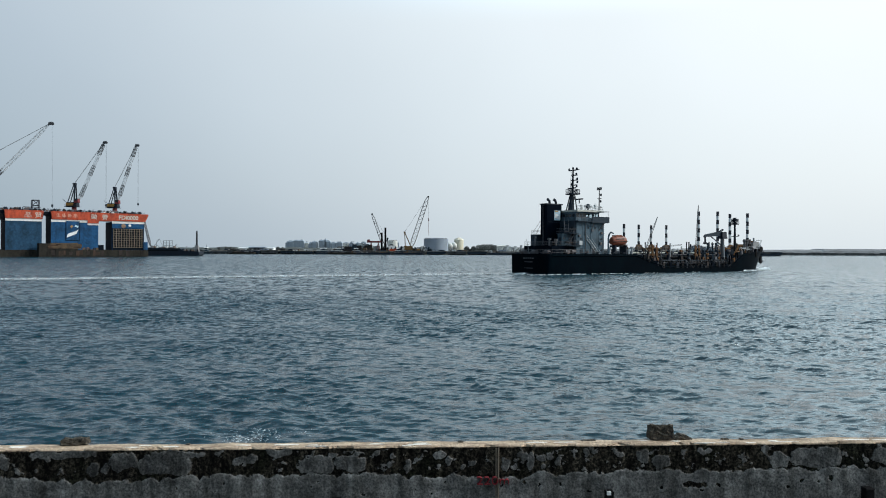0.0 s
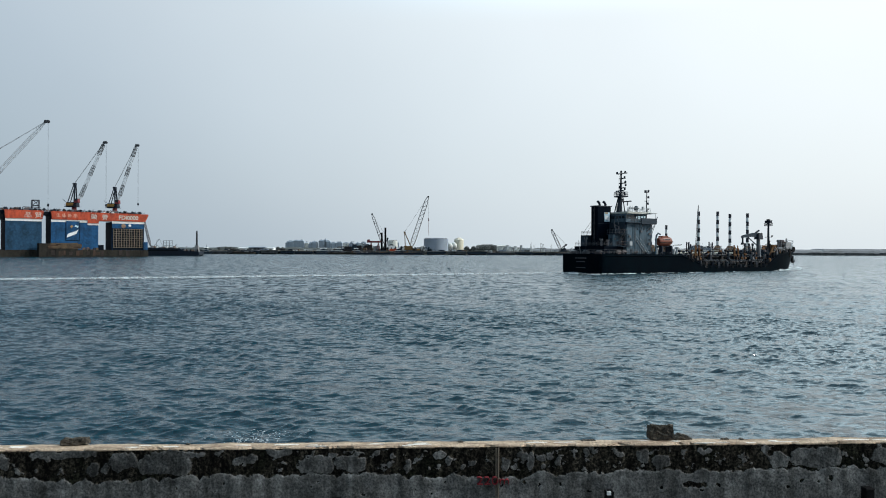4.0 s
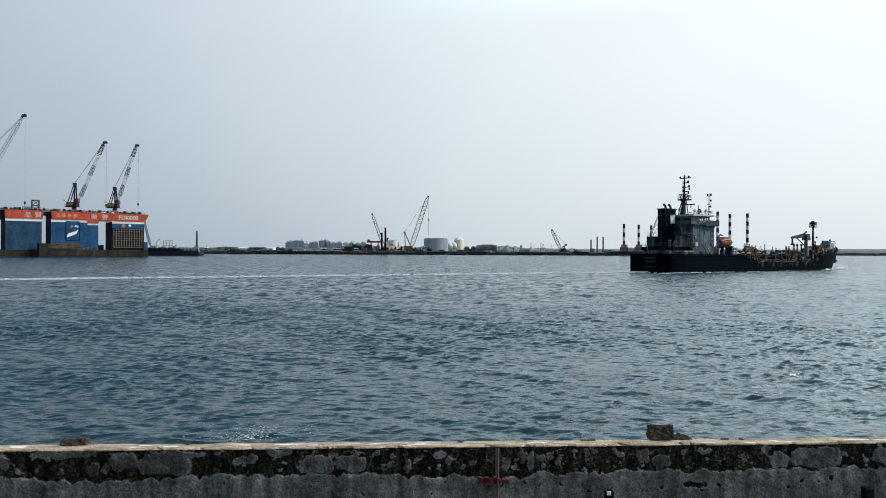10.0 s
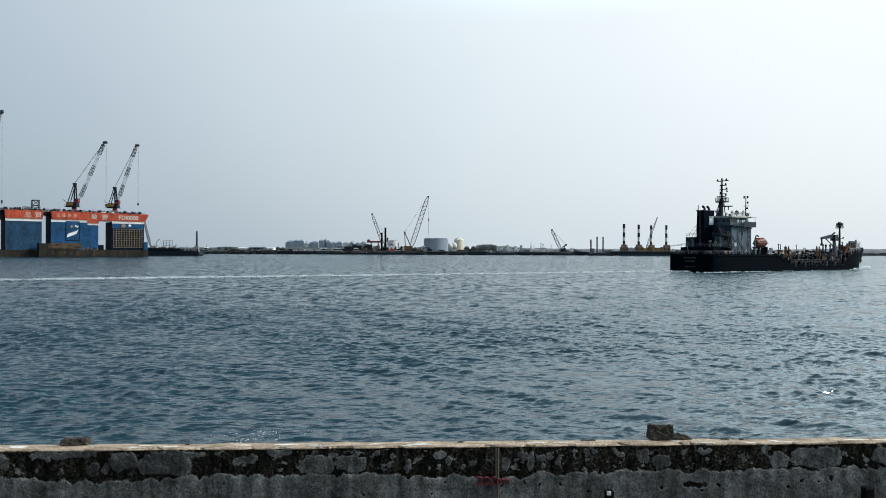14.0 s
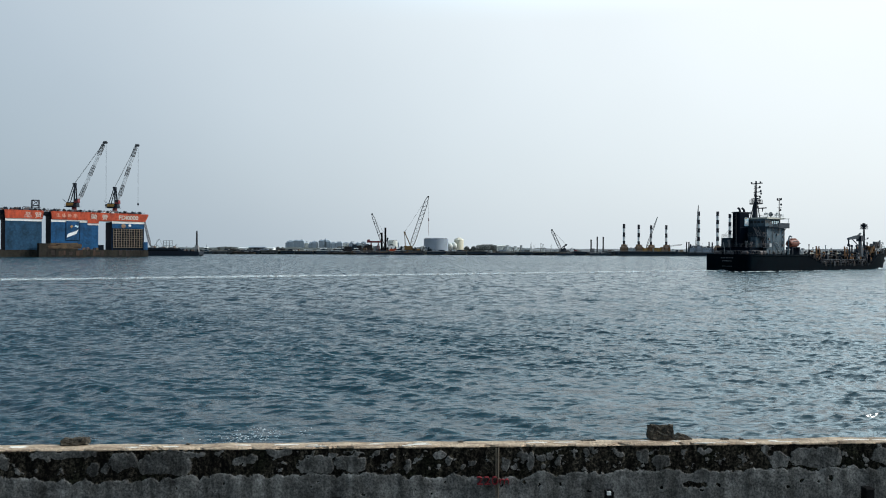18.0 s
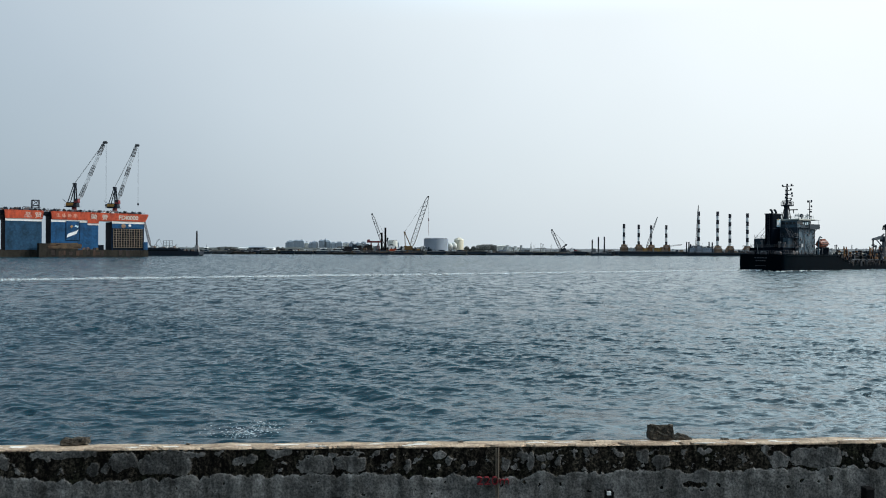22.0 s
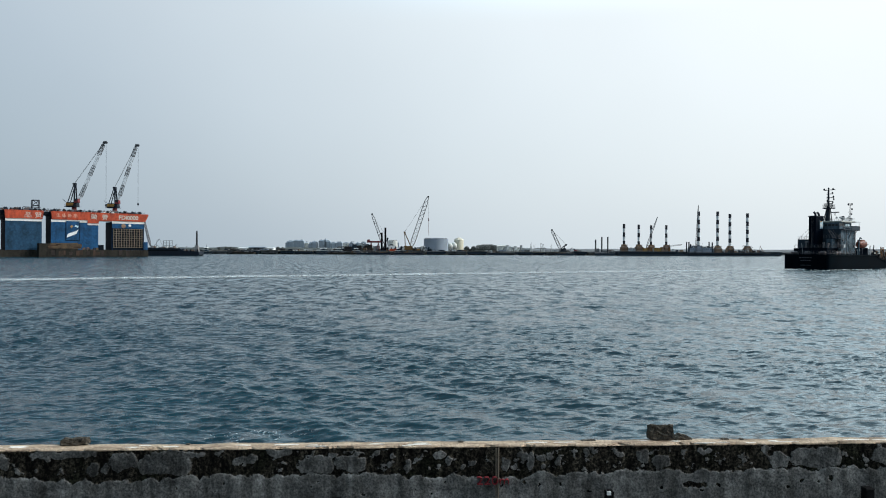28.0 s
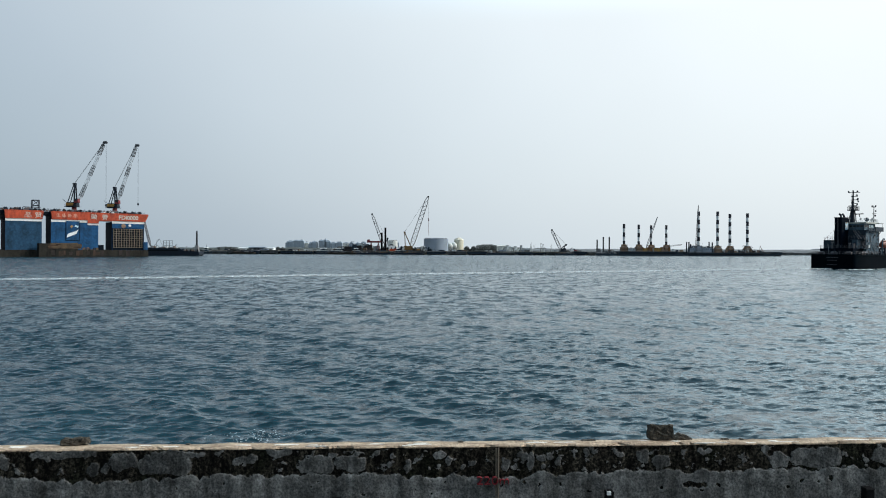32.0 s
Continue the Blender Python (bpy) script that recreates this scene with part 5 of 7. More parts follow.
    # gear that crowds the side of the low cargo deck: hoses, hatch coamings, valve wheels and pale pipe runs
    for k in range(34):
        x, y = 36.0 + k * 0.86 + rng.uniform(-0.3, 0.3), rng.uniform(-7.35, -6.2)
        h, w = rng.uniform(0.6, 2.0), rng.uniform(0.2, 0.5)
        kind = ("side_valve", "hose_coil", "hatch_coaming", "pipe_elbow")[k % 4]
        s = Shape()
        if kind == "side_valve":
            s.tube((x, y, 1.5), (x, y, 2.0 + h), 0.09).tube((x, y - 0.1, 2.1 + h), (x, y + 0.1, 2.1 + h), 0.34, n=10)
        elif kind == "hose_coil":
            s.path([(x - w, y, 1.9), (x - w, y, 2.4 + h), (x, y, 2.8 + h), (x + w, y, 2.4 + h), (x + w, y, 1.9)], 0.16, 6)
        elif kind == "hatch_coaming":
            s.box(x - w, y, 1.4, x + w, y + 0.7, 2.0 + h * 0.7, 0, 0.85).box(x - w - 0.1, y - 0.05, 2.0 + h * 0.7, x + w + 0.1, y + 0.75, 2.12 + h * 0.7)
        else:
            s.path([(x, y, 1.6), (x, y, 2.2 + h * 0.5), (x + 0.7, y, 2.2 + h * 0.5), (x + 0.7, y, 1.6)], 0.17, 7)
        part(kind, s, ("ochre", "dark_steel", "hull", "black", "house_dark", "funnel", "black")[k % 7], root)
    for k in range(44):
        x = 30.0 + k * 0.8 + rng.uniform(-0.25, 0.25)
        top = sheer(x)
        w, h = rng.uniform(0.15, 0.5), rng.uniform(0.15, 0.9)
        kind = ("edge_plate", "rope_bight", "edge_post")[k * 2 % 3 if k % 5 else 0]
        if kind == "edge_plate":
            s = Shape().box(x - w, -7.66, top - 0.7, x + w, -7.2, top + h, rng.uniform(-4, 4), 0.85)
        elif kind == "rope_bight":
            s = Shape().path([(x - 0.5, -7.5, top + 0.1), (x - 0.35, -7.66, top - 0.35), (x, -7.68, top - 0.6 - h * 0.4), (x + 0.35, -7.66, top - 0.35), (x + 0.5, -7.5, top + 0.1)], 0.07, 5)
        else:
            s = Shape().tube((x, -7.4, top - 0.3), (x, -7.4, top + 0.7 + h), 0.08, n=5).box(x - 0.16, -7.56, top + 0.6 + h, x + 0.16, -7.24, top + 0.8 + h)
        part(kind, s, ("black", "dark_steel", "brown", "hull", "black", "funnel", "dark_steel")[k % 7], root)
    for y, z in ((-7.05, 3.15), (-6.85, 2.65)):
        for a, b in ((37.0, 46.5), (47.5, 55.0), (56.2, 62.5)):
            part("pale_pipe", Shape().tube((a, y, z), (b, y, z), 0.1, n=6).tube((a, y, z - 1.2), (a, y, z), 0.1, n=6).tube((b, y, z - 1.2), (b, y, z), 0.1, n=6), "house_dark" if z > 3 else "steel", root, "grey pipe run")
    for k in range(12):
        x = 29.5 + k * 0.75
        part("deck_locker", Shape().box(x, -7.0 + (k % 3) * 0.4, sheer(x) - 0.5, x + 0.55, -6.2 + (k % 3) * 0.4, sheer(x) + 0.5 + (k * 5 % 4) * 0.3, 0, 0.9), ("dark_steel", "black", "steel", "brown")[k % 4], root)
    part("locker_stays", Shape().tube((3.8, 1.6, 12.8), (3.7, 4.8, 9.6), 0.05, n=3).tube((3.8, 1.4, 12.0), (3.7, 3.2, 9.6), 0.05, n=3), "steel", root)
    # hose crane
    crane = part("hose_crane", Shape().tube((65.6, -4.2, 4.4), (65.6, -4.2, 10.2), 0.62, 0.5, 10), "steel", root, "dark hose-handling crane")
    crane.matrix_basis = pose(-0.8, 0, -0.9)
    part("crane_jib", Shape().prism([(57.6, 10.6), (58.2, 11.1), (63.0, 11.9), (66.0, 11.9), (66.4, 10.9), (57.8, 10.4)], -4.45, -3.95, "y"), "house_dark", crane)
    part("jib_ram", Shape().tube((65.4, -4.2, 8.0), (60.6, -4.2, 10.6), 0.16), "house_dark", crane)
    part("jib_hook", Shape().tube((58.2, -4.2, 8.9), (58.2, -4.2, 10.6), 0.24).box(57.8, -4.5, 8.4, 58.6, -3.9, 9.0), "dark_steel", crane)
    for x, y in ((59.6, -3.4), (61.2, -4.8), (62.4, -2.8)):
        part("gear_post", Shape().turned(x, y, [(0.2, 3.6), (0.2, 7.2), (0.34, 7.3), (0.3, 7.9)], 8), "house_dark", root)
    part("crane_house", Shape().box(64.6, -5.0, 10.0, 66.8, -3.4, 11.9, 0, 0.8).tube((64.4, -4.2, 11.9), (65.8, -4.2, 12.6), 0.3), "dark_steel", crane)
    # forecastle
    for k in range(16):
        x, y = 62.5 + k * 0.95, -7.2 + 0.05 * k
        part(("fairlead", "chain_stopper", "bow_bollard", "side_ladder")[k % 4], (Shape().box(x - 0.4, y, sheer(x) - 0.3, x + 0.4, y + 0.6, sheer(x) + 0.7, 0, 0.85), Shape().tube((x, y + 0.3, sheer(x) - 0.4), (x, y + 0.3, sheer(x) + 1.6), 0.16, n=6),
             Shape().turned(x, y + 0.3, [(0.24, sheer(x) - 0.4), (0.24, sheer(x) + 0.8), (0.4, sheer(x) + 0.9), (0.36, sheer(x) + 1.1)], 8), Shape().box(x - 0.3, y - 0.25, sheer(x) - 1.6, x + 0.3, y - 0.1, sheer(x) + 0.9))[k % 4], ("black", "dark_steel", "steel", "black", "ochre", "black")[k % 6], root)
    part("forecastle", Shape().box(67.0, -5.4, 3.0, 76.0, 5.4, 5.6), "house_dark", root)
    fore = part("foremast", Shape().tube((75.4, 0, 4.7), (75.4, 0, 14.6), 0.42, 0.24, 8), "dark_steel", root, "dark foremast with light platform")
    fore.matrix_basis = pose(0.8, 0, 0.3)
    part("lamp_platform", Shape().box(74.5, -0.9, 13.1, 76.1, 0.9, 13.25).rail([(74.7, -0.9, 13.25), (76.1, -0.9, 13.25), (76.1, 0.9, 13.25), (74.7, 0.9, 13.25), (74.7, -0.9, 13.25)], 0.8, 0.9, 0.06)
         .box(74.9, -0.9, 14.0, 75.9, -0.3, 14.8).box(74.9, 0.3, 14.0, 75.9, 0.9, 14.8).box(75.1, -0.3, 14.4, 75.7, 0.3, 15.2), "dark_steel", fore)
    part("lamp_stay", Shape().tube((74.7, -0.9, 13.3), (76.1, 0.9, 14.9), 0.07, n=4).tube((74.7, 0.9, 13.3), (76.1, -0.9, 14.9), 0.07, n=4).tube((74.3, 0, 13.3), (76.5, 0, 15.1), 0.08, n=4).tube((76.5, 0, 13.3), (74.3, 0, 15.1), 0.08, n=4), "dark_steel", fore)
    part("mast_rungs", Shape().box(75.2, -1.1, 9.6, 75.6, 1.1, 9.75).box(75.2, -0.9, 7.4, 75.6, 0.9, 7.52).box(75.3, -1.4, 9.75, 75.6, -1.0, 10.2), "dark_steel", fore)
    part("windlass", Shape().tube((78.4, -2.6, 6.6), (78.4, 2.6, 6.6), 0.8, n=10).box(77.4, -3, 5.2, 79.6, -2.7, 7.5).box(77.4, 2.7, 5.2, 79.6, 3.0, 7.5).box(77.6, -0.4, 5.2, 79.4, 0.4, 7.6), "ochre", root, "ochre windlass")
    part("hose_stand", Shape().path([(67.2, -6.2, 4.5), (69.4, -6.2, 7.4), (71.6, -6.2, 4.5)], 0.24).path([(68.2, -5.4, 4.5), (70.4, -5.4, 7.0), (72.6, -5.4, 4.5)], 0.24).tube((67.8, -6.2, 5.5), (71.0, -6.2, 5.5), 0.2), "ochre", root, "ochre hose stand")
    part("bow_rail", Shape().rail([(68.0, -7.3, 5.5), (74.0, -6.6, 5.8), (80.0, -4.9, 6.1), (85.0, -2.6, 6.4), (88.2, 0, 6.6), (85.0, 2.6, 6.4), (80.0, 4.9, 6.1), (74.0, 6.6, 5.8)], 1.1, 1.4, 0.045), "pale", root)
    part("bow_shelter", Shape().box(79.6, -2.4, 5.4, 83.2, 2.4, 7.7, 0, 0.9), "steel", root, "grey bow locker")
    part("bow_locker", Shape().box(82.9, -2.2, 5.6, 85.0, 1.6, 8.5, 0, 0.85).box(80.3, -3.2, 5.6, 81.9, -2.45, 8.3, 0, 0.8).tube((81.0, -2.9, 8.2), (81.0, -2.9, 9.6), 0.24, n=7).tube((81.9, -2.3, 7.6), (81.9, -2.3, 9.4), 0.24, n=7), "boom", root, "pale grey lockers and vents on the bow")
    for k in range(6):
        x = 78.6 + k * 1.5
        part("frame_stay", Shape().tube((x, -2.9 + k * 0.35, 5.8), (x + 0.9, -2.6 + k * 0.35, 8.0), 0.09, n=5).tube((x + 1.3, -2.9 + k * 0.35, 5.8), (x + 0.9, -2.6 + k * 0.35, 8.0), 0.09, n=5), "pale" if k % 2 else "steel", root)
    part("bow_frames", Shape().path([(84.2, -1.8, 6.3), (87.8, -0.8, 9.0), (88.0, 0.8, 9.0), (84.2, 1.8, 6.3)], 0.1).path([(85.6, -1.4, 6.3), (88.2, -0.4, 8.2)], 0.09).path([(82.8, -2.6, 6.2), (87.0, -1.4, 8.3), (88.0, -0.8, 9.0)], 0.08), "pale", root)
    for x in (75.6, 76.8, 78.0):
        part("bow_vent", Shape().turned(x, -3.6, [(0.3, 5.0), (0.3, 8.4), (0.48, 8.5), (0.42, 9.1)], 8), "steel", root)
    for k in range(14):
        x, y, z = 68.6 + k * 1.15, -3.9 + (k * 7 % 5) * 0.9, 5.4 + 0.02 * k
        h = 0.7 + (k * 3 % 5) * 0.32
        part(("mooring_winch", "rope_drum", "hatch_coaming", "deck_post")[k % 4],
             (Shape().tube((x, y - 0.7, z + h * 0.6), (x, y + 0.7, z + h * 0.6), h * 0.5, n=10).box(x - 0.6, y - 0.9, z - 0.2, x + 0.6, y - 0.7, z + h * 1.1).box(x - 0.6, y + 0.7, z - 0.2, x + 0.6, y + 0.9, z + h * 1.1),
              Shape().tube((x, y - 0.6, z + 0.6), (x, y + 0.6, z + 0.6), 0.55, n=10).tube((x, y - 0.66, z + 0.6), (x, y - 0.6, z + 0.6), 0.85, n=10).tube((x, y + 0.6, z + 0.6), (x, y + 0.66, z + 0.6), 0.85, n=10),
              Shape().box(x - 0.5, y - 0.7, z - 0.2, x + 0.5, y + 0.7, z + h, 0, 0.9).box(x - 0.56, y - 0.76, z + h, x + 0.56, y + 0.76, z + h + 0.1),
              Shape().turned(x, y, [(0.16, z - 0.2), (0.16, z + h + 1.0), (0.3, z + h + 1.05), (0.26, z + h + 1.4)], 8))[k % 4],
             ("dark_steel", "ochre", "steel", "black", "brown")[k % 5], root)
    part("anchor", Shape().box(85.6, -1.95, 2.4, 86.4, -1.5, 4.2).prism([(84.7, 2.9), (86.0, 1.9), (87.3, 2.9), (86.0, 2.5)], -2.0, -1.6, "y"), "black", root, "black anchor at the bow")
    return root


def boat_body():
    """A rounded closed boat, 5.4 m long."""
    pts, fs, n = [], [], 12
    prof = [(-2.8, 0.55), (-2.7, 0.85), (-2.2, 1.05), (-0.8, 1.15), (0.9, 1.12), (1.9, 1.0), (2.5, 0.75), (2.85, 0.4)]
    for x, r in prof:
        for i in range(n):
            a = 2 * math.pi * i / n
            z = r * math.sin(a) * (1.35 if math.sin(a) > 0 else 1.05)
            pts.append((x, r * math.cos(a), z + 0.25))
    for k in range(len(prof) - 1):
        fs += [(k * n + i, (k + 1) * n + i, (k + 1) * n + (i + 1) % n, k * n + (i + 1) % n) for i in range(n)]
    fs += [tuple(range(n)), tuple(range(len(prof) * n - 1, (len(prof) - 1) * n - 1, -1))]
    return pts, fs


def foam_material(name, lo, hi):
    m = bpy.data.materials.new(name)
    m.use_nodes = True
    n, l = m.node_tree.nodes, m.node_tree.links
    b = n["Principled BSDF"]
    b.inputs["Roughness"].default_value = 0.8
    b.inputs["Base Color"].default_value = (0.72, 0.77, 0.78, 1)
    where, t, r = n.new("ShaderNodeTexCoord"), n.new("ShaderNodeTexNoise"), n.new("ShaderNodeMapRange")
    t.inputs["Scale"].default_value, t.inputs["Detail"].default_value, t.inputs["Roughness"].default_value = 0.9, 6, 0.7
    l.new(where.outputs["Object"], t.inputs["Vector"]), l.new(t.outputs["Fac"], r.inputs["Value"])
    r.inputs["From Min"].default_value, r.inputs["From Max"].default_value = lo, hi
    l.new(r.outputs[0], b.inputs["Alpha"])
    return m


M["foam"] = foam_material("thin_white_foam", 0.42, 0.66)
M["faint_foam"] = foam_material("faint_spread_foam", 0.36, 1.4)
M["thick_foam"] = foam_material("thick_white_foam", 0.4, 0.62)


def wake():
    """Foam round the hull and the long smooth track astern, in small pieces."""
    rng = random.Random(31)
    root = thing("ship_wake", pose(21.3, 162.76, 0, 0, 0, 31.2), "thin white foam round the hull and a pale track astern", "wake", kind="stuff")

    def patch(s, x, y, w, d, z=0.16):
        k = 9
        ring = [(x + w * math.cos(6.283 * i / k) * rng.uniform(0.6, 1), y + d * math.sin(6.283 * i / k) * rng.uniform(0.6, 1), z - 0.25) for i in range(k)]
        s.add(ring + [(x, y, z + 0.06)], [(i, (i + 1) % k, k) for i in range(k)])
    s = Shape()
    for k in range(26):
        x = rng.uniform(-2, 82)
        patch(s, x, -hull_half(min(max(x, 0), 88)) - rng.uniform(0.2, 1.4), rng.uniform(0.8, 2.6), rng.uniform(0.2, 0.6), 0.08)
    part("side_foam", s, "foam", root)
    s = Shape()
    for k in range(70):
        x = rng.uniform(78, 88)
        y = -hull_half(min(x, 88)) - rng.uniform(0.0, 2.0)
        patch(s, x + rng.uniform(0, 1.5), y, rng.uniform(0.5, 1.6), rng.uniform(0.3, 0.9), rng.uniform(0.15, 0.9))
        patch(s, x + rng.uniform(0, 1.5), -y, rng.uniform(0.5, 1.6), rng.uniform(0.3, 0.9), rng.uniform(0.15, 0.9))
    for k in range(60):
        x = 66 + 22 * rng.random() ** 0.6
        patch(s, x, -hull_half(min(x, 88)) - rng.uniform(0.0, 0.9 + 0.06 * (x - 66)), rng.uniform(0.6, 1.9), rng.uniform(0.25, 0.6), rng.uniform(0.1, 0.45))
    for k in range(26):
        patch(s, rng.uniform(87.4, 91.4), rng.uniform(-2.6, 2.2), rng.uniform(0.4, 1.2), rng.uniform(0.25, 0.7), rng.uniform(0.1, 0.55))
    part("bow_foam", s, "thick_foam", root)
    s = Shape()
    for k in range(40):
        patch(s, rng.uniform(4, 24), -7.45 - rng.uniform(-0.2, 0.8), rng.uniform(0.6, 2.2), rng.uniform(0.2, 0.45), rng.uniform(0.02, 0.12))
    for k in range(46):
        patch(s, rng.uniform(-7, 9), -7.4 - rng.uniform(-0.3, 1.6), rng.uniform(0.5, 1.9), rng.uniform(0.25, 0.6), rng.uniform(0.02, 0.14))
        patch(s, rng.uniform(-9, -0.4), rng.uniform(-7, 7), rng.uniform(0.5, 1.5), rng.uniform(0.25, 0.6), rng.uniform(0.02, 0.14))
    part("stern_foam", s, "thick_foam", root)
    s = Shape()
    for k in range(520):
        x = -2 - 330 * rng.random() ** 1.1
        drift = 0.122 * -x
        patch(s, x, drift + rng.gauss(0, 0.55 + 0.004 * -x), rng.uniform(2.0, 6.5), rng.uniform(0.14, 0.34), 0.3)
    part("track_foam", s, "faint_foam", root)
    return root


def splash():
    """Foam where waves break against the foot of the quay."""
    rng = random.Random(19)
    root = thing("wave_splash", pose(-5.6, 19.9, -0.3), "white foam of waves breaking at the quay wall", "foam", kind="stuff")
    for c in range(5):
        s = Shape()
        for k in range(80):
            a, b, w = rng.gauss(0, 0.5) + (c - 2) * 0.25, rng.gauss(0, 0.06) + (c - 2) * 0.2, rng.uniform(0.008, 0.035)
            z = rng.uniform(0.02, 0.22) + 0.1 * b
            ring = [(a + w * math.cos(i * 0.898) * rng.uniform(0.7, 1.6), b + 0.6 * w * math.sin(i * 0.898), z - 0.004) for i in range(7)]
            s.add(ring + [(a, b, z + 0.006)], [(i, (i + 1) % 7, 7) for i in range(7)])
        part("foam_clump", s, "thick_foam", root)
    return root


quay_splash = splash()
tanker = ship()
tanker_wake = wake()


# ---- the far shore ----
def caissons():
    """A row of concrete caissons, each its own block, some lower, with gaps."""
    rng = random.Random(9)
    x = -358.96
    first = True
    while x < 402.97:
        w = rng.uniform(14, 26)
        h = rng.uniform(2.6, 4.9)
        e, r0, r1 = w - rng.uniform(0.3, 1.2), rng.uniform(0.6, 3.4), rng.uniform(0.6, 3.4)
        s = Shape().prism([(0, h), (0, h - 1.3), (r0, 0.4), (r0 + 0.8, -3), (e - r1 - 0.8, -3), (e - r1, 0.4), (e, h - 1.3), (e, h)], 0, 18, "y")
        s.box(-0.0, -0.4, h - 0.7, w - 1.2, 0.0, h - 0.1)
        for k in range(1, int(w / 3.5) - 1):
            s.box(1 + k * 3.5, -0.55, 0.0, 1.5 + k * 3.5, 0.0, h - 0.8)
        root = thing("caisson", pose(x, 830 + rng.uniform(-3, 3), 0), "long dark concrete caisson in the harbour mole", "caisson", "caissons of the mole")
        part("body", s, rng.choice(("caisson", "caisson", "house_dark", "rock_dark")), root)
        part("cap", Shape().box(-0.1, -0.6, h, w - rng.uniform(1.2, 5), 12, h + rng.uniform(0.3, 0.8)), rng.choice(("rock", "rock", "quay_top")), root, "pale concrete cap")
        part("waterline_band", Shape().box(r0, -0.66, -1, e - r1, -0.01, 1.1), "black", root, "black band at the waterline")
        x += w
    solid("mole_fill", Shape().box(-338.84, 0, -4, 417.25, 60, 4.4).box(-596.69, 60, -4, 120.05, 1300, 4.4), "quay_top", pose(0, 846, 0), "sandy fill behind the caissons", "mole", kind="structure")
    # low land behind and the outer breakwater
    n = 220
    for name, y0, u0, u1, base, bump_h, m, lab in (("far_land", 1500, -676.06, 280.86, 9.6, 3.0, "leaf", "low hazy grey-green land on the far shore"),
                                                   ("outer_breakwater", 1080, 126.16, 819.62, 8.9, 0.5, "rock", "long grey stone breakwater on the skyline")):
        s = Shape()
        pts = []
        for i in range(n):
            x = u0 + (u1 - u0) * i / (n - 1)
            h = base + (1.6 if name == "outer_breakwater" and x > 600.40 else 0.0) + bump_h * noise.fractal(Vector((x * 0.02, y0, 0)), 0.9, 2, 5)
            pts += [(x, -14, -3), (x, -6, h * 0.7), (x, 0, h), (x, 30, h)]
        s.add(pts, [(i * 4 + k, i * 4 + 4 + k, i * 4 + 5 + k, i * 4 + 1 + k) for i in range(n - 1) for k in range(3)])
        bank = solid(name, s, m, pose(0, y0, 0), lab, "shore", kind="structure")
        if name == "outer_breakwater":
            foot, k = Shape(), 0
            for x in range(int(u0), int(u1) - 14, 14):
                k += 1
                foot.box(x + 0.2, -16 - (k * 5 % 3) * 0.3, -3, x + 13.8, -5, 3.5 + (k * 7 % 4) * 0.3, 0, 0.97)
            part("block_course", foot, "caisson", bank, "dark wet course of concrete blocks")


def striped_leg(root, x, y, z0, z1, r, step=10.0):
    leg = part("leg", Shape().turned(x, y, [(r, z0), (r, z1)], 12), "white", root, "white jack-up leg with dark bands", True)
    z = z1
    while z - step * 0.52 > z0 + 2:
        part("leg_band", Shape().turned(x, y, [(r + 0.06, z - step * 0.52), (r + 0.06, z + 0.02)], 12), "band_red", leg, "dark band", True)
        z -= step
    return leg


def jack_up(m, hull, legs, label, houses, extra, paints):
    root = thing("jack_up_barge", m, label, "jack-up barge", "jack-up barges at the mole")
    x0, x1, deep, zt = hull
    part("hull", Shape().prism([(x0, 0.2), (x0 + 3, -3), (x1 - 6, -3), (x1, 0.8), (x1, zt - 2.6), (x1 - 9, zt - 1.6), (x1 - 13, zt), (x0, zt)], 0, deep, "y"), "house_dark", root, "dark barge hull")
    part("rubbing_bar", Shape().box(x0 + 1, -0.3, zt - 2.2, x1 - 14, 0, zt - 1.6), "black", root)
    part("deck_rail", Shape().rail([(x0 + 1, 0.3, zt), (x1 - 14, 0.3, zt)], 1.1, 2.5, 0.06), "steel", root)
    part("deck_edge", Shape().box(x0 + 0.5, -0.45, zt - 0.5, x1 - 14, 0.0, zt + 0.1), "caisson", root, "grey deck edge")
    for (x, y, z1, r), coat in zip(legs, paints):
        striped_leg(root, x, y, -8, z1, r)
        j = part("jacking_house", Shape().box(x - 4.4, y - 2.8, zt, x + 4.4, y + 2.8, zt + 5.4, 0, 0.94).box(x - 3.2, y - 2.6, zt + 5.4, x + 3.2, y + 2.6, zt + 8.2, 0, 0.8).box(x - 4.8, y - 3.2, zt + 4.0, x + 4.8, y + 3.2, zt + 4.5), coat, root, "jacking house round the leg")
        part("jack_frame", Shape().box(x - 3.3, y - 3.3, zt, x - 2.9, y - 2.9, zt + 8.4).box(x + 2.9, y - 3.3, zt, x + 3.3, y - 2.9, zt + 8.4).box(x - 3.3, y - 3.36, zt + 6.6, x + 3.3, y - 3.02, zt + 7.0).box(x - 3.3, y - 3.36, zt + 2.0, x + 3.3, y - 3.02, zt + 2.3), "brown", j, "dark guide frame")
        part("jack_rail", Shape().rail([(x - 3.5, y - 3.1, zt + 4.5), (x + 3.5, y - 3.1, zt + 4.5)], 1.1, 1.4, 0.06), "pale", j)
    for x, y, w, d, h, mat in houses:
        b = part("deck_house", Shape().box(x, y, zt, x + w, y + d, zt + h), mat, root)
        for k in range(max(1, int(w / 2.6))):
            part("house_window", Shape().box(x + 0.7 + k * 2.6, y - 0.06, zt + h - 1.7, x + 2.0 + k * 2.6, y, zt + h - 0.8), "glass", b)
    extra(root, zt)
    return root


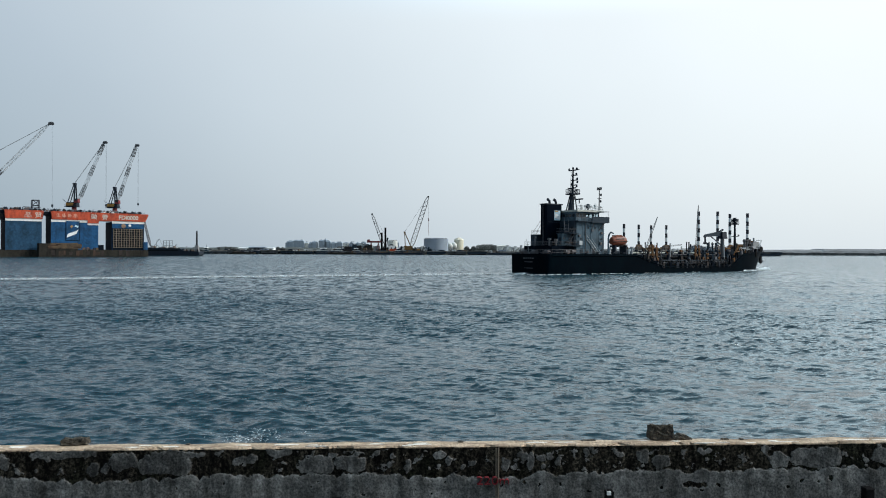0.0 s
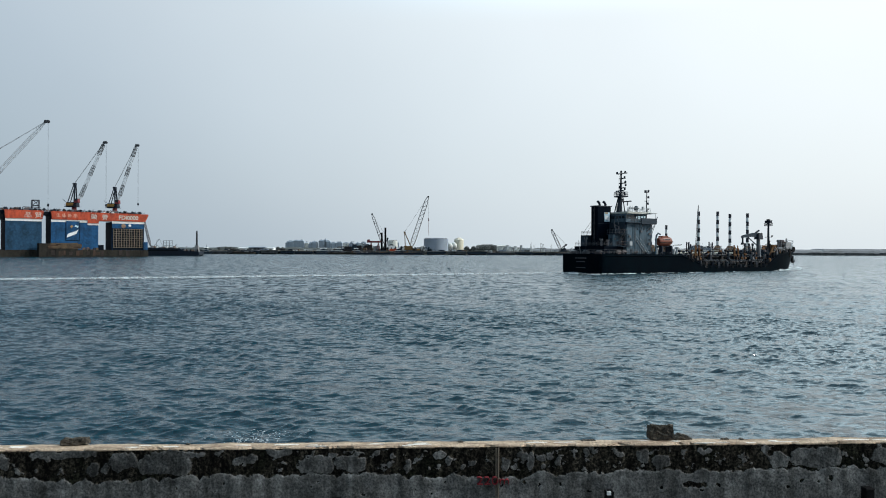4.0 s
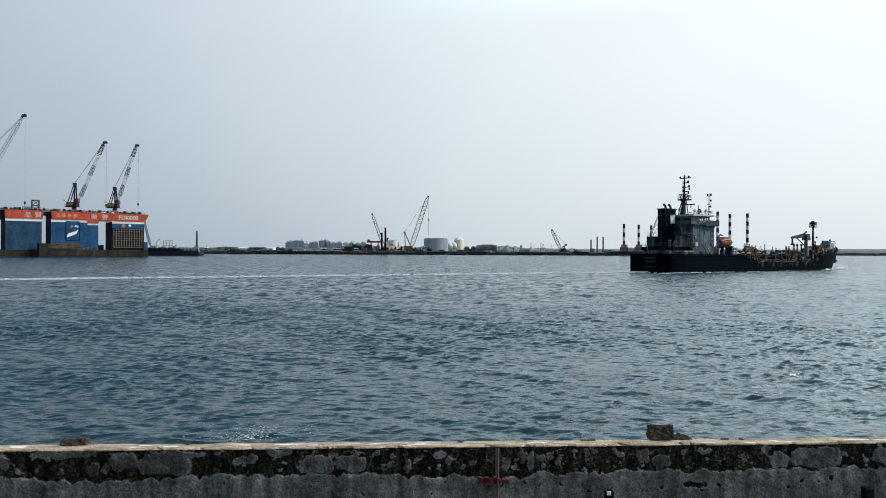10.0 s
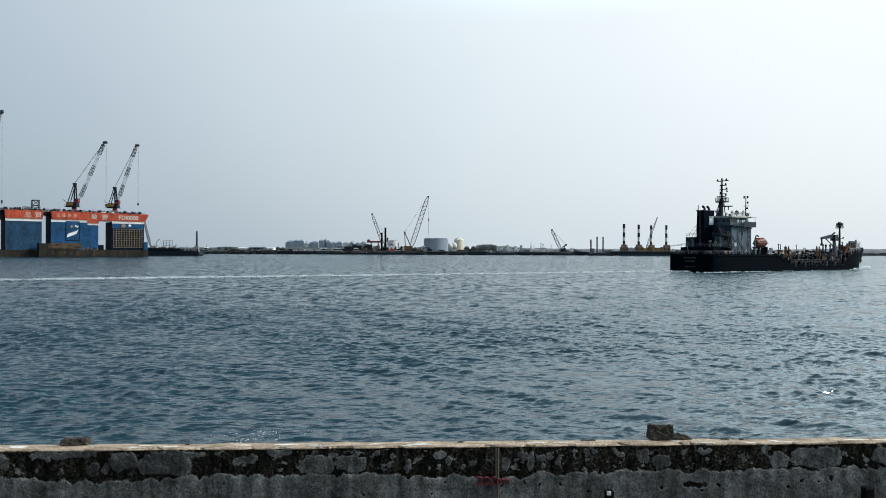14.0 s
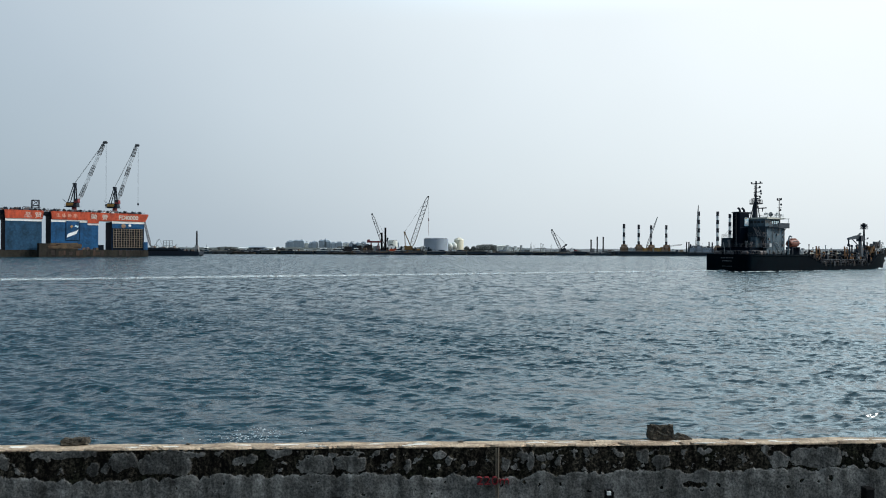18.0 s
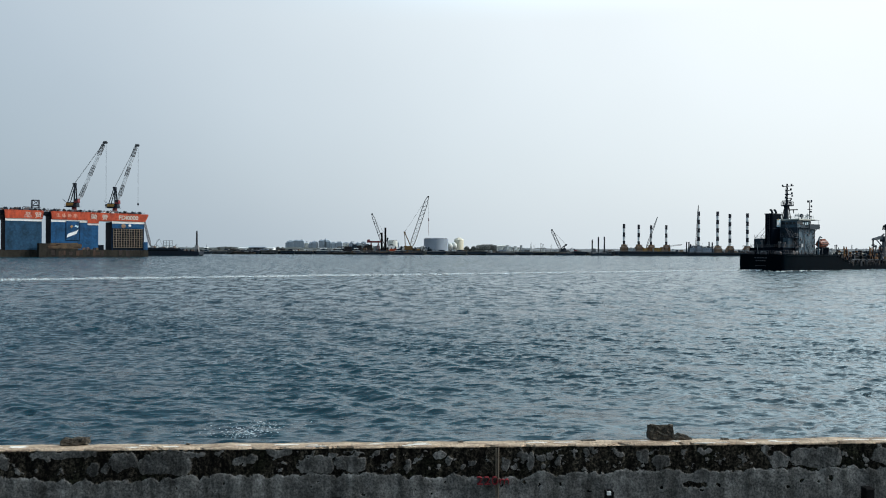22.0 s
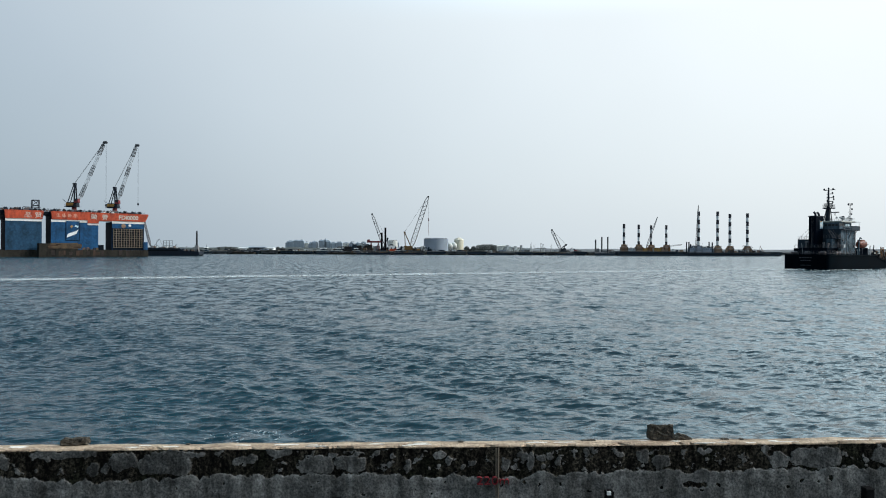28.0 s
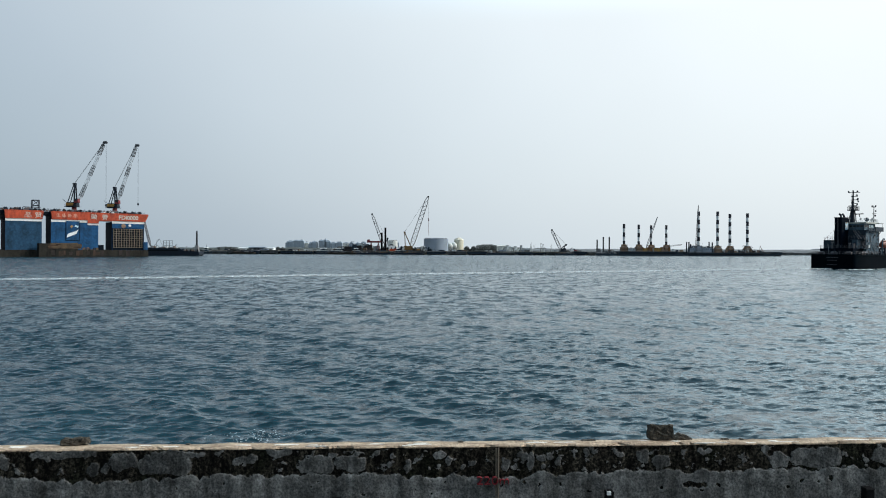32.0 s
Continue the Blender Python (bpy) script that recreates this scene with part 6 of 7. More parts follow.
def barges():
    def first(root, zt):
        part("crane_boom", Shape().lattice((245.93-209.25, 14, zt + 4), (259.52-209.25, 14, 46.92), 1.5, 1.1, 14, 0.15), "boom", root, "grey lattice boom")
        part("crane_cab", Shape().box(34, 12, zt, 40, 16, zt + 4, 0, 0.9), "crane_yellow", root)
        rng = random.Random(4)
        for k in range(16):
            x = 6 + k * 4.6
            part("deck_gear", Shape().box(x, 2 + rng.random() * 6, zt, x + rng.uniform(1.2, 4), 9, zt + rng.uniform(1.4, 5.6), 0, 0.85), ("crane_yellow", "jack_brown", "ochre", "pale", "dark_steel")[k % 5], root)
        part("gangway", Shape().lattice((60, 3, zt + 6.4), (76, 3, zt + 8.2), 1.2, 1.0, 9, 0.12), "dark_steel", root)
    jack_up(pose(209.25, 812, 0), (0, 290.77-209.25, 26, 5.2),
            [(216.72-209.25, 5, 37.89, 1.45), (234.38-209.25, 5, 37.29, 1.45),
             (253.67-209.25, 20, 37.14, 1.35), (272.28-209.25, 20, 37.22, 1.35)],
            "four-legged jack-up barge with brown jacking houses and a crane", [(12, 4, 11, 8, 4.0, "pale"), (44, 6, 9, 8, 4.5, "house_yellow"), (29, 3, 5, 6, 3.4, "house_yellow")], first, ("jack_brown",) * 4)

    def second(root, zt):
        b = 291.45
        part("lattice_mast", Shape().lattice((302.32-b, 4, zt + 2), (305.38-b, 4, 60.71), 1.4, 0.9, 24, 0.14), "boom", root, "tall lattice boom beside the leg")
        for x, h in ((0.6, 12.0), (3.4, 12.2), (5.6, 9.8), (27.6, 12.4), (31.4, 11.8)):
            part("spud_pile", Shape().tube((x, 6, -4), (x, 6, 4.6 + h), 0.75, n=10), "dark_steel", root, "dark spud pile", True)
        part("gangway", Shape().lattice((66, 2, zt + 8.4), (78, 2, zt + 6.2), 1.2, 1.0, 8, 0.12).tube((66.5, 2, zt), (66.5, 2, zt + 8.6), 0.2).tube((69.5, 2, zt), (69.5, 2, zt + 8), 0.2), "steel", root)
        for k in range(22):
            x, h = 6 + k * 1.25, 5.6 + (k * 7 % 6) * 0.55
            part(("roof_vent", "roof_locker", "lamp_post")[k % 3], (Shape().tube((x, 5, zt + 5.2), (x, 5, zt + h + 0.8), 0.28, n=6), Shape().box(x - 0.6, 4.4, zt + 5.2, x + 0.6, 6, zt + h, 0, 0.9), Shape().tube((x, 4.6, zt + 5.2), (x, 4.6, zt + h + 2.4), 0.1, n=5).box(x - 0.25, 4.4, zt + h + 2.3, x + 0.25, 4.8, zt + h + 2.6))[k % 3], ("steel", "dark_steel", "pale", "house_dark")[k % 4], root)
        for k in range(16):
            x = 42 + k * 3.2
            part("deck_stack", Shape().box(x, 1.2, zt, x + 1.2 + (k * 5 % 4) * 0.6, 3.0, zt + 0.8 + (k * 3 % 5) * 0.5, 0, 0.92).box(x + 0.3, 1.3, zt + 0.8, x + 0.9, 2.8, zt + 1.8 + (k * 3 % 5) * 0.5, 0, 0.8), ("dark_steel", "rust", "house_dark", "brown")[k % 4], root)
        part("small_derrick", Shape().tube((92, 4, zt), (88, 4, zt + 8.5), 0.25).tube((87, 4, zt), (88, 4, zt + 8.5), 0.2).tube((88, 4, zt + 8.5), (91, 4, zt), 0.12), "ochre", root)
        rng = random.Random(6)
        for k in range(18):
            x = 4 + k * 4.9
            part("deck_gear", Shape().box(x, 2 + rng.random() * 6, zt, x + rng.uniform(1.2, 4), 9, zt + rng.uniform(0.8, 3.2), 0, 0.85), ("pale", "steel", "dark_steel", "jack_brown")[k % 4], root)
    b = 291.45
    jack_up(pose(b, 812, 0), (0, 395.39-291.45, 26, 4.2),
            [(306.06-291.45, 5, 53.24, 1.6), (328.82-291.45, 5, 53.34, 1.6),
             (349.83-291.45, 20, 51.35, 1.6), (371.19-291.45, 20, 52.14, 1.6)],
            "jack-up barge with four tall black-and-white banded legs", [(4, 4, 26, 8, 5.4, "tank_blue"), (9, 12.2, 12, 8, 8.4, "pale"), (24, 12.2, 9, 8, 7.4, "tank_white"), (33, 4, 5, 8, 4.0, "tank_blue"), (68, 5, 7, 8, 3.6, "pale")], second, ("tank_blue", "jack_brown", "jack_brown", "jack_brown"))


def drifting_barge():
    root = thing("spud_barge", pose(182.99, 806, 0), "low dark barge with three upright spud piles", "barge")
    part("hull", Shape().prism([(-9, 0.4), (-7.5, -1.5), (13, -1.5), (15, 0.6), (15, 2.6), (-9, 2.6)], 0, 8, "y"), "house_dark", root)
    for x, z in ((-7.4, 18.9), (-0.1, 22.2), (7.0, 22.2)):
        part("spud_pile", Shape().turned(x, 3, [(0.85, -4), (0.85, z), (0.95, z + 0.1)], 10), "boom_dark", root, "dark spud pile", True)
    part("winch_house", Shape().box(-8, 1, 2.6, -3.5, 6, 8.4, 0, 0.9), "steel", root)
    part("deck_gear", Shape().box(1.5, 1, 2.6, 5, 5, 4.6, 0, 0.8).box(9, 1, 2.6, 12, 5, 4.2), "dark_steel", root)
    part("guard_rail", Shape().rail([(-8.8, 0.2, 2.6), (14.6, 0.2, 2.6)], 1.1, 2, 0.06), "pale", root)
    return root


def shore_crane(m, foot, tip, peak, body, label, mat="crane_yellow", hook=None, boom="boom"):
    root = thing("crawler_crane", m, label, "crane", "cranes on the mole")
    part("crawler", Shape().box(-4.2, -2.8, 0, 4.2, -1.6, 1.6, 0, 0.9).box(-4.2, 1.6, 0, 4.2, 2.8, 1.6, 0, 0.9), "dark_steel", root)
    part("machine_house", Shape().box(-body, -2, 1.6, body * 0.7, 2, 1.6 + body * 0.8, 0, 0.93), mat, root)
    cab = part("driver_cab", Shape().box(body * 0.5, -2.6, 1.8, body * 0.5 + 2, -0.8, 4.4, 0, 0.9), mat, root)
    part("cab_window", Shape().box(body * 0.5 + 0.3, -2.66, 3.0, body * 0.5 + 1.7, -2.6, 4.0), "glass", cab)
    f, t, p = Vector((foot[0], 0, foot[1])), Vector((tip[0], 0, tip[1])), Vector((peak[0], 0, peak[1]))
    part("boom", Shape().lattice(f, t, 5.6 if body > 4 else 3.5, 4.2 if body > 4 else 2.6, 24 if body > 4 else 16, 0.36 if body > 4 else 0.24), boom, root, "lattice boom")
    part("boom_head", Shape().box(t.x - 0.8, -0.7, t.z - 1.4, t.x + 1.6, 0.7, t.z + 0.6, 0, 0.8), "boom_dark", root)
    part("gantry", Shape().tube((-body * 0.8, -1, 1.6 + body * 0.8), p, 0.5).tube((-body * 0.8, 1, 1.6 + body * 0.8), p, 0.5).tube((body * 0.3, 0, 1.6 + body * 0.8), p, 0.55).box(p.x - 1.2, -1, p.z - 1.5, p.x + 1.2, 1, p.z + 0.5), mat, root)
    s = Shape()
    for y in (-0.6, 0.6):
        s.tube((p.x, y, p.z), (t.x, y, t.z), 0.09)
    part("pendants", s, "boom", root)
    if hook is not None:
        part("hoist_rope", Shape().tube((t.x + 0.9, 0, t.z), (t.x + 0.9, 0, hook + 1), 0.12), "dark_steel", root)
        part("hook_block", Shape().box(t.x + 0.3, -0.4, hook + 18, t.x + 1.5, 0.4, hook + 22, 0, 0.6).tube((t.x + 0.9, 0, hook), (t.x + 0.9, 0, hook + 18), 0.16), "crane_red", root, "dark red hook gear")
    return root


def mole_things():
    Y = 852
    shore_crane(pose(-42.35, 852, 4.4), (2.0, 2.6), (-19.06--42.35, 72.66-4.4), (-48.00--42.35, 28.06-4.4), 6.0,
                "large yellow crawler crane with a tall lattice boom", hook=23.95-4.4, boom="boom")
    shore_crane(pose(-71.63, 856, 4.4), (-1.5, 2.4), (-89.36--71.63, 50.67-4.4), (2.0, 16.0), 3.6, "dark crawler crane with a lattice boom", "dark_steel", boom="boom_dark")
    shore_crane(pose(149.30, 850, 4.4), (-2.5, 2.4), (135.21-149.30, 31.64-4.4), (4.0, 9.0), 2.8, "small dark crawler crane", "dark_steel", boom="boom")
    # two black piling leaders and a red rig
    for way, rise in ((-0.08989, 0.02550), (-0.08451, 0.03298)):
        r = thing("piling_leader", pose(way * 850, 850, 4.4), "tall black piling leader on the mole", "piling rig", "piling leaders")
        part("leader", Shape().box(-1.15, -0.9, 0, 1.15, 0.9, rise * 850 + 1.1), "black", r)
        part("leader_foot", Shape().box(-2, -2, 0, 2, 2, 1.4, 0, 0.7), "dark_steel", r)
    r = thing("red_rig", pose(-86.62, 850, 4.4), "red gantry rig standing on the mole", "rig")
    part("gantry_beam", Shape().box(-8, -1.4, 10.2, 9, 1.4, 12.4).box(-8, -1.4, 12.4, -4, 1.4, 14.2, 0, 0.7), "crane_red", r)
    for x in (-3, 6):
        part("gantry_leg", Shape().tube((x - 2, 0, 0), (x, 0, 10.4), 0.5).tube((x + 2, 0, 0), (x, 0, 10.4), 0.5), "crane_red", r)
    part("rig_body", Shape().box(-12, -2, 0, -1, 3, 6.8, 0, 0.9), "brown", r)
    part("rig_deck", Shape().box(8, -4, 0, 17, 0, 2.6, 0, 0.9), "dock_red", thing("red_float", pose(-74.82, 852, 4.4), "small bright red float", "float"))
    # a dark dredger with an uneven top and thin masts
    r = thing("dredger", pose(-107.43, 836, 0), "dark brown dredger with thin masts at the mole", "dredger")
    part("hull", Shape().prism([(-17, 1), (-15, -2), (15, -2), (18, 1.5), (18, 5.0), (-17, 4.6)], 0, 9, "y"), "pontoon", r)
    for x, w, h, m in ((-9, 9, 9.6, "brown"), (-1.5, 5.5, 12.4, "house_dark"), (4.5, 6, 10.6, "brown"), (11.5, 4.5, 8.0, "rust"), (-15, 3, 7.0, "dark_steel")):
        b = part("deck_house", Shape().box(x - w / 2, 1.5, 4.6, x + w / 2, 7, h, 0, 0.94), m, r)
        for k in range(int(w / 1.8)):
            part("house_window", Shape().box(x - w / 2 + 0.6 + k * 1.8, 1.44, h - 2.2, x - w / 2 + 1.5 + k * 1.8, 1.62, h - 1.2), "glass", b)
    for x, h in ((-12.5, 15), (-3, 17.5), (8, 16), (14.5, 13)):
        part("mast", Shape().tube((x, 4, 4.6), (x + 0.8, 4, h), 0.16).tube((x + 0.6, 4, h - 2), (x + 4.5, 4, 6), 0.08), "dark_steel", r)
    # tanks
    def tank(way, rise, wide, mat, label, dome=0.06, Y=1150, z0=5.0):
        x, high, r = way * Y, 5.5 + rise * Y, wide / 2 * Y
        root = thing("storage_tank", pose(x, Y, 0), label, "storage tank", "tanks on the far shore")
        if dome > 0.9:
            c = high - r
            part("sphere", Shape().turned(0, 0, [(max(0.2, r * math.sin(math.pi * k / 10)), c - r * math.cos(math.pi * k / 10)) for k in range(11)], 20), mat, root, "", True)
            for k in range(6):
                part("support_leg", Shape().tube((r * 0.95 * math.cos(k * 1.047), r * 0.95 * math.sin(k * 1.047), 0), (r * 0.95 * math.cos(k * 1.047), r * 0.95 * math.sin(k * 1.047), c), 0.4), "pale", root)
            return
        part("shell", Shape().turned(0, 0, [(r, 0), (r, high * 0.97)], 32), mat, root, "", True)
        part("roof", Shape().turned(0, 0, [(r * 1.01, high * 0.965), (r * 1.01, high * 0.985), (r * 0.6, high * (1 + dome * 0.6)), (0.3, high * (1 + dome))], 32), mat, root, "", True)
        for k in range(1, 4):
            part("wind_girder", Shape().turned(0, 0, [(r * 1.015, high * k / 4), (r * 1.015, high * k / 4 + 0.5)], 32), mat, root)
        part("tank_stair", Shape().tube((-r * 0.7, -r * 0.75, 1), (r * 0.1, -r * 1.02, high), 0.35), "steel", root)
        part("roof_rail", Shape().rail([(r * 0.9 * math.cos(a * 0.5), r * 0.9 * math.sin(a * 0.5), high * 0.98) for a in range(13)], 1.2, 4, 0.12), "steel", root)
    tank(-0.01036, 0.01715, 0.03563, "tank_blue", "large blue-grey storage tank on the far shore", 0.02)
    tank(0.02320, 0.0158, 0.0138, "tank_cream", "cream domed storage tank with a railed roof", 0.16, 1200)
    tank(-0.07374, 0.01397, 0.01408, "tank_white", "pale round storage tank behind the cranes", 0.05, 1150)
    tank(0.01574, 0.01188, 0.0099, "tank_white", "white spherical storage tank on legs", 1.0, 1180)
    tank(0.00994, 0.01103, 0.0083, "tank_white", "white spherical storage tank on legs", 1.0, 1160)
    # town behind
    rng = random.Random(14)
    for way, rise, wide in ((-0.22867, 0.00997, 0.0058), (-0.22370, 0.01165, 0.0066), (-0.21541, 0.01251, 0.0075), (-0.20795, 0.01254, 0.0066), (-0.20050, 0.01009, 0.0050), (-0.19470, 0.00929, 0.0058), (-0.18890, 0.01097, 0.0075), (-0.17896, 0.01267, 0.0066), (-0.17316, 0.01436, 0.0050), (-0.16901, 0.01189, 0.0075), (-0.16073, 0.00944, 0.0066), (-0.15244, 0.01031, 0.0075), (-0.14250, 0.00952, 0.0075), (-0.13422, 0.01039, 0.0058), (-0.12510, 0.00960, 0.0066), (-0.11682, 0.01047, 0.0066), (-0.06711, 0.01069, 0.0050)):
        Y = 2100
        x, high = way * Y, 5.5 + rise * Y
        root = thing("apartment_block", pose(x, Y, 0), "distant hazy grey apartment block", "building", "town blocks")
        hw = wide * Y * (0.54 if wide > 0.006 else 0.42)
        part("wall", Shape().box(-hw, 0, 0, hw, 18, high), "tank_white" if way in (-0.20050, -0.14250) else "tower", root)
        part("roof", Shape().box(-hw, 0, high, hw, 18, high + rng.uniform(1.5, 4.5), 0, rng.uniform(0.5, 0.85)).box(-hw * 0.25, 6, high + 1.2, hw * 0.2, 10, high + rng.uniform(4.0, 5.5)), "tower", root)
        s = Shape()
        for c in range(max(2, int(hw / 2))):
            for f in range(max(3, int(high / 4.5))):
                s.box(-hw + (c + 0.35) * 2 * hw / max(2, int(hw / 2)), -0.3, 3 + f * 4.5, -hw + (c + 0.75) * 2 * hw / max(2, int(hw / 2)), 0, 5.4 + f * 4.5)
        part("windows", s, "haze_glass", root)
    # long pale sheds
    for way, end, rise, mat in ((-0.30075, -0.24855, 0.00302, "white"), (-0.28500, -0.26015, 0.00433, "tank_blue"), (0.07954, 0.09362, 0.00803, "tank_white"), (0.09362, 0.10771, 0.00643, "pale"), (-0.03314, -0.02651, 0.00587, "pale"), (0.11765, 0.12925, 0.00447, "pale")):
        Y = 1050
        root = thing("shed", pose(way * Y, Y, 4.4), "long low pale shed on the far shore", "building", "sheds")
        w, high = (end - way) * Y, 1.1 + rise * Y
        part("wall", Shape().box(0, 0, 0, w, 14, high * 0.8), mat, root)
        part("roof", Shape().prism([(-0.6, high * 0.8), (14.6, high * 0.8), (7, high)], -0.5, w + 0.5, "x"), mat, root)
        for c in range(int(w / 6)):
            part("shed_door", Shape().box(2 + c * 6, -0.1, 0, 4.4 + c * 6, 0, high * 0.45), "steel", root)


def pale_works():
    """Low white plant buildings and thin white posts behind the mole."""
    for k in range(9):
        x, Y = 79.0 + k * 3.9 + (k * 7 % 3) * 0.6, 980
        w, h = 2.4 + (k * 5 % 4) * 0.45, 4.4 + (k * 3 % 5) * 1.0
        r = thing("plant_hut", pose(x, Y, 4.4), "small white plant building behind the mole", "building", "plant huts")
        b = part("wall", Shape().box(0, 0, 0, w, 6, h), ("white", "tank_white", "pale")[k % 3], r)
        part("roof", Shape().box(-0.2, -0.2, h, w + 0.2, 6.2, h + 0.35), "steel", r)
        part("window", Shape().box(w * 0.2, -0.06, h - 2.0, w * 0.45, 0, h - 0.9), "glass", b)
        part("door", Shape().box(w * 0.55, -0.06, 0, w * 0.85, 0, 2.2), "dark_steel", b)
    for k, (x, h) in enumerate(((120.6, 10.6), (122.4, 7.5), (136.2, 11.0), (137.4, 9.4), (139.5, 6.0), (149.8, 9.4))):
        r = thing("light_mast", pose(x, 940, 4.4), "thin pale light mast on the mole", "mast", "light masts")
        part("pole", Shape().tube((0, 0, 0), (0, 0, h), 0.3, 0.16, 6), "pale", r)
        part("foot_block", Shape().box(-1.0, -1.0, 0, 1.0, 1.0, 1.6 + (k % 3) * 0.8, 0, 0.7), "tank_white", r)
        part("lamp_bar", Shape().box(-0.9, -0.2, h - 0.3, 0.9, 0.2, h), "pale", r)


def trees():
    rng = random.Random(17)
    spots = [(0.05302, 0.00874, 1080), (0.05882, 0.00959, 1085), (0.06462, 0.00920, 1080), (0.07042, 0.00964, 1090), (0.07622, 0.00801, 1080), (0.08285, 0.00763, 1085), (0.03480, 0.00617, 1090), (0.04474, 0.00621, 1090), (-0.31732, 0.00377, 900), (-0.31152, 0.00338, 900), (-0.24192, 0.00411, 1100), (-0.23529, 0.00331, 1100), (-0.32809, 0.00290, 950), (-0.15244, 0.00534, 1150), (-0.14250, 0.00538, 1150), (-0.11930, 0.00465, 1150), (0.09611, 0.00479, 1100), (0.11102, 0.00444, 1100)]
    for way, rise, Y in spots:
        high = 1.1 + rise * Y
        root = thing("tree", pose(way * Y, Y, 4.4), "rounded hazy grey-green tree on the far shore", "tree", "shore trees")
        s = Shape().tube((0, 0, 0), (0.2, 0, high * 0.55), 0.35, 0.2)
        for a in range(5):
            s.tube((0.1, 0, high * 0.4), (high * 0.3 * math.cos(a * 1.3), high * 0.3 * math.sin(a * 1.3), high * 0.75), 0.15, 0.06, 4)
        part("trunk", s, "brown", root)
        s = Shape()
        for c in range(620):
            d = Vector((rng.gauss(0, 1), rng.gauss(0, 1), rng.gauss(0, 1))).normalized() * rng.uniform(0.55, 1.0)
            p = Vector((d.x * high * 0.52, d.y * high * 0.52, high * 0.52 + d.z * high * 0.46))
            q = Vector((rng.gauss(0, 1), rng.gauss(0, 1), rng.gauss(0, 1))).normalized() * rng.uniform(0.5, 1.0)
            w = q.orthogonal().normalized() * 0.5
            s.add([p - q, p + w, p + q, p - w], [(0, 1, 2, 3)])
        part("crown", s, "leaf", root)


def workboats():
    """The dark barge beside the dock and the clutter of craft along the mole."""
    root = thing("work_barge", pose(-244.04, 560, 0), "long dark work barge with frames and a tall post", "barge")
    w = -200.43 - -244.04
    part("hull", Shape().prism([(0, 0), (2, -2), (w - 3, -2), (w, 1.0), (w, 3.6), (w - 12, 3.9), (w - 16, 6.3), (0, 6.3)], 0, 12, "y"), "dark_steel", root, "dark hull")
    part("rubbing_bar", Shape().box(0.5, -0.4, 4.2, w - 17, 0, 4.9), "black", root)
    fx = -230.59 - -244.04
    s = Shape()
    for dx in (0, 2.4, 4.8, 7.2):
        s.tube((fx + dx, 3, 6.2), (fx + dx, 3, 12.6), 0.14)
    for z in (8.5, 10.6, 12.6):
        s.tube((fx, 3, z), (fx + 7.2, 3, z), 0.12)
    part("pipe_frame", s, "steel", root)
    px = -203.91 - -244.04
    part("tall_post", Shape().box(px - 0.6, 4.2, 5.0, px + 0.6, 5.8, 20.6, 0, 0.7), "boom_dark", root, "dark square post")
    part("post_base", Shape().box(px - 1.8, 3.4, 3.6, px + 1.8, 6.6, 8.8, 0, 0.7), "boom", root, "grey post base")
    part("jib", Shape().lattice((2.0, 4, 8.5), (-3.4, 4, 29.5), 1.5, 1.1, 14, 0.19).tube((3.4, 4, 6.2), (2.0, 4, 9.5), 0.2).tube((4.2, 4, 6.3), (9.4, 4, 14), 0.16).tube((9.4, 4, 14), (12.5, 4, 7), 0.12), "steel", root, "leaning lattice jib")
    rng = random.Random(8)
    for c in range(16):
        x = 4 + c * 2.0
        if x > w - 18:
            break
        part("deck_gear", Shape().box(x, 1, 6.2, x + rng.uniform(0.8, 1.7), 4, 6.3 + rng.uniform(0.4, 2.0), 0, 0.8), ("steel", "rust", "pale", "dark_steel")[c % 4], root)
    part("guard_rail", Shape().rail([(0.5, 0.2, 6.3), (w - 17, 0.2, 6.3)], 1.1, 2.0, 0.05), "pale", root)
    for c in range(9):
        x = w - 14 + c * 1.5
        part("chain_pile", Shape().box(x, 0.6, 3.5, x + rng.uniform(0.6, 1.4), 3, 4.2 + rng.uniform(0.2, 1.6), 0, 0.7), ("black", "rust", "heap", "steel")[c % 4], root)
    for c in range(5):
        x = 1.5 + c * 5.2
        part("derrick_post", Shape().tube((x, 5, 6.2), (x + 0.4, 5, 9.5 + (c * 3 % 4) * 1.3), 0.13).tube((x + 0.3, 5, 9.0), (x + 2.8, 5, 6.6), 0.08), "dark_steel", root)
    # rusty sand barge before the dock
    root = thing("sand_barge", DOCK @ pose(-8, -9, 0), "rusty low barge loaded with brown timber and scrap", "barge")
    part("hull", Shape().prism([(0, 0.5), (2, -1.5), (34, -1.5), (36, 0.5), (36, 4.6), (22, 4.6), (22, 5.6), (0, 5.6)], 0, 6.5, "y"), "pontoon", root)
    for k in range(17):
        part("side_plate", Shape().box(0.2 + k * 2.08, -0.1, 0.9 + (k * 7 % 5) * 0.25, 2.15 + k * 2.08, 0.0, 3.4 + (k * 5 % 4) * 0.4), ("heap", "pontoon", "pontoon", "heap", "brown")[k * 3 % 5], root, "rusty side plate")
    rng = random.Random(61)
    for k in range(44):
        x, row = rng.uniform(4.6, 20.5), k % 6
        w, z = rng.uniform(2.5, 6.0), 5.6 + row * 0.6
        part("timber_balk", Shape().box(x, 0.3 + rng.uniform(0, 0.5), z, min(24.6, x + w), 4.5 + rng.uniform(0, 0.8), z + rng.uniform(0.45, 0.62), rng.uniform(-1.5, 1.5)), ("sand", "rust", "brown", "sand", "heap", "tan")[(k * 5 + row) % 6], root, "weathered brown timber balk")
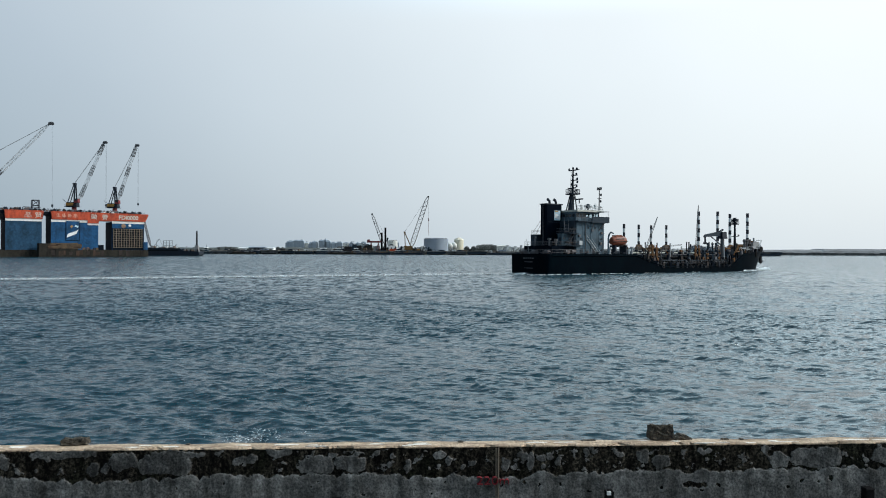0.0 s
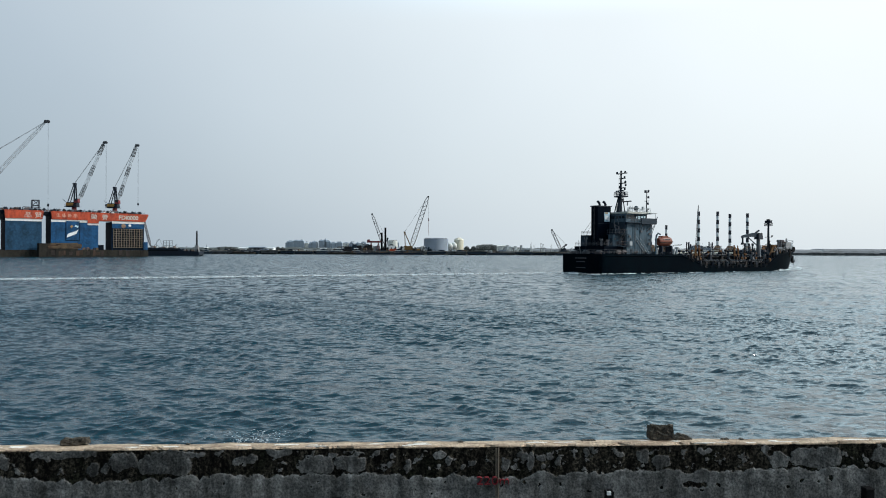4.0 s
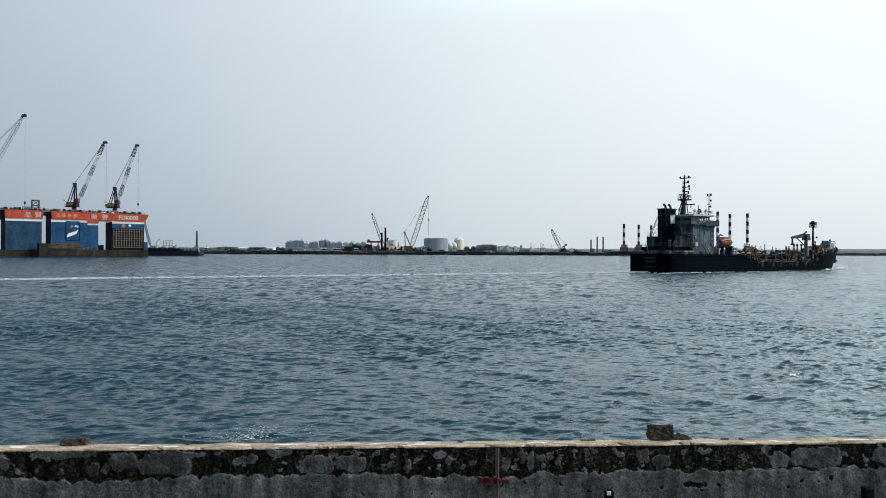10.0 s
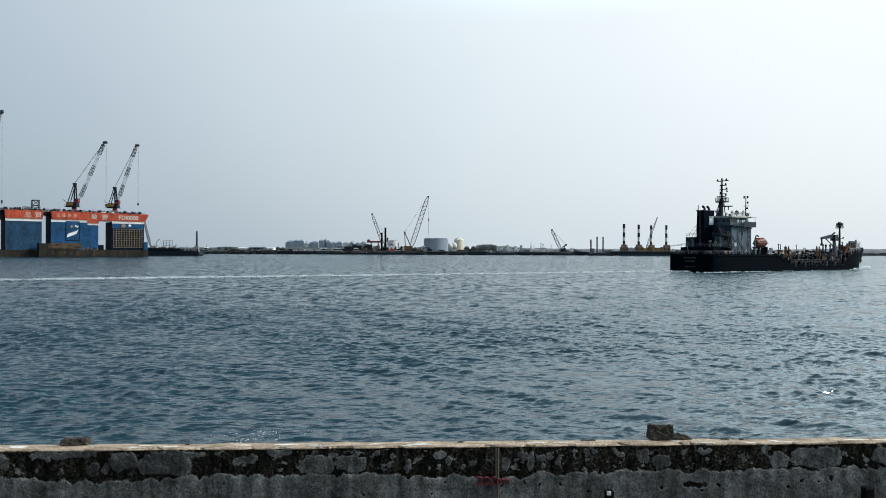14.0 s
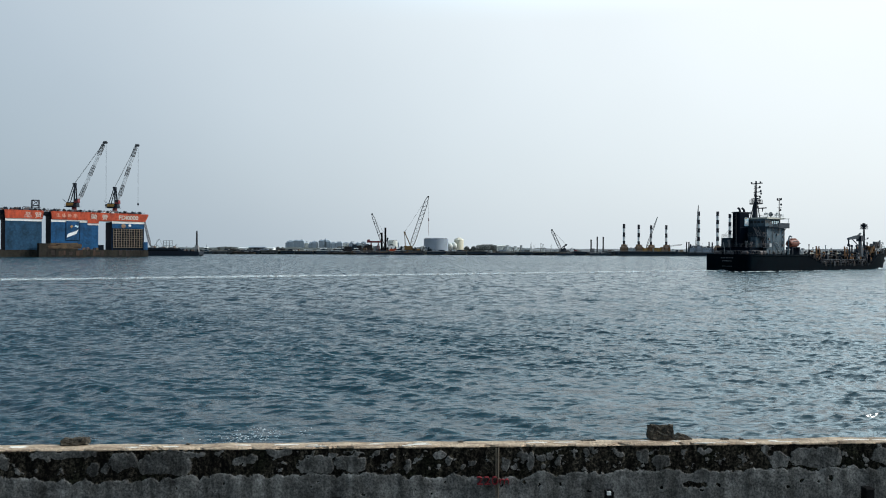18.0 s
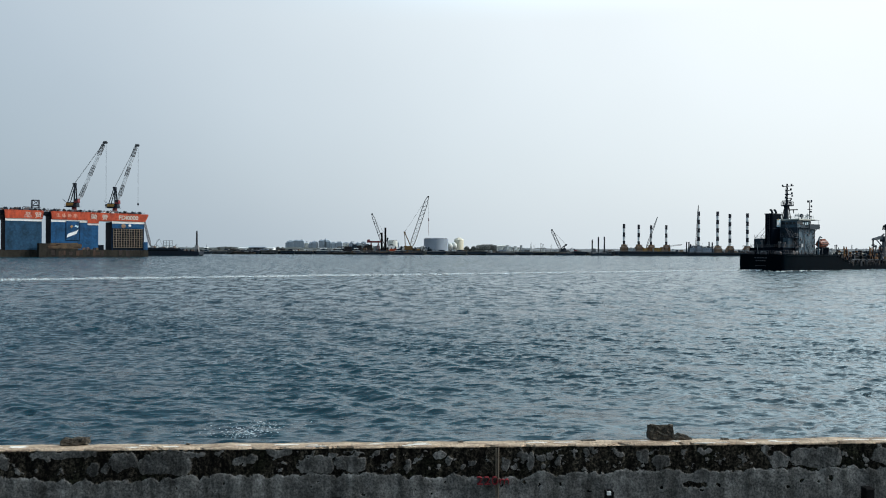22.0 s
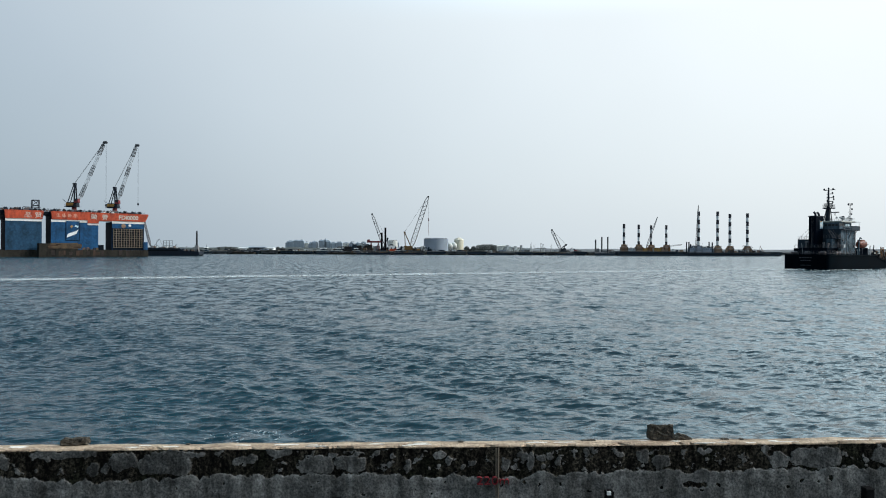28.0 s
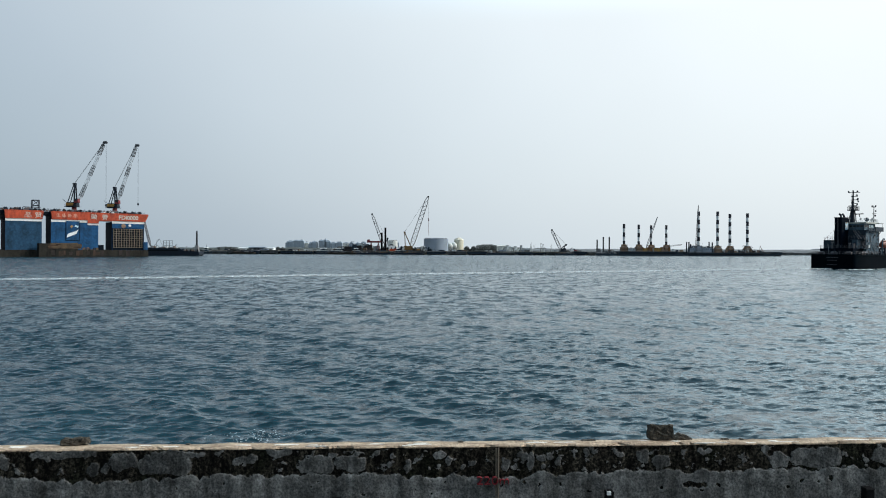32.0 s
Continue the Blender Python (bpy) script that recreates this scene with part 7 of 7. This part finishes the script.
    part("load_bed", Shape().box(2.2, 0.9, 5.6, 24.4, 5.6, 8.7), "heap", root, "dark brown packed load")
    for k in range(14):
        x, z = rng.uniform(23, 33), 4.6
        part("scrap_plate", Shape().box(x, 0.4, z, x + rng.uniform(0.6, 2.4), 1.6, z + rng.uniform(0.3, 1.9), rng.uniform(-20, 20), 0.8), ("rust", "brown", "dark_steel", "sand")[k % 4], root, "rusty scrap plate")
    part("fender_box", Shape().box(-0.6, -0.3, -1.0, 4.4, 6.0, 8.9, 0, 0.98), "pontoon", root, "grey-green fouled end box")
    # flat barges loaded with gear, moored at the mole
    rng = random.Random(52)
    for way, w in ((-0.14830, 34), (-0.10108, 40), (-0.04805, 30), (-0.29329, 26), (0.07954, 24), (0.17896, 22)):
        Y = 818
        root = thing("deck_barge", pose(way * Y, Y, 0), "flat dark deck barge loaded with gear", "barge", "deck barges at the mole")
        part("hull", Shape().prism([(-w / 2, 0.8), (-w / 2 + 2, -1.5), (w / 2 - 2, -1.5), (w / 2, 0.8), (w / 2, 2.4), (-w / 2, 2.4)], 0, 9, "y"), rng.choice(("house_dark", "pontoon", "dark_steel")), root)
        for k in range(int(w / 3)):
            x, g = -w / 2 + 1.5 + k * 3, rng.uniform(0.8, 2.6)
            kind = rng.choice(("crate", "pipe_stack", "winch", "frame"))
            s = Shape()
            if kind == "crate":
                s.box(x, 2, 2.4, x + rng.uniform(1.2, 2.4), 5, 2.4 + g, 0, 0.95)
            elif kind == "pipe_stack":
                for a in range(3):
                    s.tube((x, 2 + a * 0.6, 2.8), (x + 2.6, 2 + a * 0.6, 2.8), 0.32)
            elif kind == "winch":
                s.tube((x + 0.8, 2, 3.2), (x + 0.8, 4, 3.2), 0.7, n=10).box(x, 2.0, 2.4, x + 1.6, 2.2, 3.6).box(x, 3.8, 2.4, x + 1.6, 4.0, 3.6)
            else:
                g += 2.5
                s.tube((x, 3, 2.4), (x + 0.6, 3, 2.4 + g), 0.14).tube((x + 1.6, 3, 2.4), (x + 0.9, 3, 2.4 + g), 0.14).tube((x, 3, 2.4 + g), (x + 1.6, 3, 2.4 + g), 0.12)
            part(kind, s, rng.choice(("dark_steel", "rust", "brown", "steel", "crane_yellow", "pale")), root)
        part("guard_rail", Shape().rail([(-w / 2, 0.2, 2.4), (w / 2, 0.2, 2.4)], 1.0, 2.4, 0.05), "steel", root)
    # small craft moored along the mole
    for way, w in ((-0.17399, 19), (-0.15410, 21), (-0.12593, 14), (-0.34714, 12), (-0.06545, 10)):
        Y = 822
        root = thing("work_boat", pose(way * Y, Y, 0), "small dark work boat with a pale wheelhouse", "boat", "work boats at the mole")
        part("hull", Shape().prism([(-w / 2, 0.6), (-w / 2 + 1, -1), (w / 2 - 2, -1), (w / 2 + 1, 2.6), (w / 2 - 2, 2.2), (-w / 2, 1.9)], 0, 4.5, "y"), "house_dark", root)
        cab = part("wheelhouse", Shape().box(-w * 0.28, 0.8, 1.9, w * 0.2, 3.8, 4.6).box(-w * 0.24, 1.0, 4.6, w * 0.06, 3.6, 7.0, 0, 0.9), "house_dark", root, "dark wheelhouse")
        part("wheelhouse_roof", Shape().box(-w * 0.32, 0.6, 7.0, w * 0.14, 4.0, 7.7, 0, 0.8).box(-w * 0.4, 0.6, 4.6, w * 0.26, 1.0, 5.1), "white", root, "white wheelhouse roof")
        for k in range(3):
            part("cab_window", Shape().box(-w * 0.16 + k * 0.9, 0.92, 5.4, -w * 0.16 + k * 0.9 + 0.6, 1.16, 6.6), "glass", cab)
        part("boat_mast", Shape().tube((-w * 0.05, 2.2, 7.2), (-w * 0.05, 2.2, 11.5), 0.14).tube((-w * 0.05, 2.2, 9.5), (w * 0.4, 2.2, 4.0), 0.06), "dark_steel", root)
        part("boat_rail", Shape().rail([(-w / 2, 0.2, 2.0), (w / 2 - 2, 0.2, 2.2)], 1.0, 1.6, 0.05), "pale", root)
    # diggers at work on the fill
    rng = random.Random(41)
    for c, way in enumerate((-0.14167, -0.12925, -0.11516, -0.06877, -0.06297, -0.04225, -0.03563, -0.01988, 0.19387)):
        Y, g = 849 + rng.uniform(0, 9), rng.uniform(0.9, 1.7)
        root = thing("excavator", pose(way * Y, Y, 4.4, 0, 0, rng.choice((0, 180, 20, 160))), "dark tracked excavator on the mole", "excavator", "excavators on the mole")
        for y in (-1.5, 0.9):
            part("track", Shape().prism([(-2.2 * g, 0.3), (-1.8 * g, 0), (1.8 * g, 0), (2.2 * g, 0.3), (2.0 * g, 0.9), (-2.0 * g, 0.9)], y * g, (y + 0.7) * g, "y"), "black", root)
        part("upper_body", Shape().box(-2.2 * g, -1.4 * g, 0.9, 1.4 * g, 1.4 * g, 0.9 + 1.6 * g, 0, 0.95), ("brown", "crane_yellow", "house_dark", "crane_red", "dark_steel")[c % 5], root)
        cab = part("cab", Shape().box(0.2 * g, -1.4 * g, 0.9 + 1.4 * g, 1.6 * g, -0.3 * g, 0.9 + 3.0 * g, 0, 0.85), "house_dark", root)
        part("cab_window", Shape().box(0.5 * g, -1.44 * g, 0.9 + 2.0 * g, 1.4 * g, -1.36 * g, 0.9 + 2.8 * g), "glass", cab)
        up = rng.uniform(3.2, 5.4) * g
        part("arm", Shape().path([(1.2 * g, 0, 1.8 * g), (3.4 * g, 0, up), (5.2 * g, 0, up - 0.4), (6.0 * g, 0, up - 2.4 * g)], 0.28 * g, 5), "dark_steel", root)
        part("bucket", Shape().prism([(5.6 * g, up - 2.4 * g), (6.6 * g, up - 2.6 * g), (6.4 * g, up - 3.2 * g), (5.7 * g, up - 3.1 * g)], -0.5 * g, 0.5 * g, "y"), "dark_steel", root)
    # craft and huts along the mole
    rng = random.Random(23)
    kinds = [("hut", "pale"), ("container", "brown"), ("container", "rust"), ("pile_stack", "dark_steel"), ("container", "tank_blue"), ("hut", "white"), ("pile_stack", "caisson")]
    spots = [rng.uniform(-0.18558, -0.03231) for c in range(46)] + [rng.uniform(-0.35957, -0.18558) for c in range(18)] + [rng.uniform(-0.03231, 0.25352) for c in range(30)]
    for c, way in enumerate(spots):
        name, mat = kinds[c % len(kinds)]
        Y = 850 + rng.uniform(0, 14)
        w = rng.uniform(3, 9)
        h = rng.uniform(1.2, 3.0) * (3.4 if -0.14747 < way < -0.10936 else 2.2 if -0.15244 < way < -0.05302 else 0.8)
        root = thing(name, pose(way * Y, Y, 4.35, 0, 0, rng.uniform(-12, 12)), {"hut": "small pale site hut on the mole", "container": "weathered freight container on the mole", "pile_stack": "dark stack of piles on the mole"}[name],
                     {"hut": "hut", "container": "container", "pile_stack": "pile stack"}[name], "site clutter on the mole")
        if name == "pile_stack":
            s = Shape()
            for a in range(4):
                s.tube((-w / 2, a * 0.9, 0.5), (w / 2, a * 0.9, 0.5), 0.5, n=8)
            for a in range(3):
                s.tube((-w / 2, 0.45 + a * 0.9, 1.3), (w / 2, 0.45 + a * 0.9, 1.3), 0.5, n=8)
            part("piles", s, mat, root)
        else:
            part("body", Shape().box(-w / 2, 0, 0, w / 2, 2.6, h), mat, root)
            part("roof", Shape().box(-w / 2 - 0.1, -0.1, h, w / 2 + 0.1, 2.7, h + 0.18, 0, 0.97), "steel", root)
            part("door", Shape().box(-0.5, -0.06, 0, 0.5, 0, h * 0.75), "dark_steel", root)
    for way, rise in ((0.12925, 0.01156), (0.13339, 0.00827), (0.14333, 0.01080), (0.14664, 0.00915), (0.15824, 0.00672), (-0.11930, 0.00880), (-0.13422, 0.01204), (-0.18558, 0.01016), (-0.37614, 0.00434), (-0.39105, 0.00676)):
        Y = 868
        r = thing("light_pole", pose(way * Y, Y, 4.35), "thin grey pole on the mole", "pole", "poles on the mole")
        h = 1.1 + rise * Y
        part("shaft", Shape().tube((0, 0, 0), (0, 0, h), 0.3, 0.16, 8), "steel", r)
        part("lamp_arm", Shape().tube((-0.8, 0, h), (0.8, 0, h), 0.14).box(0.5, -0.25, h - 0.1, 1.3, 0.25, h + 0.2), "steel", r)


caissons()
barges()
spud_barge = drifting_barge()
mole_things()
pale_works()
trees()
workboats()


def motions():
    # the water runs before the wind
    walk(sea, [(0.0, pose(0, 0, 0)), (32.0, pose(-5, -30, 0))])
    # the tanker draws away to the right
    course = [(0, 21.3, 162.76, 58.81), (2, 28.24, 166.16, 58.56), (4, 35.08, 169.53, 58.32), (6, 41.84, 172.88, 58.09), (8, 48.53, 176.24, 57.86), (10, 55.15, 179.61, 57.65), (12, 61.72, 183.01, 57.45), (14, 68.26, 186.46, 57.25), (16, 74.76, 189.96, 57.07), (18, 81.25, 193.54, 56.9), (20, 87.73, 197.21, 56.73), (22, 94.21, 200.98, 56.58), (24, 100.71, 204.86, 56.44), (26, 107.23, 208.89, 56.3), (28, 113.8, 213.05, 56.18), (30, 120.41, 217.38, 56.07), (32, 127.08, 221.89, 55.96)]
    walk(tanker, [(t, pose(x, y, 0, 0, 0, 90 - a)) for t, x, y, a in course])
    walk(tanker_wake, [(t, pose(x, y, 0, 0, 0, 90 - a)) for t, x, y, a in course])
    # waves break at the quay foot
    surge = [(0, -0.08), (3, -0.1), (6, -0.14), (8, -0.12), (10, 0.0), (12, -0.1), (14, -0.14), (17, 0.0), (19, -0.1), (22, 0.14), (24, 0.06), (26, -0.1), (29, -0.14), (32, -0.12)]
    walk(quay_splash, [(t, pose(-5.6, 19.9, z)) for t, z in surge])
    # the crane slews round towards the quay
    slew = [(0, 14.9), (2, 11.6), (3.5, 7.4), (6, -3.4), (8, -12.8), (9, -17.2), (10, -21.4), (11, -25.8), (12, -30.4), (13, -34.8), (14, -39.2),
            (17, -51), (20, -62), (24, -71), (28, -75), (32, -76)]
    walk(swing_crane, [(t, pose(-293.3, 429.2, 0, 0, 0, a)) for t, a in slew])
    # the spud barge creeps along the mole
    creep = [(0, -0.6), (6, 0.0), (14, -0.2), (18, 0.0), (22, 1.4), (25, 3.4), (28, 5.4), (32, 7.2)]
    walk(spud_barge, [(t, pose(182.99 + d, 806, 0)) for t, d in creep])


motions()
